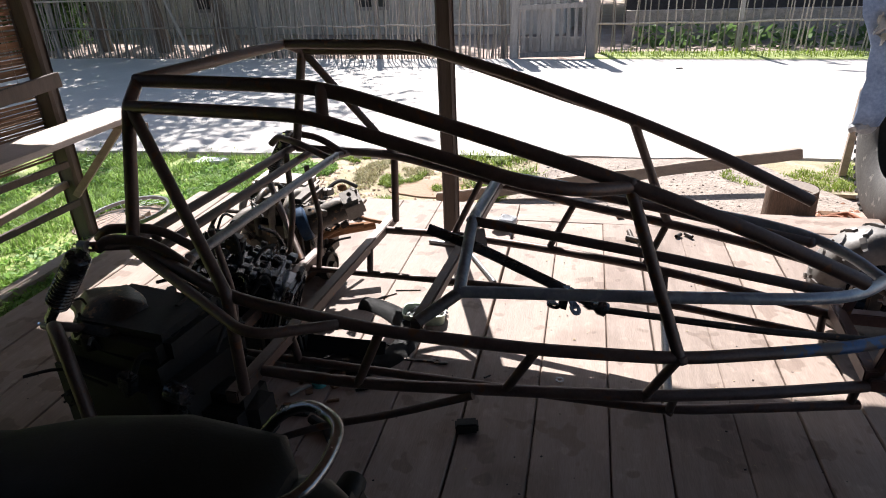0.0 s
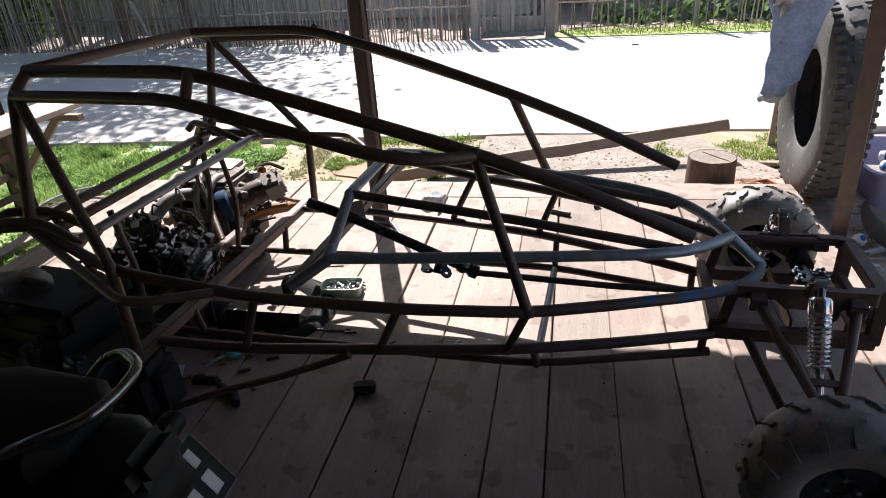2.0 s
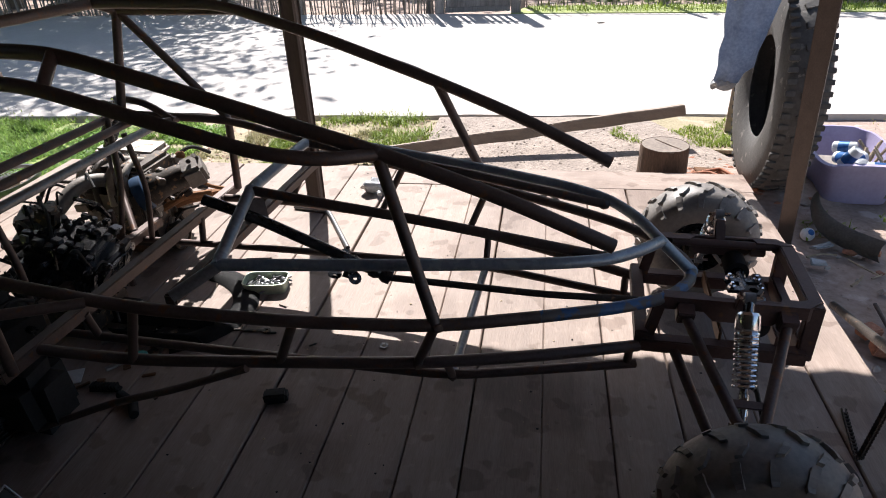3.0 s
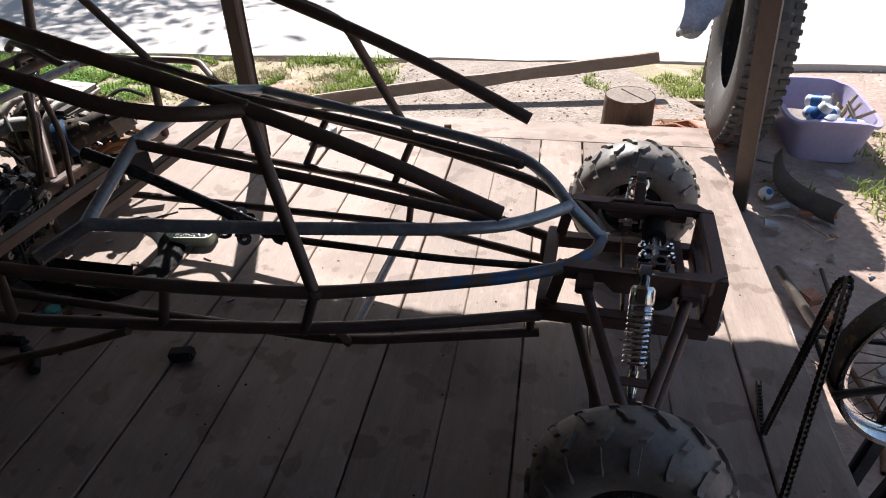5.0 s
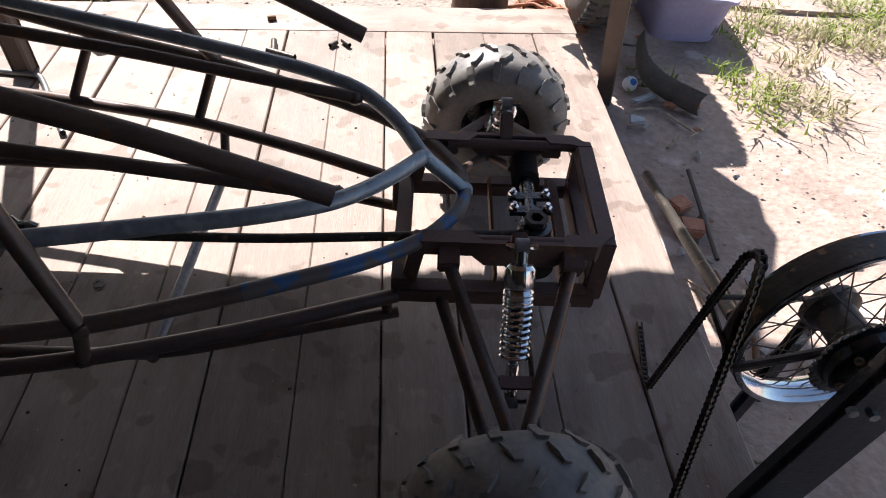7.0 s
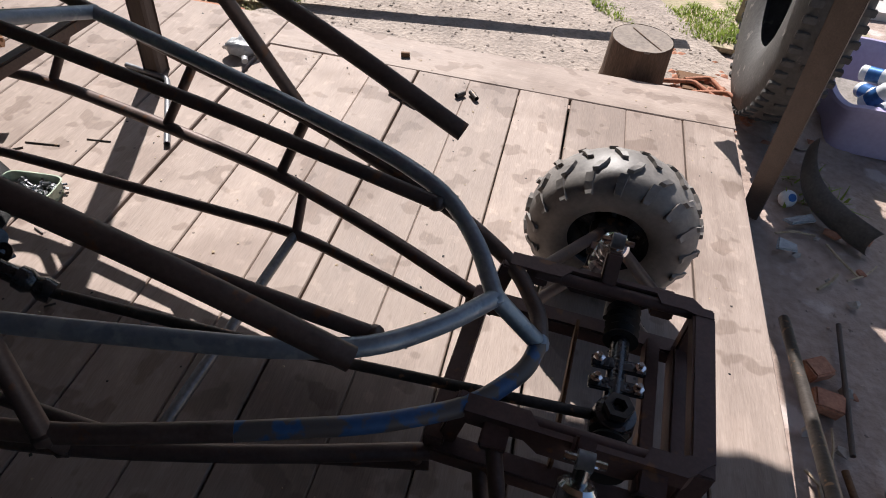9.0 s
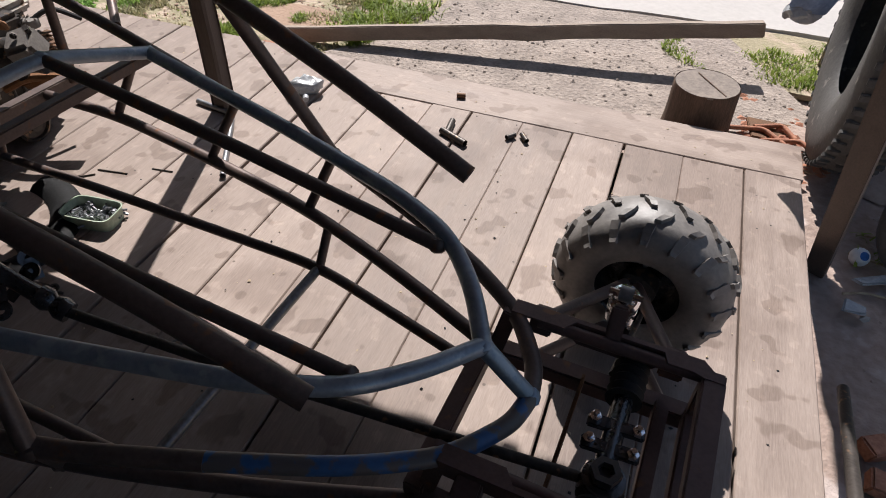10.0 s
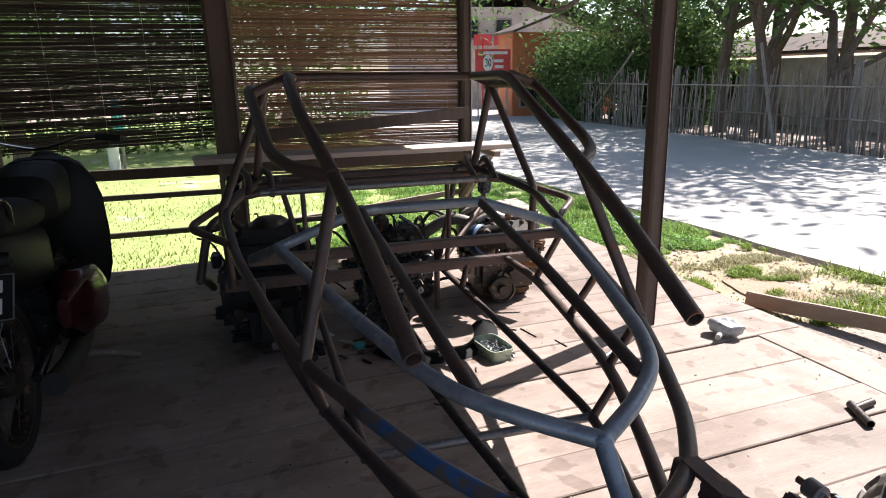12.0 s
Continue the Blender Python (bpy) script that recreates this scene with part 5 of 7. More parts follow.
e1 = thing("gearbox", (-0.55, 0.97, 0.0), "greasy black engine casing with bolted covers and carburettor", "engine", "engine parts on the deck")
e1.matrix_basis = pose(-0.725, 0.945, 0.195, 0, 18, 12) @ Matrix.Scale(0.88, 4)
casting(e1, (0.36, 0.36, 0.24), M_BLACK, 2, 0.0, 0.04)
part("side_cover", rough_up(boxed((0.05, 0.30, 0.20), pose(0.19, 0.0, 0.11), 0.015), 0.004, 18), M_CASE, e1)
for k in range(6):
    part("rib", boxed((0.014, 0.30, 0.020), pose(0.216, 0.0, 0.03 + 0.034 * k, 0, 6, 2), 0.003), M_BLACK, e1)
for k in range(5):
    part("rib", boxed((0.018, 0.012, 0.19), pose(0.218, -0.13 + 0.065 * k, 0.11), 0.003), M_BLACK, e1)
erng = random.Random(71)
for i in range(6):
    for j in range(6):
        if erng.random() < 0.8:
            w, d, h = erng.uniform(0.022, 0.05), erng.uniform(0.018, 0.045), erng.uniform(0.01, 0.035)
            part("cover", boxed((w, d, h), pose(-0.14 + 0.058 * i + erng.uniform(-0.012, 0.012), -0.15 + 0.06 * j + erng.uniform(-0.012, 0.012), 0.295 + h * 0.2, erng.uniform(-8, 8), erng.uniform(-8, 8), erng.uniform(-12, 12)), 0.004), erng.choice((M_CASE, M_BLACK)), e1)
clutter(e1, (0.38, 0.36, 0.26), 60, 11, (M_BLACK, M_CASE, M_BLACK, M_CASE, M_BLACK, M_GREASE), 0.0)
for y, z in ((0.16, 0.19), (-0.16, 0.05), (0.17, 0.03)):
    part("lug", turned([(0.006, 0), (0.020, 0), (0.020, 0.03), (0.006, 0.03)], 14, axis_to((0.19, y, z), (0.6, y, z + 0.1)), True), M_ALU, e1, "bright cast lug")
to_e1 = e1.matrix_basis.inverted()
part("sump", rough_up(boxed((0.24, 0.26, 0.24), to_e1 @ pose(-0.68, 0.95, 0.13), 0.03), 0.012, 9), M_GREASE, e1, "greasy oil pan")
part("mount", boxed((0.30, 0.10, 0.09), to_e1 @ pose(-0.62, 1.0, 0.045), 0.012), M_RUBBER, e1)
part("carburettor", boxed((0.09, 0.08, 0.09), pose(-0.12, 0.02, 0.34), 0.015), M_GREASE, e1)
part("lever", rod([(-0.04, 0.10, 0.42), (0.02, 0.20, 0.36), (0.06, 0.24, 0.28)], 0.011, 8, 0.03), M_BLACK, e1)

e2 = thing("engine_block", (-0.92, 1.69, 0.0), "old engine with blue flywheel cover, rusty brackets and pale hoses", "engine", "engine parts on the deck")
casting(e2, (0.40, 0.40, 0.34), M_GREASE, 4, 0.06, 0.04)
part("foot", boxed((0.30, 0.30, 0.07), pose(0, 0, 0.035), 0.02), M_RUST, e2)
part("valve_cover", rough_up(boxed((0.34, 0.20, 0.06), pose(-0.08, 0.14, 0.47, 3, 4, 6), 0.022), 0.006, 9), M_CREAM, e2, "pale dusty valve cover")
for k in range(4):
    part("intake_pipe", rod([(-0.18 + 0.085 * k, 0.06, 0.44), (-0.17 + 0.085 * k, -0.07, 0.50), (-0.16 + 0.085 * k, -0.18, 0.45), (-0.15 + 0.085 * k, -0.20, 0.30)], 0.019, 10, 0.07), M_CREAM if k != 1 else M_GREASE, e2, "pale intake pipe")
blue_a, blue_b = Vector((0.165, -0.190, 0.365)), Vector((0.43, -0.015, 0.455))
ax = (blue_b - blue_a).normalized()
part("flywheel_cover", turned([(0.01, 0.012), (0.058, 0.010), (0.066, 0.0), (0.084, 0.0), (0.088, 0.012), (0.086, 0.05), (0.070, 0.062), (0.01, 0.064)], 30, axis_to(blue_a, blue_b)), M_ENGBLUE, e2, "dark blue painted cover")
part("gear_housing", rough_up(turned([(0.01, 0), (0.074, 0), (0.078, 0.02), (0.066, 0.07), (0.064, 0.17), (0.058, 0.20), (0.01, 0.20)], 20, axis_to(blue_a + ax * 0.055, blue_b)), 0.007, 16), M_GREASE, e2, "dark greasy gear housing")
part("starter_cap", rough_up(boxed((0.13, 0.12, 0.115), axis_to(blue_b - ax * 0.10, blue_b + ax) @ pose(0, 0, 0.06, 0, 0, 20), 0.018), 0.003, 14), M_DUSTY, e2, "dusty grey square end cap")
part("bracket", rod([(0.14, 0.02, 0.20), (0.28, 0.02, 0.26), (0.45, 0.12, 0.27)], 0.026, 8), M_REDRUST, e2, "rusty bracket")
part("bracket", rod([(0.16, -0.08, 0.22), (0.30, -0.03, 0.30), (0.42, 0.04, 0.30)], 0.018, 8), M_REDRUST, e2, "rusty bracket")
part("bracket", rod([(0.36, -0.02, 0.42), (0.41, 0.03, 0.34), (0.50, 0.09, 0.30)], 0.010, 8), M_REDRUST, e2, "rusty bracket")
part("rusty_clamp", lump((0.05, 0.04, 0.035), 3, 0.35, pose(0.376, -0.077, 0.545), 2), M_REDRUST, e2, "orange rusty clamp")
part("drum", turned([(0.01, 0.02), (0.03, 0.02), (0.034, 0.0), (0.07, 0.0), (0.076, 0.02), (0.076, 0.06), (0.064, 0.064), (0.060, 0.050), (0.028, 0.046), (0.026, 0.075), (0.01, 0.075)], 26, axis_to((0.20, -0.06, 0.085), (0.28, -0.06, 0.085))), M_GREASE, e2, "greasy brown brake drum")
erng = random.Random(72)
for k in range(26):
    p = blue_a.lerp(blue_b, erng.uniform(0.25, 0.95)) + Vector((erng.uniform(-0.05, 0.05), erng.uniform(-0.05, 0.05), erng.uniform(-0.10, 0.075)))
    part("boss", boxed((erng.uniform(0.015, 0.05), erng.uniform(0.015, 0.04), erng.uniform(0.012, 0.035)), pose(*p, erng.uniform(-30, 30), erng.uniform(-30, 30), erng.uniform(0, 180)), 0.004), erng.choice((M_GREASE, M_RUST, M_GREASE)), e2)
clutter(e2, (0.40, 0.40, 0.36), 60, 23, (M_GREASE, M_RUST, M_DUSTY, M_CREAM, M_GREASE), 0.06)
arc_pipe(e2, (0.20, -0.12, 0.22), (0.22, -0.02, 0.40), 0.13, 0.013, M_CREAM, "pale curved hose")
for k in range(9):
    part("rib", boxed((0.022, 0.010, 0.24), pose(0.205 - 0.010 * abs(k - 4), -0.18 + 0.045 * k, 0.27), 0.003), M_DUSTY, e2)

e3 = thing("cylinder_head", (-1.02, 1.15, 0.0), "dusty cylinder head and manifold between the engines", "engine part", "engine parts on the deck", rz=30)
casting(e3, (0.22, 0.24, 0.34), M_GREASE, 6, 0.0, 0.02)
clutter(e3, (0.22, 0.24, 0.38), 60, 37, (M_GREASE, M_CASE, M_DUSTY, M_GREASE), 0.0)
part("air_hose", rod([(0.05, 0.10, 0.36), (0.16, 0.20, 0.46), (0.28, 0.30, 0.42), (0.30, 0.32, 0.28)], 0.035, 12, 0.1), M_DUSTY, e3, "thick dusty grey hose")

e4 = thing("engine", (-0.72, 0.38, 0.0), "large black motor block lying in the shade", "engine", "engine parts on the deck", rz=-8)
casting(e4, (0.56, 0.44, 0.40), M_RUBBER, 8, 0.04, 0.06)
part("sump", boxed((0.36, 0.30, 0.06), pose(0, 0, 0.03), 0.02), M_RUBBER, e4)
part("air_box", rough_up(lump((0.36, 0.30, 0.18), 3, 0.2, pose(-0.12, -0.02, 0.47), 3), 0.010, 12), M_GREASE, e4)
part("valve_cover", boxed((0.13, 0.11, 0.10), pose(0.13, 0.10, 0.47, 0, 20, 12), 0.012), M_GREASE, e4, "greasy aluminium cover")
part("side_cover", rough_up(boxed((0.30, 0.20, 0.26), pose(0.30, 0.02, 0.15, 0, 0, 10), 0.05), 0.012, 9), M_RUBBER, e4)
clutter(e4, (0.56, 0.44, 0.42), 50, 53, (M_RUBBER, M_GREASE, M_BLACK, M_RUBBER), 0.04)
arc_pipe(e4, (-0.20, -0.20, 0.40), (0.10, -0.34, 0.30), 0.24, 0.022, M_STEEL, "dark bent exhaust pipe")
arc_pipe(e4, (0.10, -0.34, 0.30), (-0.22, -0.36, 0.16), 0.02, 0.022, M_STEEL, "dark bent exhaust pipe")


# ---- motorbike parked on the deck in the shade ----
BIKE = pose(0.48, -0.50, 0, 0, 0, 185)
bike = thing("motorbike", (0.48, -0.50, 0.0), "dark motorbike with a long black seat, parked on the deck", "motorbike", rz=185)
bike.scale = (1, 1, 0.955)


def loft(sections, mat, name, parent, label=""):
    """Skin over cross-sections: (x, half width, z low, z high, roundness)."""
    bm, rings = bmesh.new(), []
    for x, w, z0, z1 in sections:
        ring = []
        for k in range(20):
            a = 6.2832 * k / 20
            c, s = math.cos(a), math.sin(a)
            ring.append(bm.verts.new((x, w * math.copysign(abs(c) ** 0.65, c), (z0 + z1) / 2 + (z1 - z0) / 2 * math.copysign(abs(s) ** 0.65, s))))
        rings.append(ring)
    for a, b in zip(rings, rings[1:]):
        for k in range(20):
            bm.faces.new((a[k], a[(k + 1) % 20], b[(k + 1) % 20], b[k]))
    bm.faces.new(rings[0])
    bm.faces.new(rings[-1])
    return part(name, bm, mat, parent, label)


loft([(0.08, 0.06, 0.86, 0.905), (0.12, 0.115, 0.83, 0.935), (0.30, 0.135, 0.80, 0.945), (0.50, 0.130, 0.78, 0.915), (0.68, 0.105, 0.77, 0.865), (0.80, 0.08, 0.79, 0.86)], M_SEAT, "seat", bike, "long black vinyl seat")
loft([(-0.02, 0.05, 0.78, 0.86), (0.03, 0.085, 0.70, 0.885), (0.20, 0.12, 0.62, 0.86), (0.50, 0.13, 0.55, 0.80), (0.70, 0.10, 0.50, 0.78)], M_PLASTIC, "tail_cover", bike, "black plastic tail cover")
loft([(0.76, 0.06, 0.74, 0.86), (0.82, 0.125, 0.72, 0.95), (1.00, 0.145, 0.72, 0.985), (1.15, 0.12, 0.74, 0.98), (1.22, 0.06, 0.80, 0.93)], M_PLASTIC, "fuel_tank", bike, "black plastic tank cover")
part("grab_rail", rod([(0.20, 0.110, 0.86), (0.13, 0.130, 0.945), (0.07, 0.125, 0.975), (0.0, 0.075, 0.985), (-0.012, 0.0, 0.985), (0.0, -0.075, 0.985), (0.07, -0.125, 0.975), (0.13, -0.130, 0.945), (0.20, -0.110, 0.86)], 0.0105, 10, 0.06), M_DULL, bike, "dull chrome grab rail")
fender = loft([(-0.055, 0.055, 0.71, 0.755), (-0.03, 0.07, 0.72, 0.80), (0.06, 0.085, 0.72, 0.84), (0.2, 0.085, 0.70, 0.80)], M_PLASTIC, "rear_fender", bike)
part("tail_light", rough_up(boxed((0.05, 0.14, 0.08), pose(-0.03, 0, 0.83, 0, 18, 0), 0.024), 0.003, 20), M_PLASTIC, bike, "dark tail light")
for s in (1, -1):
    part("turn_signal", turned([(0.003, 0), (0.02, 0.005), (0.028, 0.02), (0.024, 0.055), (0.003, 0.065)], 16, pose(0.02, s * 0.085, 0.79, -90 * s, 0, 0)), M_PLASTIC, bike)
plate_m = pose(-0.035, -0.045, 0.685, 0, 34, 0)
plate = part("number_plate", boxed((0.006, 0.20, 0.15), plate_m, 0.002), M_PLASTIC, bike, "dark plate with pale marks on a bracket")
for k, (y, z, w, h) in enumerate(((-0.06, 0.035, 0.022, 0.04), (-0.02, 0.035, 0.022, 0.04), (0.02, 0.035, 0.022, 0.04), (0.06, 0.035, 0.022, 0.04), (-0.055, -0.03, 0.03, 0.05), (0.0, -0.03, 0.03, 0.05), (0.055, -0.03, 0.03, 0.05))):
    part("text_bar", boxed((0.003, w, h), plate_m @ pose(-0.0045, y, z), 0.0005), M_WHITE, plate)
for a, b in (((-0.1, 0.074), (0.1, 0.074)), ((-0.1, -0.074), (0.1, -0.074)), ((-0.099, -0.074), (-0.099, 0.074)), ((0.099, -0.074), (0.099, 0.074))):
    part("plate_rim", rod([plate_m @ Vector((-0.004, a[0], a[1])), plate_m @ Vector((-0.004, b[0], b[1]))], 0.0025, 6), M_SILVER, plate)
part("plate_holder", rod([(0.04, -0.01, 0.74), (-0.01, -0.02, 0.69), (-0.02, -0.02, 0.67)], 0.014, 8), M_PLASTIC, bike)


def bike_wheel(parent, at, r, w):
    wh = new("bike_wheel")
    wh.parent = parent
    wh.matrix_basis = pose(*at, 90, 0, 0)
    part("tyre", turned([(r - 0.07, -w * 0.7), (r - 0.03, -w), (r - 0.005, -w * 0.55), (r, 0), (r - 0.005, w * 0.55), (r - 0.03, w), (r - 0.07, w * 0.7)], 40, None, True), M_RUBBER, wh)
    part("rim", turned([(r - 0.072, -w * 0.75), (r - 0.065, -w * 0.75), (r - 0.065, w * 0.75), (r - 0.072, w * 0.75), (r - 0.085, 0)], 40, None, True), M_GREASE, wh)
    part("hub", turned([(0.01, -0.05), (0.055, -0.045), (0.055, 0.045), (0.01, 0.05)], 20), M_GREASE, wh)
    for k in range(18):
        a = 6.2832 * k / 18
        part("spoke", rod([(0.05 * math.cos(a + 0.3), 0.05 * math.sin(a + 0.3), 0.03 * (-1) ** k), ((r - 0.075) * math.cos(a), (r - 0.075) * math.sin(a), 0)], 0.002, 5), M_SILVER, wh)
    return wh


bike_wheel(bike, (0.20, 0, 0.30), 0.30, 0.045)
bike_wheel(bike, (1.46, 0, 0.30), 0.30, 0.042)
part("engine_block", rough_up(boxed((0.42, 0.26, 0.34), pose(0.80, 0, 0.42), 0.05), 0.02, 9), M_BLACK, bike)
part("exhaust", rod([(0.95, -0.12, 0.35), (0.75, -0.16, 0.26), (0.30, -0.19, 0.30), (-0.02, -0.20, 0.36)], 0.04, 14, 0.1), M_RUBBER, bike)
part("swing_arm", rod([(0.62, 0.1, 0.38), (0.20, 0.1, 0.30)], 0.022, 10), M_BLACK, bike)
part("swing_arm", rod([(0.62, -0.1, 0.38), (0.20, -0.1, 0.30)], 0.022, 10), M_BLACK, bike)
for s in (1, -1):
    part("fork_leg", rod([(1.46, s * 0.085, 0.30), (1.24, s * 0.085, 0.96)], 0.022, 12), M_GREASE, bike)
    part("grip", rod([(1.16, s * 0.26, 1.075), (1.10, s * 0.37, 1.065)], 0.017, 12), M_RUBBER, bike)
    panel = loft([(0.40, 0.02, 0.40, 0.52), (0.52, 0.07, 0.31, 0.60), (0.72, 0.10, 0.28, 0.58), (0.86, 0.085, 0.29, 0.50), (0.95, 0.03, 0.33, 0.42)], M_RED, "side_panel", bike, "dark red glossy side panel")
    panel.matrix_basis = pose(0, s * 0.17, 0)
    part("foot_peg", rod([(0.62, s * 0.10, 0.20), (0.62, s * 0.26, 0.19), (0.68, s * 0.36, 0.13)], 0.014, 10, 0.04), M_DUSTY, bike, "dusty grey foot peg")
part("handlebar", rod([(1.12, -0.35, 1.07), (1.18, -0.20, 1.08), (1.22, 0, 1.02), (1.18, 0.20, 1.08), (1.12, 0.35, 1.07)], 0.011, 10, 0.06), M_CHROME, bike)
part("headlight", turned([(0.01, 0), (0.05, 0.01), (0.085, 0.06), (0.09, 0.10), (0.08, 0.115), (0.01, 0.12)], 26, axis_to((1.24, 0, 0.92), (1.6, 0, 0.90))), M_PLASTIC, bike)
part("front_fender", rough_up(turned([(0.318, -0.06), (0.324, -0.055), (0.332, 0.0), (0.324, 0.055), (0.318, 0.06), (0.322, 0.0)], 40, pose(1.46, 0, 0.30, 90, 0, 0), True), 0.002, 6), M_RED, bike, "dark red front mudguard")
loft([(1.16, 0.20, 0.34, 0.90), (1.20, 0.245, 0.24, 0.98), (1.27, 0.22, 0.26, 0.99), (1.33, 0.10, 0.50, 0.96)], M_PLASTIC, "front_shield", bike, "black front shield")
part("kickstand", rod([(0.75, 0.10, 0.28), (0.72, 0.20, 0.0)], 0.011, 8), M_GREASE, bike)

# ---- big old tyre, sack, posts at the deck corner ----
def truck_tyre():
    m = pose(2.48, 3.50, 0.470, 0, 90, 2) @ Matrix.Diagonal((1.10, 1.10, 0.95, 1))
    t = thing("truck_tyre", (2.48, 3.50, GROUND), "large worn truck tyre standing upright beside the deck", "tyre")
    r, w = 0.590, 0.135
    prof = [(0.285, -0.085), (0.30, -0.105), (0.38, -w), (0.49, -w), (0.555, -0.122), (0.577, -0.095), (r, 0), (0.577, 0.095), (0.555, 0.122), (0.49, w), (0.38, w), (0.30, 0.105), (0.285, 0.085), (0.34, 0.085), (0.50, 0.09), (0.535, 0.0), (0.50, -0.09), (0.34, -0.085)]
    loc = Matrix.Translation((-2.48, -3.50, -GROUND)) @ m
    part("casing", turned(prof, 72, loc, True), M_OLDTYRE, t, "grey cracked tyre wall")
    bm = bmesh.new()
    box(bm, (0.020, 0.027, 0.055), pose(0.577, 0, 0.098), 0.003)
    blk = mesh_of(bm, M_OLDTYRE, False, "tread_block")
    bm = bmesh.new()
    box(bm, (0.020, 0.036, 0.085), pose(0.585, 0, 0.0, 14, 0, 0), 0.003)
    mid = mesh_of(bm, M_OLDTYRE, False, "tread_block")
    for k in range(64):
        a = 360 / 64 * k
        for data, extra in ((blk, Matrix()), (blk, pose(0, 0, 0, 180, 0, 0))):
            o = part("tread_block", data, M_OLDTYRE, t)
            o.matrix_basis = loc @ pose(0, 0, 0, 0, 0, a) @ extra
        if k % 2 == 0:
            o = part("tread_block", mid, M_OLDTYRE, t)
            o.matrix_basis = loc @ pose(0, 0, 0, 0, 0, a)


truck_tyre()
solid("soil_heap", rough_up(lump((0.9, 0.7, 0.13), 6, 0.2, pose(2.70, 3.50, GROUND + 0.0), 3), 0.02, 9), M_SOIL, "low heap of soil under the old tyre", "soil", kind="structure")


def sack():
    bm, rings = bmesh.new(), []
    secs = [(0.54, 0.03, 2.10, 3.20), (0.58, 0.065, 2.12, 3.20), (0.66, 0.095, 2.155, 3.20), (0.84, 0.105, 2.185, 3.20), (1.02, 0.13, 2.20, 3.19), (1.20, 0.19, 2.20, 3.17), (1.38, 0.23, 2.20, 3.14), (1.58, 0.21, 2.12, 3.10), (1.80, 0.15, 2.02, 3.05), (1.96, 0.07, 1.94, 3.01), (2.04, 0.03, 1.92, 2.99)]
    for z, r, cx, cy in secs:
        rings.append([bm.verts.new((cx + r * math.cos(a) * (1 + 0.16 * math.sin(5 * a + z * 4)), cy + 0.62 * r * math.sin(a) * (1 + 0.16 * math.cos(4 * a + z * 3)), z)) for a in (6.2832 * k / 30 for k in range(30))])
    for a, b in zip(rings, rings[1:]):
        for k in range(30):
            bm.faces.new((a[k], a[(k + 1) % 30], b[(k + 1) % 30], b[k]))
    bm.faces.new(rings[0])
    bm.faces.new(rings[-1])
    bmesh.ops.subdivide_edges(bm, edges=bm.edges, cuts=1, use_grid_fill=True)
    rough_up(bm, 0.018, 11)
    rough_up(bm, 0.008, 30, 3)
    s = solid("blue_sack", bm, M_TARP, "crumpled blue woven sack hung from the eave", "sack")
    part("sack_tip", rough_up(lump((0.13, 0.09, 0.08), 5, 0.3, pose(2.11, 3.19, 0.565), 3), 0.012, 30), M_CLEAR, s, "torn clear film at its lower end")
    part("wrapper", rough_up(lump((0.13, 0.11, 0.18), 8, 0.35, pose(2.10, 3.13, 1.16), 3), 0.014, 26), M_CLEAR, s, "grey plastic bundle")


sack()
bm = bmesh.new()
bar(bm, (2.42, 4.50, GROUND - 0.03), (2.40, 4.36, 0.55), 0.05, 0.09)
solid("wooden_stake", bm, M_BEAM, "short wooden stake in the ground behind the tyre", "stake")


def stump():
    s = thing("tree_stump", (1.846, 3.344, GROUND - 0.01), "short dark tree stump with a cracked top", "stump")
    bm = bmesh.new()
    n, rings = 40, []
    for z, k in ((-0.04, 1.16), (0.02, 1.10), (0.10, 1.02), (0.20, 1.0), (0.285, 0.99), (0.30, 0.965)):
        rings.append([bm.verts.new((0.158 * k * (1 + 0.05 * noise.noise(Vector((math.cos(a) * 2, math.sin(a) * 2, 0)))) * math.cos(a), 0.158 * k * (1 + 0.05 * noise.noise(Vector((math.cos(a) * 2, math.sin(a) * 2, 0)))) * math.sin(a), z)) for a in (6.2832 * j / n for j in range(n))])
    for a, b in zip(rings, rings[1:]):
        for k in range(n):
            bm.faces.new((a[k], a[(k + 1) % n], b[(k + 1) % n], b[k]))
    bm.faces.new(rings[0])
    part("bark", bm, M_STUMP, s, "dark bark")
    bm = bmesh.new()
    lathe(bm, [(0.002, 0.296), (0.15, 0.298), (0.151, 0.290), (0.002, 0.288)], 40)
    part("cut_top", bm, M_CUT, s, "pale cut top")
    bm = bmesh.new()
    box(bm, (0.006, 0.24, 0.003), pose(0.02, 0.0, 0.2995, 0, 0, 40))
    part("crack", bm, M_STUMP, s)


stump()
bm = bmesh.new()
m, d = between((-0.60, 3.235, -0.115), (2.03, 4.16, 0.105))
box(bm, (d, 0.055, 0.085), m @ pose(0, 0, 0, -8, 0, 0), 0.006)
bmesh.ops.subdivide_edges(bm, edges=[e for e in bm.edges if e.calc_length() > 1], cuts=12)
solid("timber_beam", rough_up(bm, 0.014, 5), M_BEAM, "long split timber lying between deck and road", "timber")
bm = bmesh.new()
bar(bm, (-0.62, 3.06, -0.13), (-0.26, 3.09, -0.12), 0.05, 0.06)
solid("timber_offcut", rough_up(bm, 0.008, 8), M_BRICK, "reddish timber offcut at the deck edge", "timber")


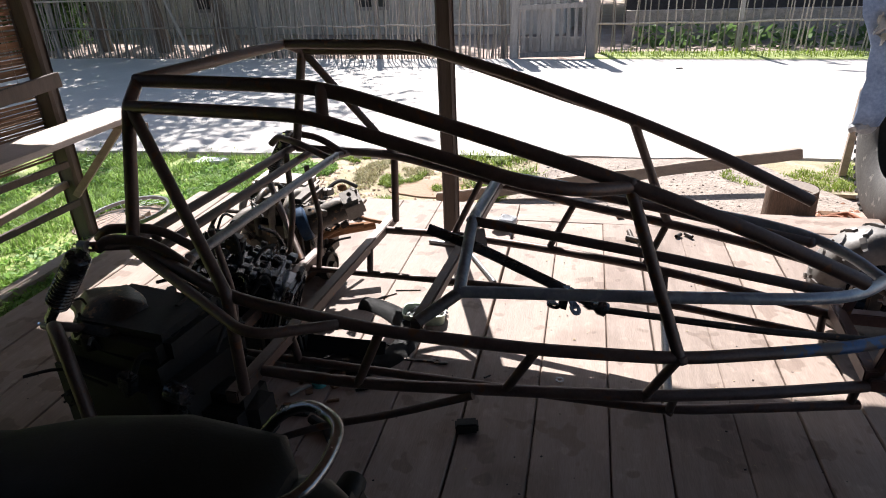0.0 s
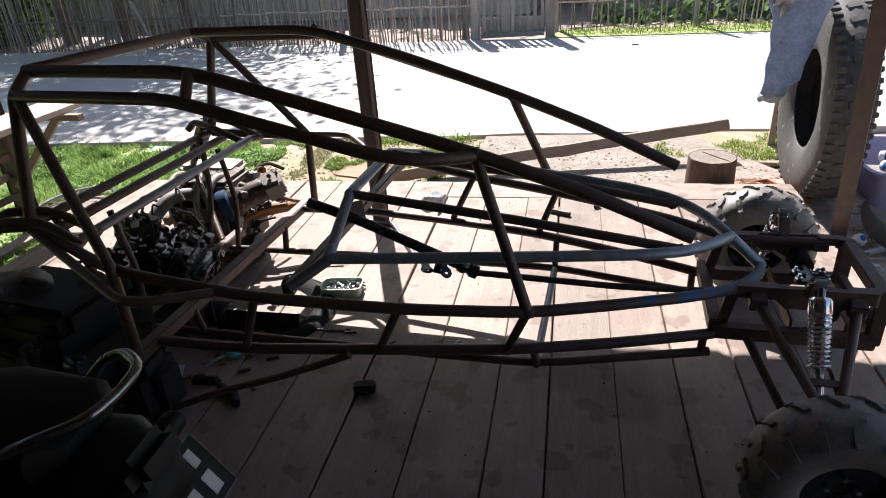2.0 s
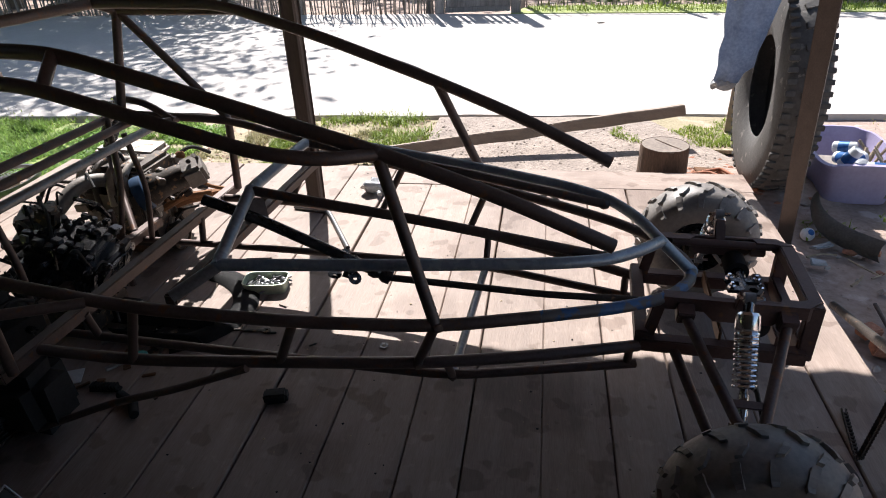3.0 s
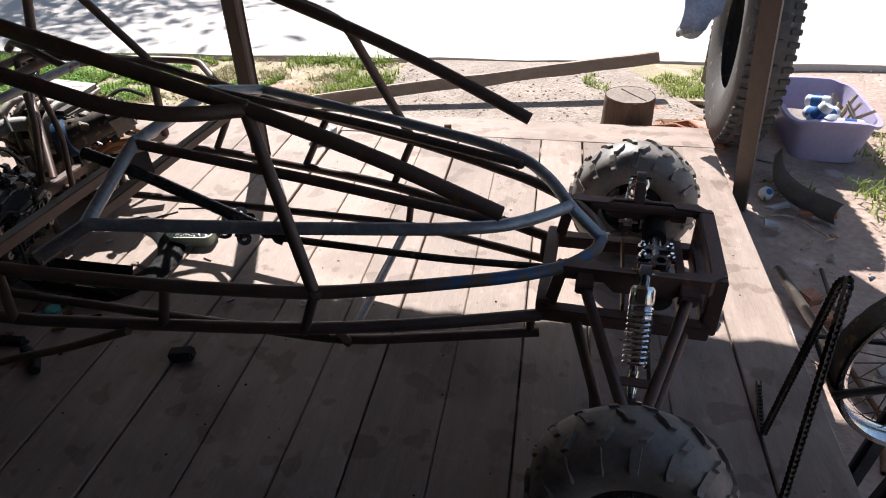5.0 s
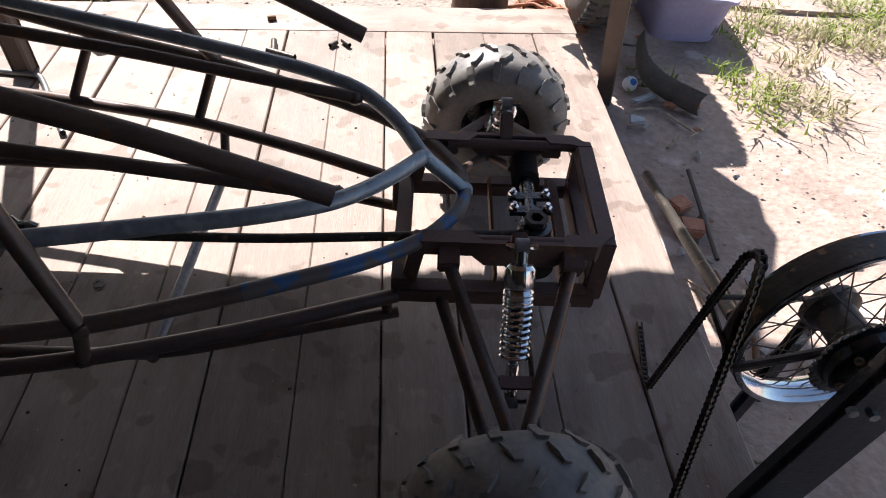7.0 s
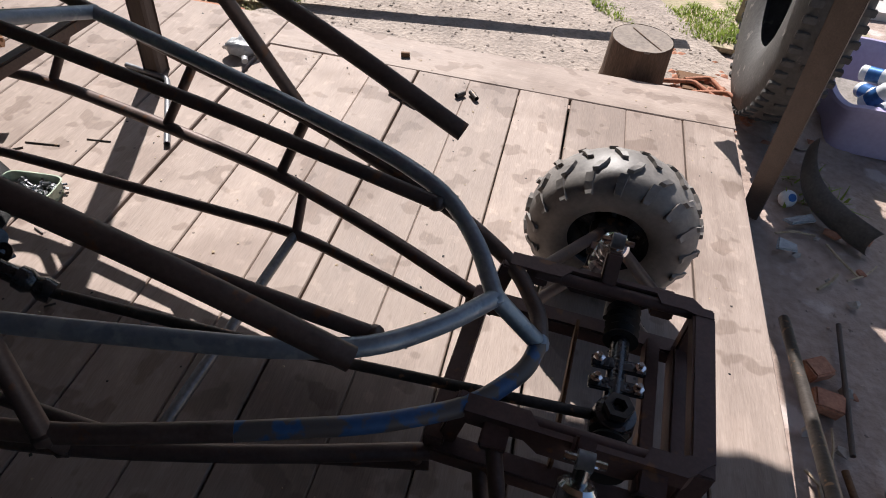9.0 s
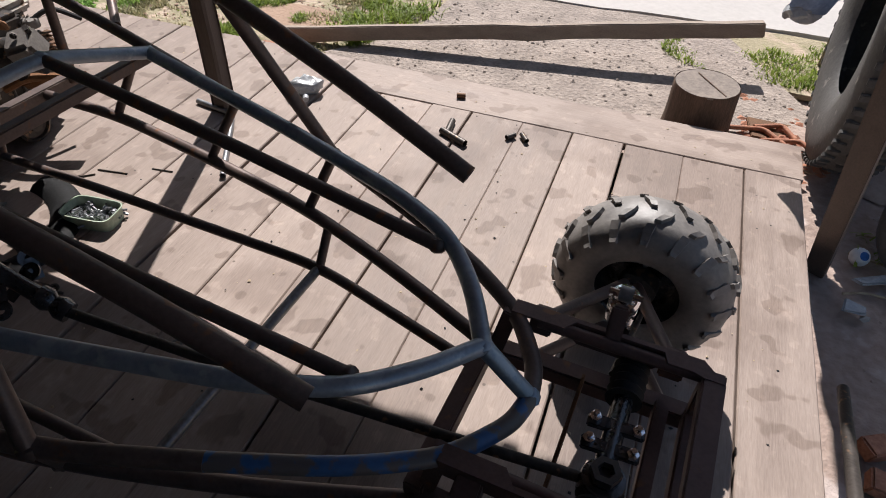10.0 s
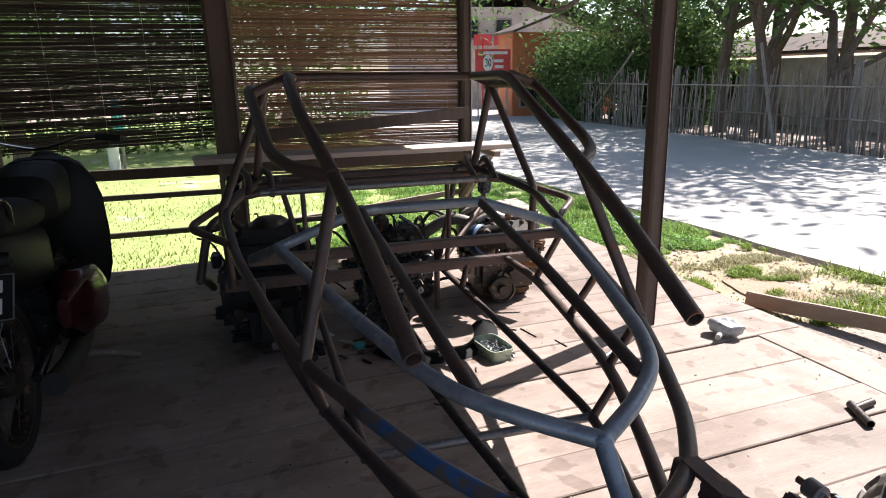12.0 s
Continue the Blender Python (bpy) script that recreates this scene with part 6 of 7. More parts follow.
# ---- lilac tub with cans, rubber scrap, ball ----
def tub():
    t = thing("plastic_tub", (3.00, 3.54, GROUND), "lilac plastic tub full of empty cans and bottles", "tub", rz=2)
    t.scale = (1, 1.17, 1)
    bm = bmesh.new()
    outer = [(0.20, 0.27, 0.0), (0.215, 0.285, 0.10), (0.24, 0.315, 0.24), (0.262, 0.337, 0.245), (0.262, 0.337, 0.262), (0.238, 0.313, 0.265), (0.21, 0.28, 0.11), (0.19, 0.255, 0.02)]
    rings = []
    for w, d, z in outer:
        ring = []
        for k in range(36):
            a = 6.2832 * k / 36
            c, s = math.cos(a), math.sin(a)
            ring.append(bm.verts.new((w * math.copysign(abs(c) ** 0.35, c), d * math.copysign(abs(s) ** 0.35, s), z + (0.02 * max(0, abs(s) - 0.9) * 10 if z > 0.2 else 0))))
        rings.append(ring)
    for a, b in zip(rings, rings[1:]):
        for k in range(36):
            bm.faces.new((a[k], a[(k + 1) % 36], b[(k + 1) % 36], b[k]))
    bm.faces.new(rings[0])
    bm.faces.new(rings[-1])
    part("tub_body", bm, M_PURPLE, t)
    part("handle_slot", boxed((0.10, 0.02, 0.025), pose(0, 0.322, 0.235), 0.008), M_BLACK, t)
    return t


tub()


def can(at, mat, label, tilt, turn, k=1.0):
    r, h = 0.033 * k, 0.122 * k
    b = thing("drink_can", at, label, "can", "cans in the tub")
    b.matrix_basis = pose(*at, tilt, 0, turn)
    part("body", turned([(0.004, 0.004), (r * 0.75, 0), (r, 0.008), (r, h - 0.012), (r * 0.8, h), (r * 0.75, h - 0.004), (0.004, h - 0.005)], 22), M_WHITE, b)
    part("printed_band", turned([(r * 0.9, h * 0.25), (r * 1.012, h * 0.26), (r * 1.012, h * 0.7), (r * 0.9, h * 0.71)], 22), mat, b)


for k, (x, y, z, tilt, turn) in enumerate(((3.00, 3.55, 0.05, 80, 60), (2.98, 3.38, 0.04, 75, 20), (3.02, 3.26, 0.05, 84, 130), (3.10, 3.20, 0.045, 88, 80), (2.96, 3.20, 0.05, 30, 60), (3.04, 3.44, 0.0, 86, 100), (2.98, 3.30, -0.06, 80, 30), (3.08, 3.36, -0.07, 85, 70))):
    can((x - 0.07, y + 0.07, z), M_CANBLUE, "empty white and blue drink can", tilt, turn, 1.15)
bm = turned([(0.004, 0), (0.042, 0.003), (0.045, 0.02), (0.045, 0.13), (0.03, 0.17), (0.014, 0.19), (0.014, 0.215), (0.004, 0.215)], 22)
solid("plastic_bottle", bm, M_CLEAR, "empty cloudy plastic bottle in the tub", "bottle", at=pose(3.05, 3.39, 0.02, 78, 0, -30))
for k in range(9):
    a = rnd.uniform(-0.7, 0.7)
    p = Vector((3.09 + rnd.uniform(-0.02, 0.07), 3.45 + rnd.uniform(-0.12, 0.14), -0.05))
    bm = rod([p, p + Vector((rnd.uniform(-0.05, 0.05), rnd.uniform(-0.05, 0.05), 0.09)), p + Vector((rnd.uniform(-0.09, 0.09), rnd.uniform(-0.09, 0.09), 0.17))], rnd.uniform(0.006, 0.011), 6, 0.03)
    solid("dry_stick", rough_up(bm, 0.006, 30, k), M_DRYLEAF, "dry brown stick in the tub", "stick", "sticks in the tub")
solid("tub_filling", rough_up(boxed((0.36, 0.50, 0.10), pose(3.02, 3.48, GROUND + 0.08), 0.02), 0.02, 14), M_STONE, "dark rubbish filling the tub", "rubbish")

bm, rings = bmesh.new(), []
for k in range(15):
    t = k / 14
    c = Vector((2.74, 3.02, -0.06)).lerp(Vector((2.95, 2.47, -0.10)), t) + Vector((-0.10 * math.sin(math.pi * t), -0.05 * math.sin(math.pi * t), 0))
    d = Vector((0.23, -0.5, 0)).normalized()
    s = Vector((d.y, -d.x, 0))
    rings.append([bm.verts.new(c + s * 0.07 * math.cos(a) * (0.6 + 0.5 * math.sin(math.pi * (0.15 + 0.7 * t))) + Vector((0, 0, 0.07 * math.sin(a) - 0.02))) for a in [math.radians(-75 + 140 * j / 8) for j in range(9)]])
for a, b in zip(rings, rings[1:]):
    for j in range(8):
        bm.faces.new((a[j], a[j + 1], b[j + 1], b[j]))
bmesh.ops.solidify(bm, geom=bm.faces, thickness=0.012)
solid("tyre_scrap", bm, M_DUSTY, "curved trough cut from an old tyre on the soil", "tyre scrap")
bm = bmesh.new()
bmesh.ops.create_uvsphere(bm, u_segments=20, v_segments=12, radius=0.038)
ball = solid("ball", bm, M_WHITE, "small dirty white ball on the soil", "ball", at=pose(2.612, 2.668, GROUND + 0.035))
part("ball_patch", turned([(0.002, 0.039), (0.018, 0.0345), (0.018, 0.033), (0.002, 0.037)], 14, pose(0, 0, 0, 40, 20, 0)), M_CANBLUE, ball)


# ---- swingarm with spoked wheel and chain at the deck edge ----
def swing_wheel():
    nrm = Vector((0.133, -0.990, 0.042)).normalized()
    c = Vector((2.60, 0.62, 0.465)) - nrm * 0.034
    t = thing("motorcycle_swingarm", (2.60, 0.60, GROUND), "black motorcycle swingarm with a spoked wheel and no tyre", "motorcycle part")
    loc = Matrix.Translation(-Vector((2.60, 0.60, GROUND)))
    m = loc @ axis_to(c, c + nrm)
    r = 0.249
    part("rim", turned([(r - 0.012, -0.036), (r, -0.038), (r - 0.003, -0.030), (r - 0.018, -0.016), (r - 0.022, 0), (r - 0.018, 0.016), (r - 0.003, 0.030), (r, 0.038), (r - 0.012, 0.036), (r - 0.030, 0.016), (r - 0.033, 0.0), (r - 0.030, -0.016)], 64, m, True), M_CHROME, t, "dull chrome spoked rim")
    part("rim_band", turned([(r - 0.001, -0.030), (r + 0.003, -0.030), (r + 0.003, 0.030), (r - 0.001, 0.030)], 64, m, True), M_GREASE, t, "brown rubber rim band")
    part("hub", turned([(0.01, -0.07), (0.065, -0.065), (0.065, -0.045), (0.045, -0.03), (0.045, 0.03), (0.065, 0.045), (0.065, 0.065), (0.01, 0.07)], 28, m), M_GREASE, t)
    for k in range(36):
        a = 6.2832 * k / 36
        s = 1 if k % 2 else -1
        off = 0.55 if (k // 2) % 2 else -0.55
        part("spoke", rod([m @ Vector((0.062 * math.cos(a + off), 0.062 * math.sin(a + off), 0.052 * s)), m @ Vector(((r - 0.030) * math.cos(a), (r - 0.030) * math.sin(a), 0))], 0.0018, 5), M_STEEL, t)
    bm, n = bmesh.new(), 40
    prof = []
    for k in range(n * 2):
        rr = 0.118 if k % 2 else 0.109
        prof.append((rr * math.cos(math.pi * k / n), rr * math.sin(math.pi * k / n)))
    lo = [bm.verts.new(m @ Vector((x, y, 0.085))) for x, y in prof]
    hi = [bm.verts.new(m @ Vector((x, y, 0.092))) for x, y in prof]
    li = [bm.verts.new(m @ Vector((x * 0.45, y * 0.45, 0.085))) for x, y in prof]
    h2 = [bm.verts.new(m @ Vector((x * 0.45, y * 0.45, 0.092))) for x, y in prof]
    q = len(prof)
    for k in range(q):
        j = (k + 1) % q
        bm.faces.new((lo[k], lo[j], hi[j], hi[k]))
        bm.faces.new((hi[k], hi[j], h2[j], h2[k]))
        bm.faces.new((lo[k], lo[j], li[j], li[k]))
        bm.faces.new((li[k], li[j], h2[j], h2[k]))
    part("sprocket", bm, M_BLACK, t, "black toothed sprocket")
    part("drum", turned([(0.01, 0.06), (0.092, 0.07), (0.098, 0.080), (0.090, 0.112), (0.06, 0.122), (0.01, 0.122)], 30, m), M_BLACK, t, "black sprocket carrier")
    for k in range(5):
        a = 6.2832 * k / 5
        part("bolt", turned([(0.002, 0), (0.010, 0), (0.010, 0.014), (0.002, 0.014)], 6, m @ pose(0.07 * math.cos(a), 0.07 * math.sin(a), 0.112)), M_GREASE, t)
    for a, b, w, h in (((2.485, 0.435, GROUND + 0.01), (2.625, 0.490, 0.62), 0.14, 0.05), ((2.585, 0.765, GROUND + 0.01), (2.61, 0.745, 0.47), 0.055, 0.035)):
        a, b = loc @ Vector(a), loc @ Vector(b)
        x = (b - a).normalized()
        y = (Vector((1, 0, 0)) - x * x.x).normalized()
        mm = Matrix((x, y, x.cross(y))).transposed().to_4x4()
        mm.translation = (a + b) / 2
        part("swing_arm_leg", box(bmesh.new(), ((b - a).length, w, h), mm, 0.014), M_BLACK, t, "black painted box-section leg")
    part("brace", rod([loc @ Vector((2.327, 0.735, 0.445)), loc @ Vector((2.355, 0.575, 0.395))], 0.007, 8), M_GREASE, t)
    part("brace", rod([loc @ Vector((2.355, 0.575, 0.395)), loc @ Vector((2.56, 0.575, 0.49))], 0.011, 8), M_GREASE, t)
    part("brace", rod([loc @ Vector((2.327, 0.735, 0.445)), loc @ Vector((2.60, 0.735, 0.46))], 0.007, 8), M_GREASE, t)
    part("axle", rod([m @ Vector((0, 0, -0.125)), m @ Vector((0, 0, 0.15))], 0.010, 10), M_SILVER, t)
    part("foot_bar", rod([loc @ Vector((2.63, 0.49, 0.46)), loc @ Vector((2.95, 0.50, 0.46))], 0.014, 10), M_SILVER, t, "grey tube end")
    for p in ((2.530, 0.448, 0.46), (2.585, 0.455, 0.44)):
        part("bolt", turned([(0.002, 0), (0.011, 0), (0.011, 0.014), (0.002, 0.014)], 6, loc @ axis_to(p, Vector(p) + Vector((0.0, -1.0, 0.1)))), M_SILVER, t)


swing_wheel()


def chain():
    pts = rounded([(2.325, 0.985, 0.012), (2.305, 0.76, 0.012), (2.290, 0.625, 0.700), (2.292, 0.585, 0.735), (2.280, 0.545, 0.690), (2.265, 0.365, 0.012), (2.285, 0.16, 0.012)], 0.03, 4)
    ch = thing("drive_chain", (2.305, 0.76, 0.0), "rusty black drive chain lying bent at the deck edge", "chain")
    length = [0.0]
    for a, b in zip(pts, pts[1:]):
        length.append(length[-1] + (b - a).length)
    bm = bmesh.new()
    for sx in (-0.0065, 0.0065):
        lathe(bm, [(0.002, -0.0015), (0.0085, -0.0015), (0.0085, 0.0015), (0.002, 0.0015)], 8, pose(-0.008, 0, sx))
        lathe(bm, [(0.002, -0.0015), (0.0085, -0.0015), (0.0085, 0.0015), (0.002, 0.0015)], 8, pose(0.008, 0, sx))
        box(bm, (0.016, 0.012, 0.003), pose(0, 0, sx))
    lathe(bm, [(0.001, -0.007), (0.0055, -0.007), (0.0055, 0.007), (0.001, 0.007)], 8, pose(0.008, 0, 0))
    link = mesh_of(bm, M_GREASE, False, "link")
    s, i = 0.0, 0
    while s < length[-1] - 0.02:
        while length[i + 1] < s:
            i += 1
        f = (s - length[i]) / max(1e-6, length[i + 1] - length[i])
        p = pts[i].lerp(pts[i + 1], f)
        x = (pts[i + 1] - pts[i]).normalized()
        side = Vector((0.9, 0.35, 0.1))
        side = (side - x * side.dot(x)).normalized()
        m = Matrix((x, side.cross(x), side)).transposed().to_4x4()
        m.translation = p - Vector((2.305, 0.76, 0.0))
        o = part("link", link, M_GREASE, ch)
        o.matrix_basis = m
        s += 0.0165


chain()
for pts, r, label, mat in (([(2.565, 1.94, GROUND + 0.03), (2.52, 1.45, 0.04), (2.473, 0.952, 0.237), (2.455, 0.80, 0.30)], 0.019, "dark iron pipe leaning from the soil to the wheel", M_GREASE), ([(2.76, 2.0, GROUND + 0.02), (2.74, 1.45, GROUND + 0.03)], 0.009, "thin brown stick lying on the soil", M_POST),
                           ([(2.72, 1.40, GROUND + 0.015), (2.78, 1.10, GROUND + 0.02), (2.72, 0.86, GROUND + 0.015)], 0.011, "bent rusty rod beside the wheel", M_RUST)):
    solid("pipe", rod(pts, r, 10, 0.06, hollow=True), mat, label, "pipe", "pipes on the soil")


# ---- small things on the deck ----
def tin_of_bolts():
    t = thing("tin_box", (-0.043, 1.355, 0.0), "open green tin full of bolts and screws on the deck", "tin", rz=12)
    t.scale = (1.25, 1.2, 1.15)
    bm = bmesh.new()
    rings = []
    for w, d, z in ((0.078, 0.048, 0.0), (0.082, 0.052, 0.045), (0.084, 0.054, 0.048), (0.080, 0.050, 0.048), (0.075, 0.046, 0.006)):
        ring = []
        for k in range(28):
            a = 6.2832 * k / 28
            c, s = math.cos(a), math.sin(a)
            ring.append(bm.verts.new((w * math.copysign(abs(c) ** 0.4, c), d * math.copysign(abs(s) ** 0.4, s), z)))
        rings.append(ring)
    for a, b in zip(rings, rings[1:]):
        for k in range(28):
            bm.faces.new((a[k], a[(k + 1) % 28], b[(k + 1) % 28], b[k]))
    bm.faces.new(rings[0])
    bm.faces.new(rings[-1])
    part("tin_body", bm, M_TIN, t)
    bm = bmesh.new()
    lathe(bm, [(0.001, 0), (0.006, 0), (0.006, 0.004), (0.0028, 0.004), (0.0028, 0.026), (0.001, 0.026)], 6)
    screw = mesh_of(bm, M_SILVER, False, "screw")
    for k in range(60):
        o = part("screw", screw, M_SILVER, t)
        o.matrix_basis = pose(rnd.uniform(-0.06, 0.06), rnd.uniform(-0.034, 0.034), rnd.uniform(0.012, 0.036), rnd.uniform(60, 120), 0, rnd.uniform(0, 360)) @ Matrix.Scale(rnd.uniform(0.8, 1.5), 4)


tin_of_bolts()


def pipe_bit(name, pts, r, label, mat=None, group=""):
    return solid(name, rod(pts, r, 14, 0.03, hollow=True), mat or M_RUST, label, "pipe fitting", group)


tee = pipe_bit("pipe_tee", [(0.835, 2.505, 0.016), (0.975, 2.450, 0.016)], 0.016, "dark rusty pipe T-piece on the deck", M_GREASE)
part("branch", rod([(0.868, 2.492, 0.016), (0.845, 2.600, 0.016)], 0.015, 14, hollow=True), M_GREASE, tee)
pipe_bit("pipe_stub", [(1.168, 2.645, 0.014), (1.208, 2.600, 0.014)], 0.0115, "short rusty pipe stub on the deck", M_GREASE, group="pipe stubs")
pipe_bit("pipe_stub", [(1.118, 2.585, 0.014), (1.143, 2.625, 0.014)], 0.012, "short rusty pipe stub on the deck", M_GREASE, group="pipe stubs")
pipe_bit("pipe_stub", [(0.76, 2.83, 0.012), (0.80, 2.845, 0.012)], 0.013, "short rusty pipe stub on the deck", group="pipe stubs")
solid("washer", turned([(0.010, 0), (0.018, 0), (0.018, 0.003), (0.010, 0.003)], 24, pose(0.648, 1.038, 0.002), True), M_SILVER, "pale metal washer on the deck", "washer")
solid("rubber_block", rough_up(boxed((0.085, 0.05, 0.042), pose(0.362, 0.650, 0.021, 0, 0, 20), 0.008), 0.004, 20), M_RUBBER, "small black rubber block on the deck", "block")
pipe_bit("bent_tube", [(-0.30, 2.20, 0.013), (-0.08, 2.18, 0.013), (-0.02, 2.10, 0.013), (0.20, 1.78, 0.013)], 0.0125, "pale bent tube lying on the deck", M_SILVER)
bm = rough_up(lump((0.17, 0.11, 0.085), 4, 0.2, pose(0.09, 2.52, 0.042, 0, 0, 40), 3), 0.010, 40)
bag = solid("plastic_bottle", bm, M_CLEAR, "crushed clear plastic bottle on the deck", "bottle")
part("bottle_neck", turned([(0.004, 0), (0.014, 0), (0.014, 0.028), (0.004, 0.028)], 14, axis_to((0.14, 2.45, 0.03), (0.19, 2.38, 0.02))), M_CLEAR, bag)


def spanner(x, y, turn, k=1.0):
    bm = boxed((0.16 * k, 0.014, 0.006), None, 0.002)
    lathe(bm, [(0.007 * k, -0.004), (0.014 * k, -0.004), (0.014 * k, 0.004), (0.007 * k, 0.004)], 14, pose(0.085 * k, 0, 0), True)
    box(bm, (0.03 * k, 0.028 * k, 0.007), pose(-0.085 * k, 0, 0, 0, 0, 15), 0.002)
    solid("spanner", bm, M_GREASE, "greasy combination spanner on the deck", "spanner", "spanners", at=pose(x, y, 0.005, 0, 0, turn))


spanner(0.02, 1.02, 8, 1.2)
spanner(-0.12, 1.10, -18, 0.9)
bm = bmesh.new()
bar(bm, (0.13, 1.02, 0.005), (0.17, 1.03, 0.005), 0.01, 0.009)
solid("metal_pin", bm, M_GREASE, "short dark metal pin on the deck", "pin")
for x, y, a, d in ((-0.22, 1.60, 10, 0.13), (-0.30, 1.52, 40, 0.10), (-0.05, 1.70, 8, 0.09), (0.36, 0.98, 30, 0.03), (1.95, 2.25, 80, 0.05), (0.10, 1.22, -30, 0.04)):
    bm = rod([(-d / 2, 0, 0.004), (d / 2, 0.01, 0.004)], 0.0035, 6)
    solid("nail", bm, M_GREASE, "loose dark nail on the deck", "nail", "nails on the deck", at=pose(x, y, 0, 0, 0, a))
# dark mudguard lying under the frame
bm, rings = bmesh.new(), []
for k in range(17):
    a = math.radians(-60 + 150 * k / 16)
    c = Vector((-0.40 + 0.34 * math.cos(a), 1.12 + 0.30 * math.sin(a), 0.0))
    o = Vector((math.cos(a), math.sin(a), 0))
    rings.append([bm.verts.new(c + o * r + Vector((0, 0, z))) for r, z in ((-0.06, 0.005), (-0.04, 0.022), (0.0, 0.03), (0.04, 0.022), (0.06, 0.005))])
for a, b in zip(rings, rings[1:]):
    for j in range(4):
        bm.faces.new((a[j], a[j + 1], b[j + 1], b[j]))
bmesh.ops.solidify(bm, geom=bm.faces, thickness=0.006)
solid("mudguard", bm, M_RUBBER, "black curved mudguard lying under the frame", "mudguard")
bm = bmesh.new()
for y, z, r in ((0.0, 0.0, 0), (0.06, 0.03, 60), (-0.06, 0.03, -60)):
    box(bm, (0.40, 0.09, 0.005), pose(0, y, z + 0.004, r, 0, 0), 0.001)
solid("steel_channel", bm, M_RUBBER, "dark steel channel lying under the frame", "channel", at=pose(-0.30, 0.93, 0.0, 0, 0, 4))
solid("paper", rough_up(boxed((0.13, 0.09, 0.004), pose(-0.517, 0.59, 0.004, 0, 0, 30), 0.001), 0.002, 20), M_WHITE, "scrap of white paper on the deck", "paper")
brush = solid("brush_head", boxed((0.12, 0.03, 0.012), pose(0.05, 0, 0.006), 0.003), M_RUBBER, "small black brush head on the deck", "brush", at=pose(-0.36, 0.56, 0, 0, 0, 10))
for k in range(9):
    part("bristle", boxed((0.006, 0.03, 0.02), pose(0.012 * k, 0, 0.02), 0.001), M_RUBBER, brush)
bm = rough_up(rod([(0, 0, 0.02), (0.09, 0.02, 0.022), (0.15, 0.0, 0.02)], 0.018, 10, 0.04), 0.005, 20)
solid("rubber_sleeve", bm, M_RUBBER, "black rubber sleeve lying on the deck", "sleeve", at=pose(-0.22, 0.54, 0, 0, 0, -35))
solid("bottle_cap", turned([(0.004, 0), (0.03, 0), (0.032, 0.02), (0.026, 0.024), (0.004, 0.024)], 20, pose(-0.30, 0.76, 0)), M_TEAL, "small pale blue plastic cap on the deck", "cap")


def rag_heap():
    for k in range(26):
        x, y = rnd.gauss(-0.34, 0.13), rnd.gauss(0.86, 0.13)
        bm = rough_up(boxed((rnd.uniform(0.03, 0.10), rnd.uniform(0.01, 0.03), 0.008), None, 0.002), 0.006, 30, k)
        solid("scrap_metal", bm, rnd.choice((M_GREASE, M_ALU, M_RUST, M_BLACK)), "small greasy scrap of metal on the deck", "scrap", "scrap under the frame", at=pose(x, y, 0.008, rnd.uniform(-8, 8), rnd.uniform(-8, 8), rnd.uniform(0, 180)))


rag_heap()
# old bicycle wheel leaning behind the engines
wheel_ring = thing("bicycle_rim", (-2.78, 2.42, GROUND), "old bicycle rim lying in the grass", "rim")
mm = pose(0, 0, 0.085, 3, -4, 0) @ Matrix.Scale(1.06, 4)
part("rim", turned([(0.27, -0.012), (0.285, -0.014), (0.285, 0.014), (0.27, 0.012)], 44, mm, True), M_SILVER, wheel_ring)
for k in range(20):
    a = 6.2832 * k / 20
    part("spoke", rod([mm @ Vector((0.02 * math.cos(a + 0.8), 0.02 * math.sin(a + 0.8), 0.02)), mm @ Vector((0.272 * math.cos(a), 0.272 * math.sin(a), 0))], 0.0018, 5), M_SILVER, wheel_ring)
part("hub", turned([(0.003, -0.03), (0.02, -0.03), (0.02, 0.03), (0.003, 0.03)], 12, mm), M_GREASE, wheel_ring)
bm = rough_up(boxed((0.30, 0.16, 0.03), pose(-3.05, 3.82, GROUND + 0.05), 0.01), 0.03, 14)
solid("white_bag", bm, M_WHITE, "crumpled white bag in the grass", "bag")
# coil of hose on a nail near the eave
bm = bmesh.new()
for k in range(5):
    r = 0.20 + 0.012 * k
    sweep(bm, [(r * math.cos(a), 0.012 * k - 0.03, r * 0.8 * math.sin(a) + 0.006 * k) for a in (6.2832 * j / 32 for j in range(32))], 0.007, 8, closed=True)
coil = solid("hose_coil", bm, M_GREASE, "coil of grey-green hose hung from the roof sheet", "hose", at=pose(-1.86, 2.42, 1.86, 0, 0, 70))
part("hook", rod([(0, 0, 0.14), (0, 0, 0.235)], 0.005, 6), M_STEEL, coil)
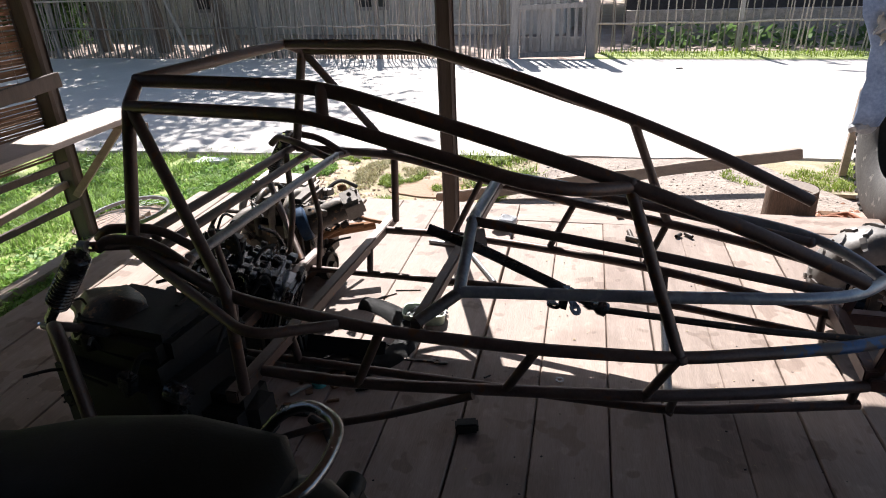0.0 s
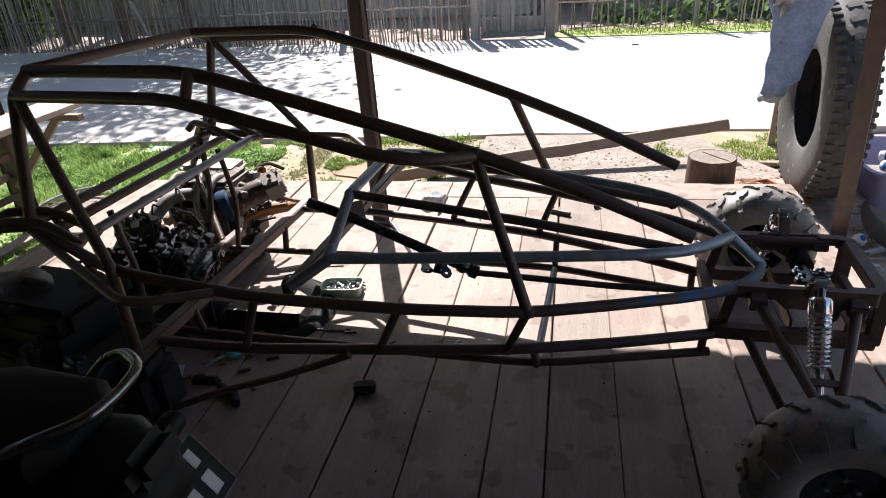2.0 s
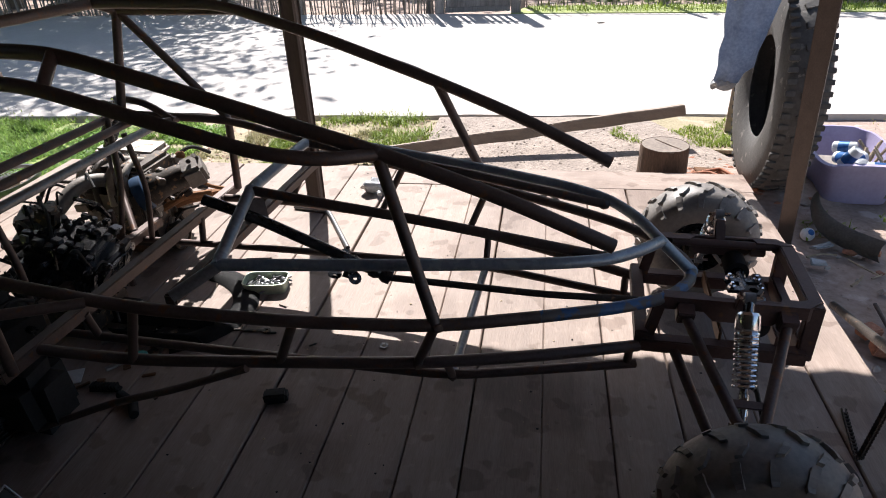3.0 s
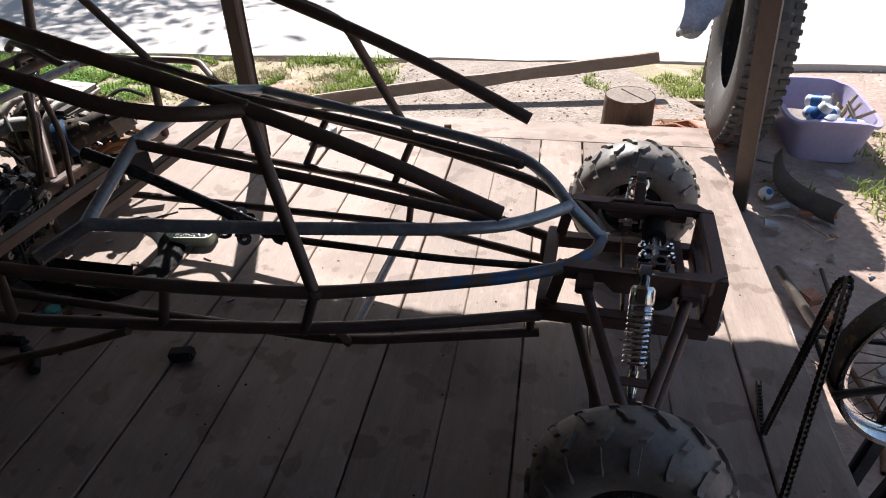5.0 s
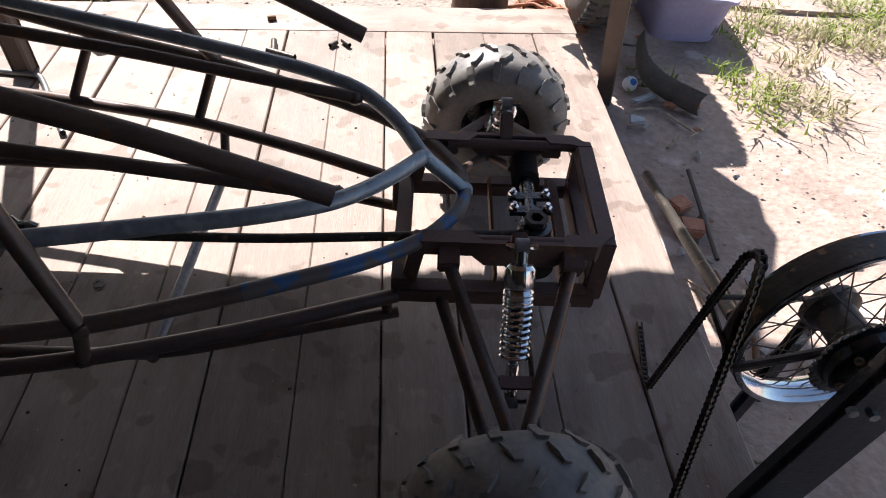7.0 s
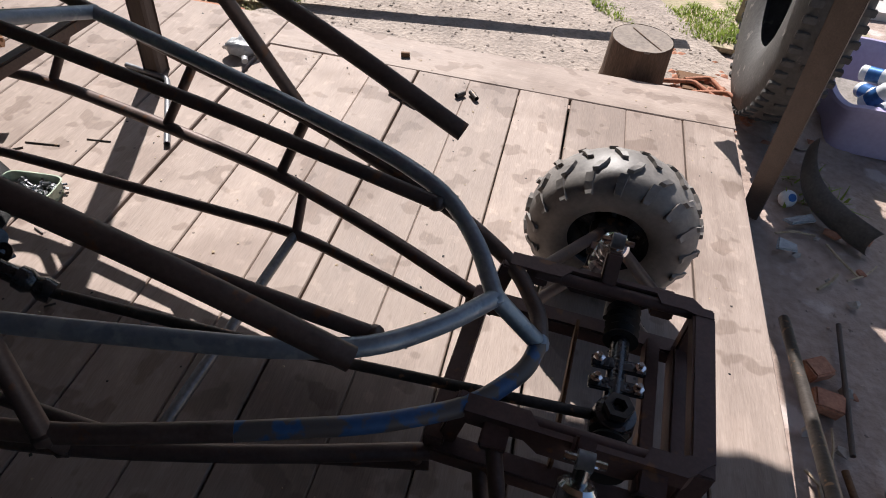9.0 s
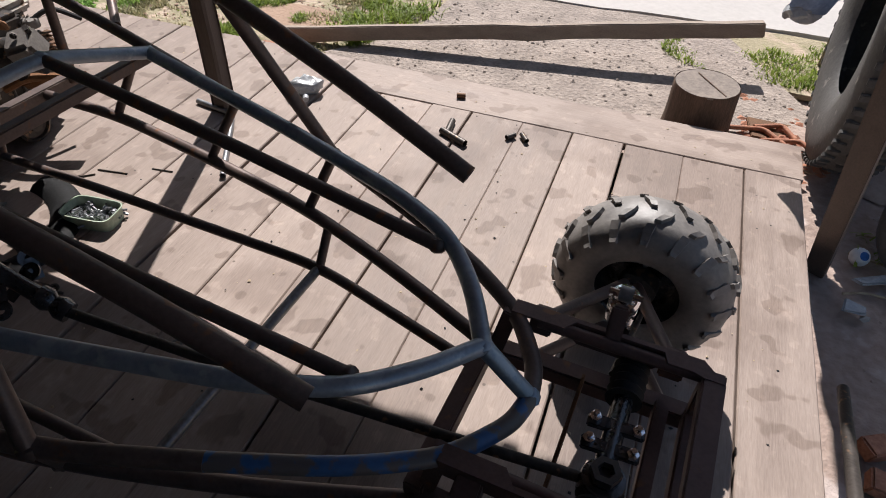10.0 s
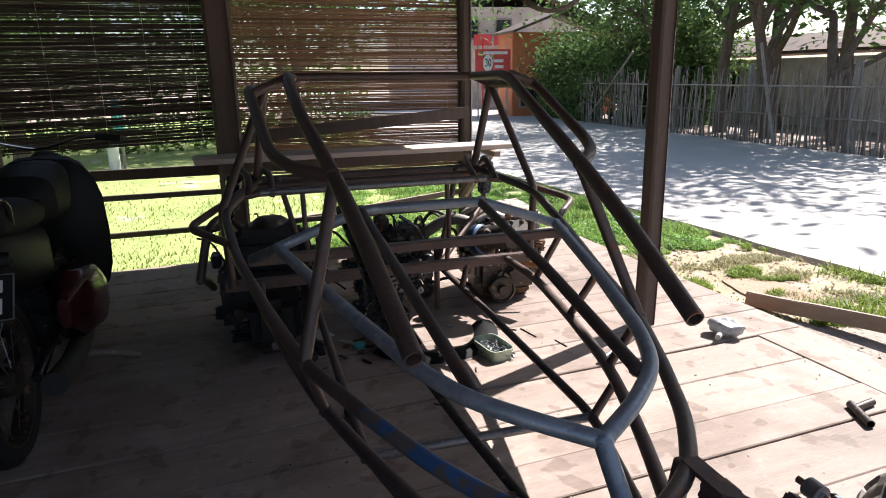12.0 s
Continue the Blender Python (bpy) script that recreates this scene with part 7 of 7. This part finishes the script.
# rubbish and stones on the soil
for k in range(58):
    x, y = (rnd.uniform(2.62, 2.95), rnd.uniform(0.4, 2.9)) if k < 36 else (rnd.uniform(2.05, 2.40), rnd.uniform(3.15, 3.7))
    s = rnd.uniform(0.015, 0.055)
    if rnd.random() < 0.55:
        solid("stone", lump((s * 1.3, s, s * 0.7), k * 1.3, 0.3, None, 1), rnd.choice((M_STONE, M_STONE, M_BRICK)), "small stone on the soil", "stone", "stones on the soil", at=pose(x, y, GROUND + s * 0.25, 0, 0, rnd.uniform(0, 360)))
    else:
        d = rnd.uniform(0.04, 0.16)
        solid("twig", rod([(-d, 0, 0.006), (0, rnd.uniform(-0.02, 0.02), 0.012), (d, 0, 0.006)], rnd.uniform(0.003, 0.007), 5), M_DRYLEAF, "dry twig on the soil", "twig", "twigs on the soil", at=pose(x, y, GROUND, 0, 0, rnd.uniform(0, 360)))
for k, (x, y, sx, sy) in enumerate(((2.60, 2.36, 0.08, 0.06), (2.66, 2.55, 0.13, 0.05), (2.95, 1.95, 0.035, 0.02))):
    bm = rough_up(boxed((sx, sy, 0.014), None, 0.005), 0.018, 22, k * 4)
    solid("plastic_scrap", bm, M_CLEAR, "crumpled pale plastic scrap on the soil", "plastic scrap", "plastic scraps", at=pose(x, y, GROUND + 0.025, 0, 0, 30 * k))
for k in range(26):
    x, y = rnd.uniform(3.1, 5.5), rnd.uniform(0.6, 4.6)
    bm = rough_up(boxed((rnd.uniform(0.04, 0.09), rnd.uniform(0.02, 0.04), 0.003), None, 0.001), 0.010, 24, k)
    solid("dry_leaf", bm, M_DRYLEAF, "dry brown leaf on the ground", "leaf", "dry leaves", at=pose(x, y, GROUND + 0.016, rnd.uniform(-10, 10), rnd.uniform(-10, 10), rnd.uniform(0, 360)))
for k, (x, y, w) in enumerate(((2.12, 3.42, 0.16), (2.22, 3.50, 0.10), (2.30, 3.38, 0.14))):
    pipe_bit("rusty_pipe", [(x - w, y - 0.02, GROUND + 0.055), (x + w * 0.3, y + 0.05, GROUND + 0.06), (x + w, y - 0.06, GROUND + 0.055)], 0.012, "bent rusty pipe beside the stump", M_BRICK, "pipes beside the stump")
bm = boxed((0.30, 0.18, 0.02), pose(2.24, 3.52, GROUND + 0.03, 4, 6, 15), 0.004)
solid("rusty_plate", rough_up(bm, 0.006, 12), M_RUST, "rusty metal plate on the ground", "plate")
for k, (x, y) in enumerate(((2.68, 1.62), (2.66, 1.75))):
    solid("brick", rough_up(boxed((0.10, 0.07, 0.05), None, 0.006), 0.006, 30, k), M_BRICK, "broken red brick on the soil", "brick", "broken bricks", at=pose(x, y, GROUND + 0.03, 5, 8, 40 * k))
bm = rough_up(boxed((0.10, 0.05, 0.012), None, 0.004), 0.004, 20)
solid("road_debris", bm, M_GREASE, "small dark scrap lying on the road", "scrap", at=pose(1.263, 9.23, ROAD + 0.008, 0, 0, 20))


def pebbles(name, n, spots, size, mat, label, seed):
    """Many little angular chips, each a squashed octahedron."""
    r = random.Random(seed)
    verts, faces = [], []
    for _ in range(n):
        x, y, z = spots(r)
        s = size * r.uniform(0.4, 1.0) ** 2 * 1.6
        a, h = r.uniform(0, 6.283), s * r.uniform(0.3, 0.7)
        i = len(verts)
        for k in range(4):
            q = s * r.uniform(0.6, 1.2)
            verts.append((x + q * math.cos(a + 1.5708 * k), y + q * math.sin(a + 1.5708 * k), z + h * r.uniform(0.1, 0.5)))
        verts += [(x, y, z + h), (x, y, z - 0.3 * h)]
        faces += [(i + k, i + (k + 1) % 4, i + 4) for k in range(4)] + [(i + (k + 1) % 4, i + k, i + 5) for k in range(4)]
    return stuff_mesh(name, verts, faces, mat, label, "pebbles")


def soil_right(r):
    return 2.64 + abs(r.gauss(0, 1.1)), r.uniform(0.2, 4.2), GROUND + 0.004


def soil_apron(r):
    return r.uniform(-0.05, 2.3), r.uniform(3.16, 4.4), GROUND + 0.036


def soil_verge(r):
    x = r.uniform(-1.9, 0.0)
    return x, r.uniform(3.0, road_near(x) - 0.05), GROUND + 0.024


def deck_spots(r):
    x, y, _ = on_deck(r.uniform(-1.6, 2.5), r.uniform(0.0, 2.85))
    return x, y, 0.0005


def by_stump(r):
    return r.gauss(2.25, 0.16), r.gauss(3.40, 0.16), GROUND + 0.03


pebbles("pebbles", 700, soil_right, 0.008, M_SOIL, "small stones and clods on the soil", 5)
pebbles("gravel", 700, soil_apron, 0.010, M_STONEPATH, "loose rubble on the concrete apron", 6)
pebbles("clods", 900, soil_verge, 0.012, M_CLAY, "small clods of clay in the grass", 7)
pebbles("rubble", 260, by_stump, 0.022, M_BRICK, "red rubble beside the stump", 8)
pebbles("grit", 420, deck_spots, 0.0042, M_DRYLEAF, "grit and wood crumbs on the deck", 9)
pebbles("dark_grit", 220, deck_spots, 0.0045, M_RUBBER, "dark crumbs on the deck", 10)

lay_planks()
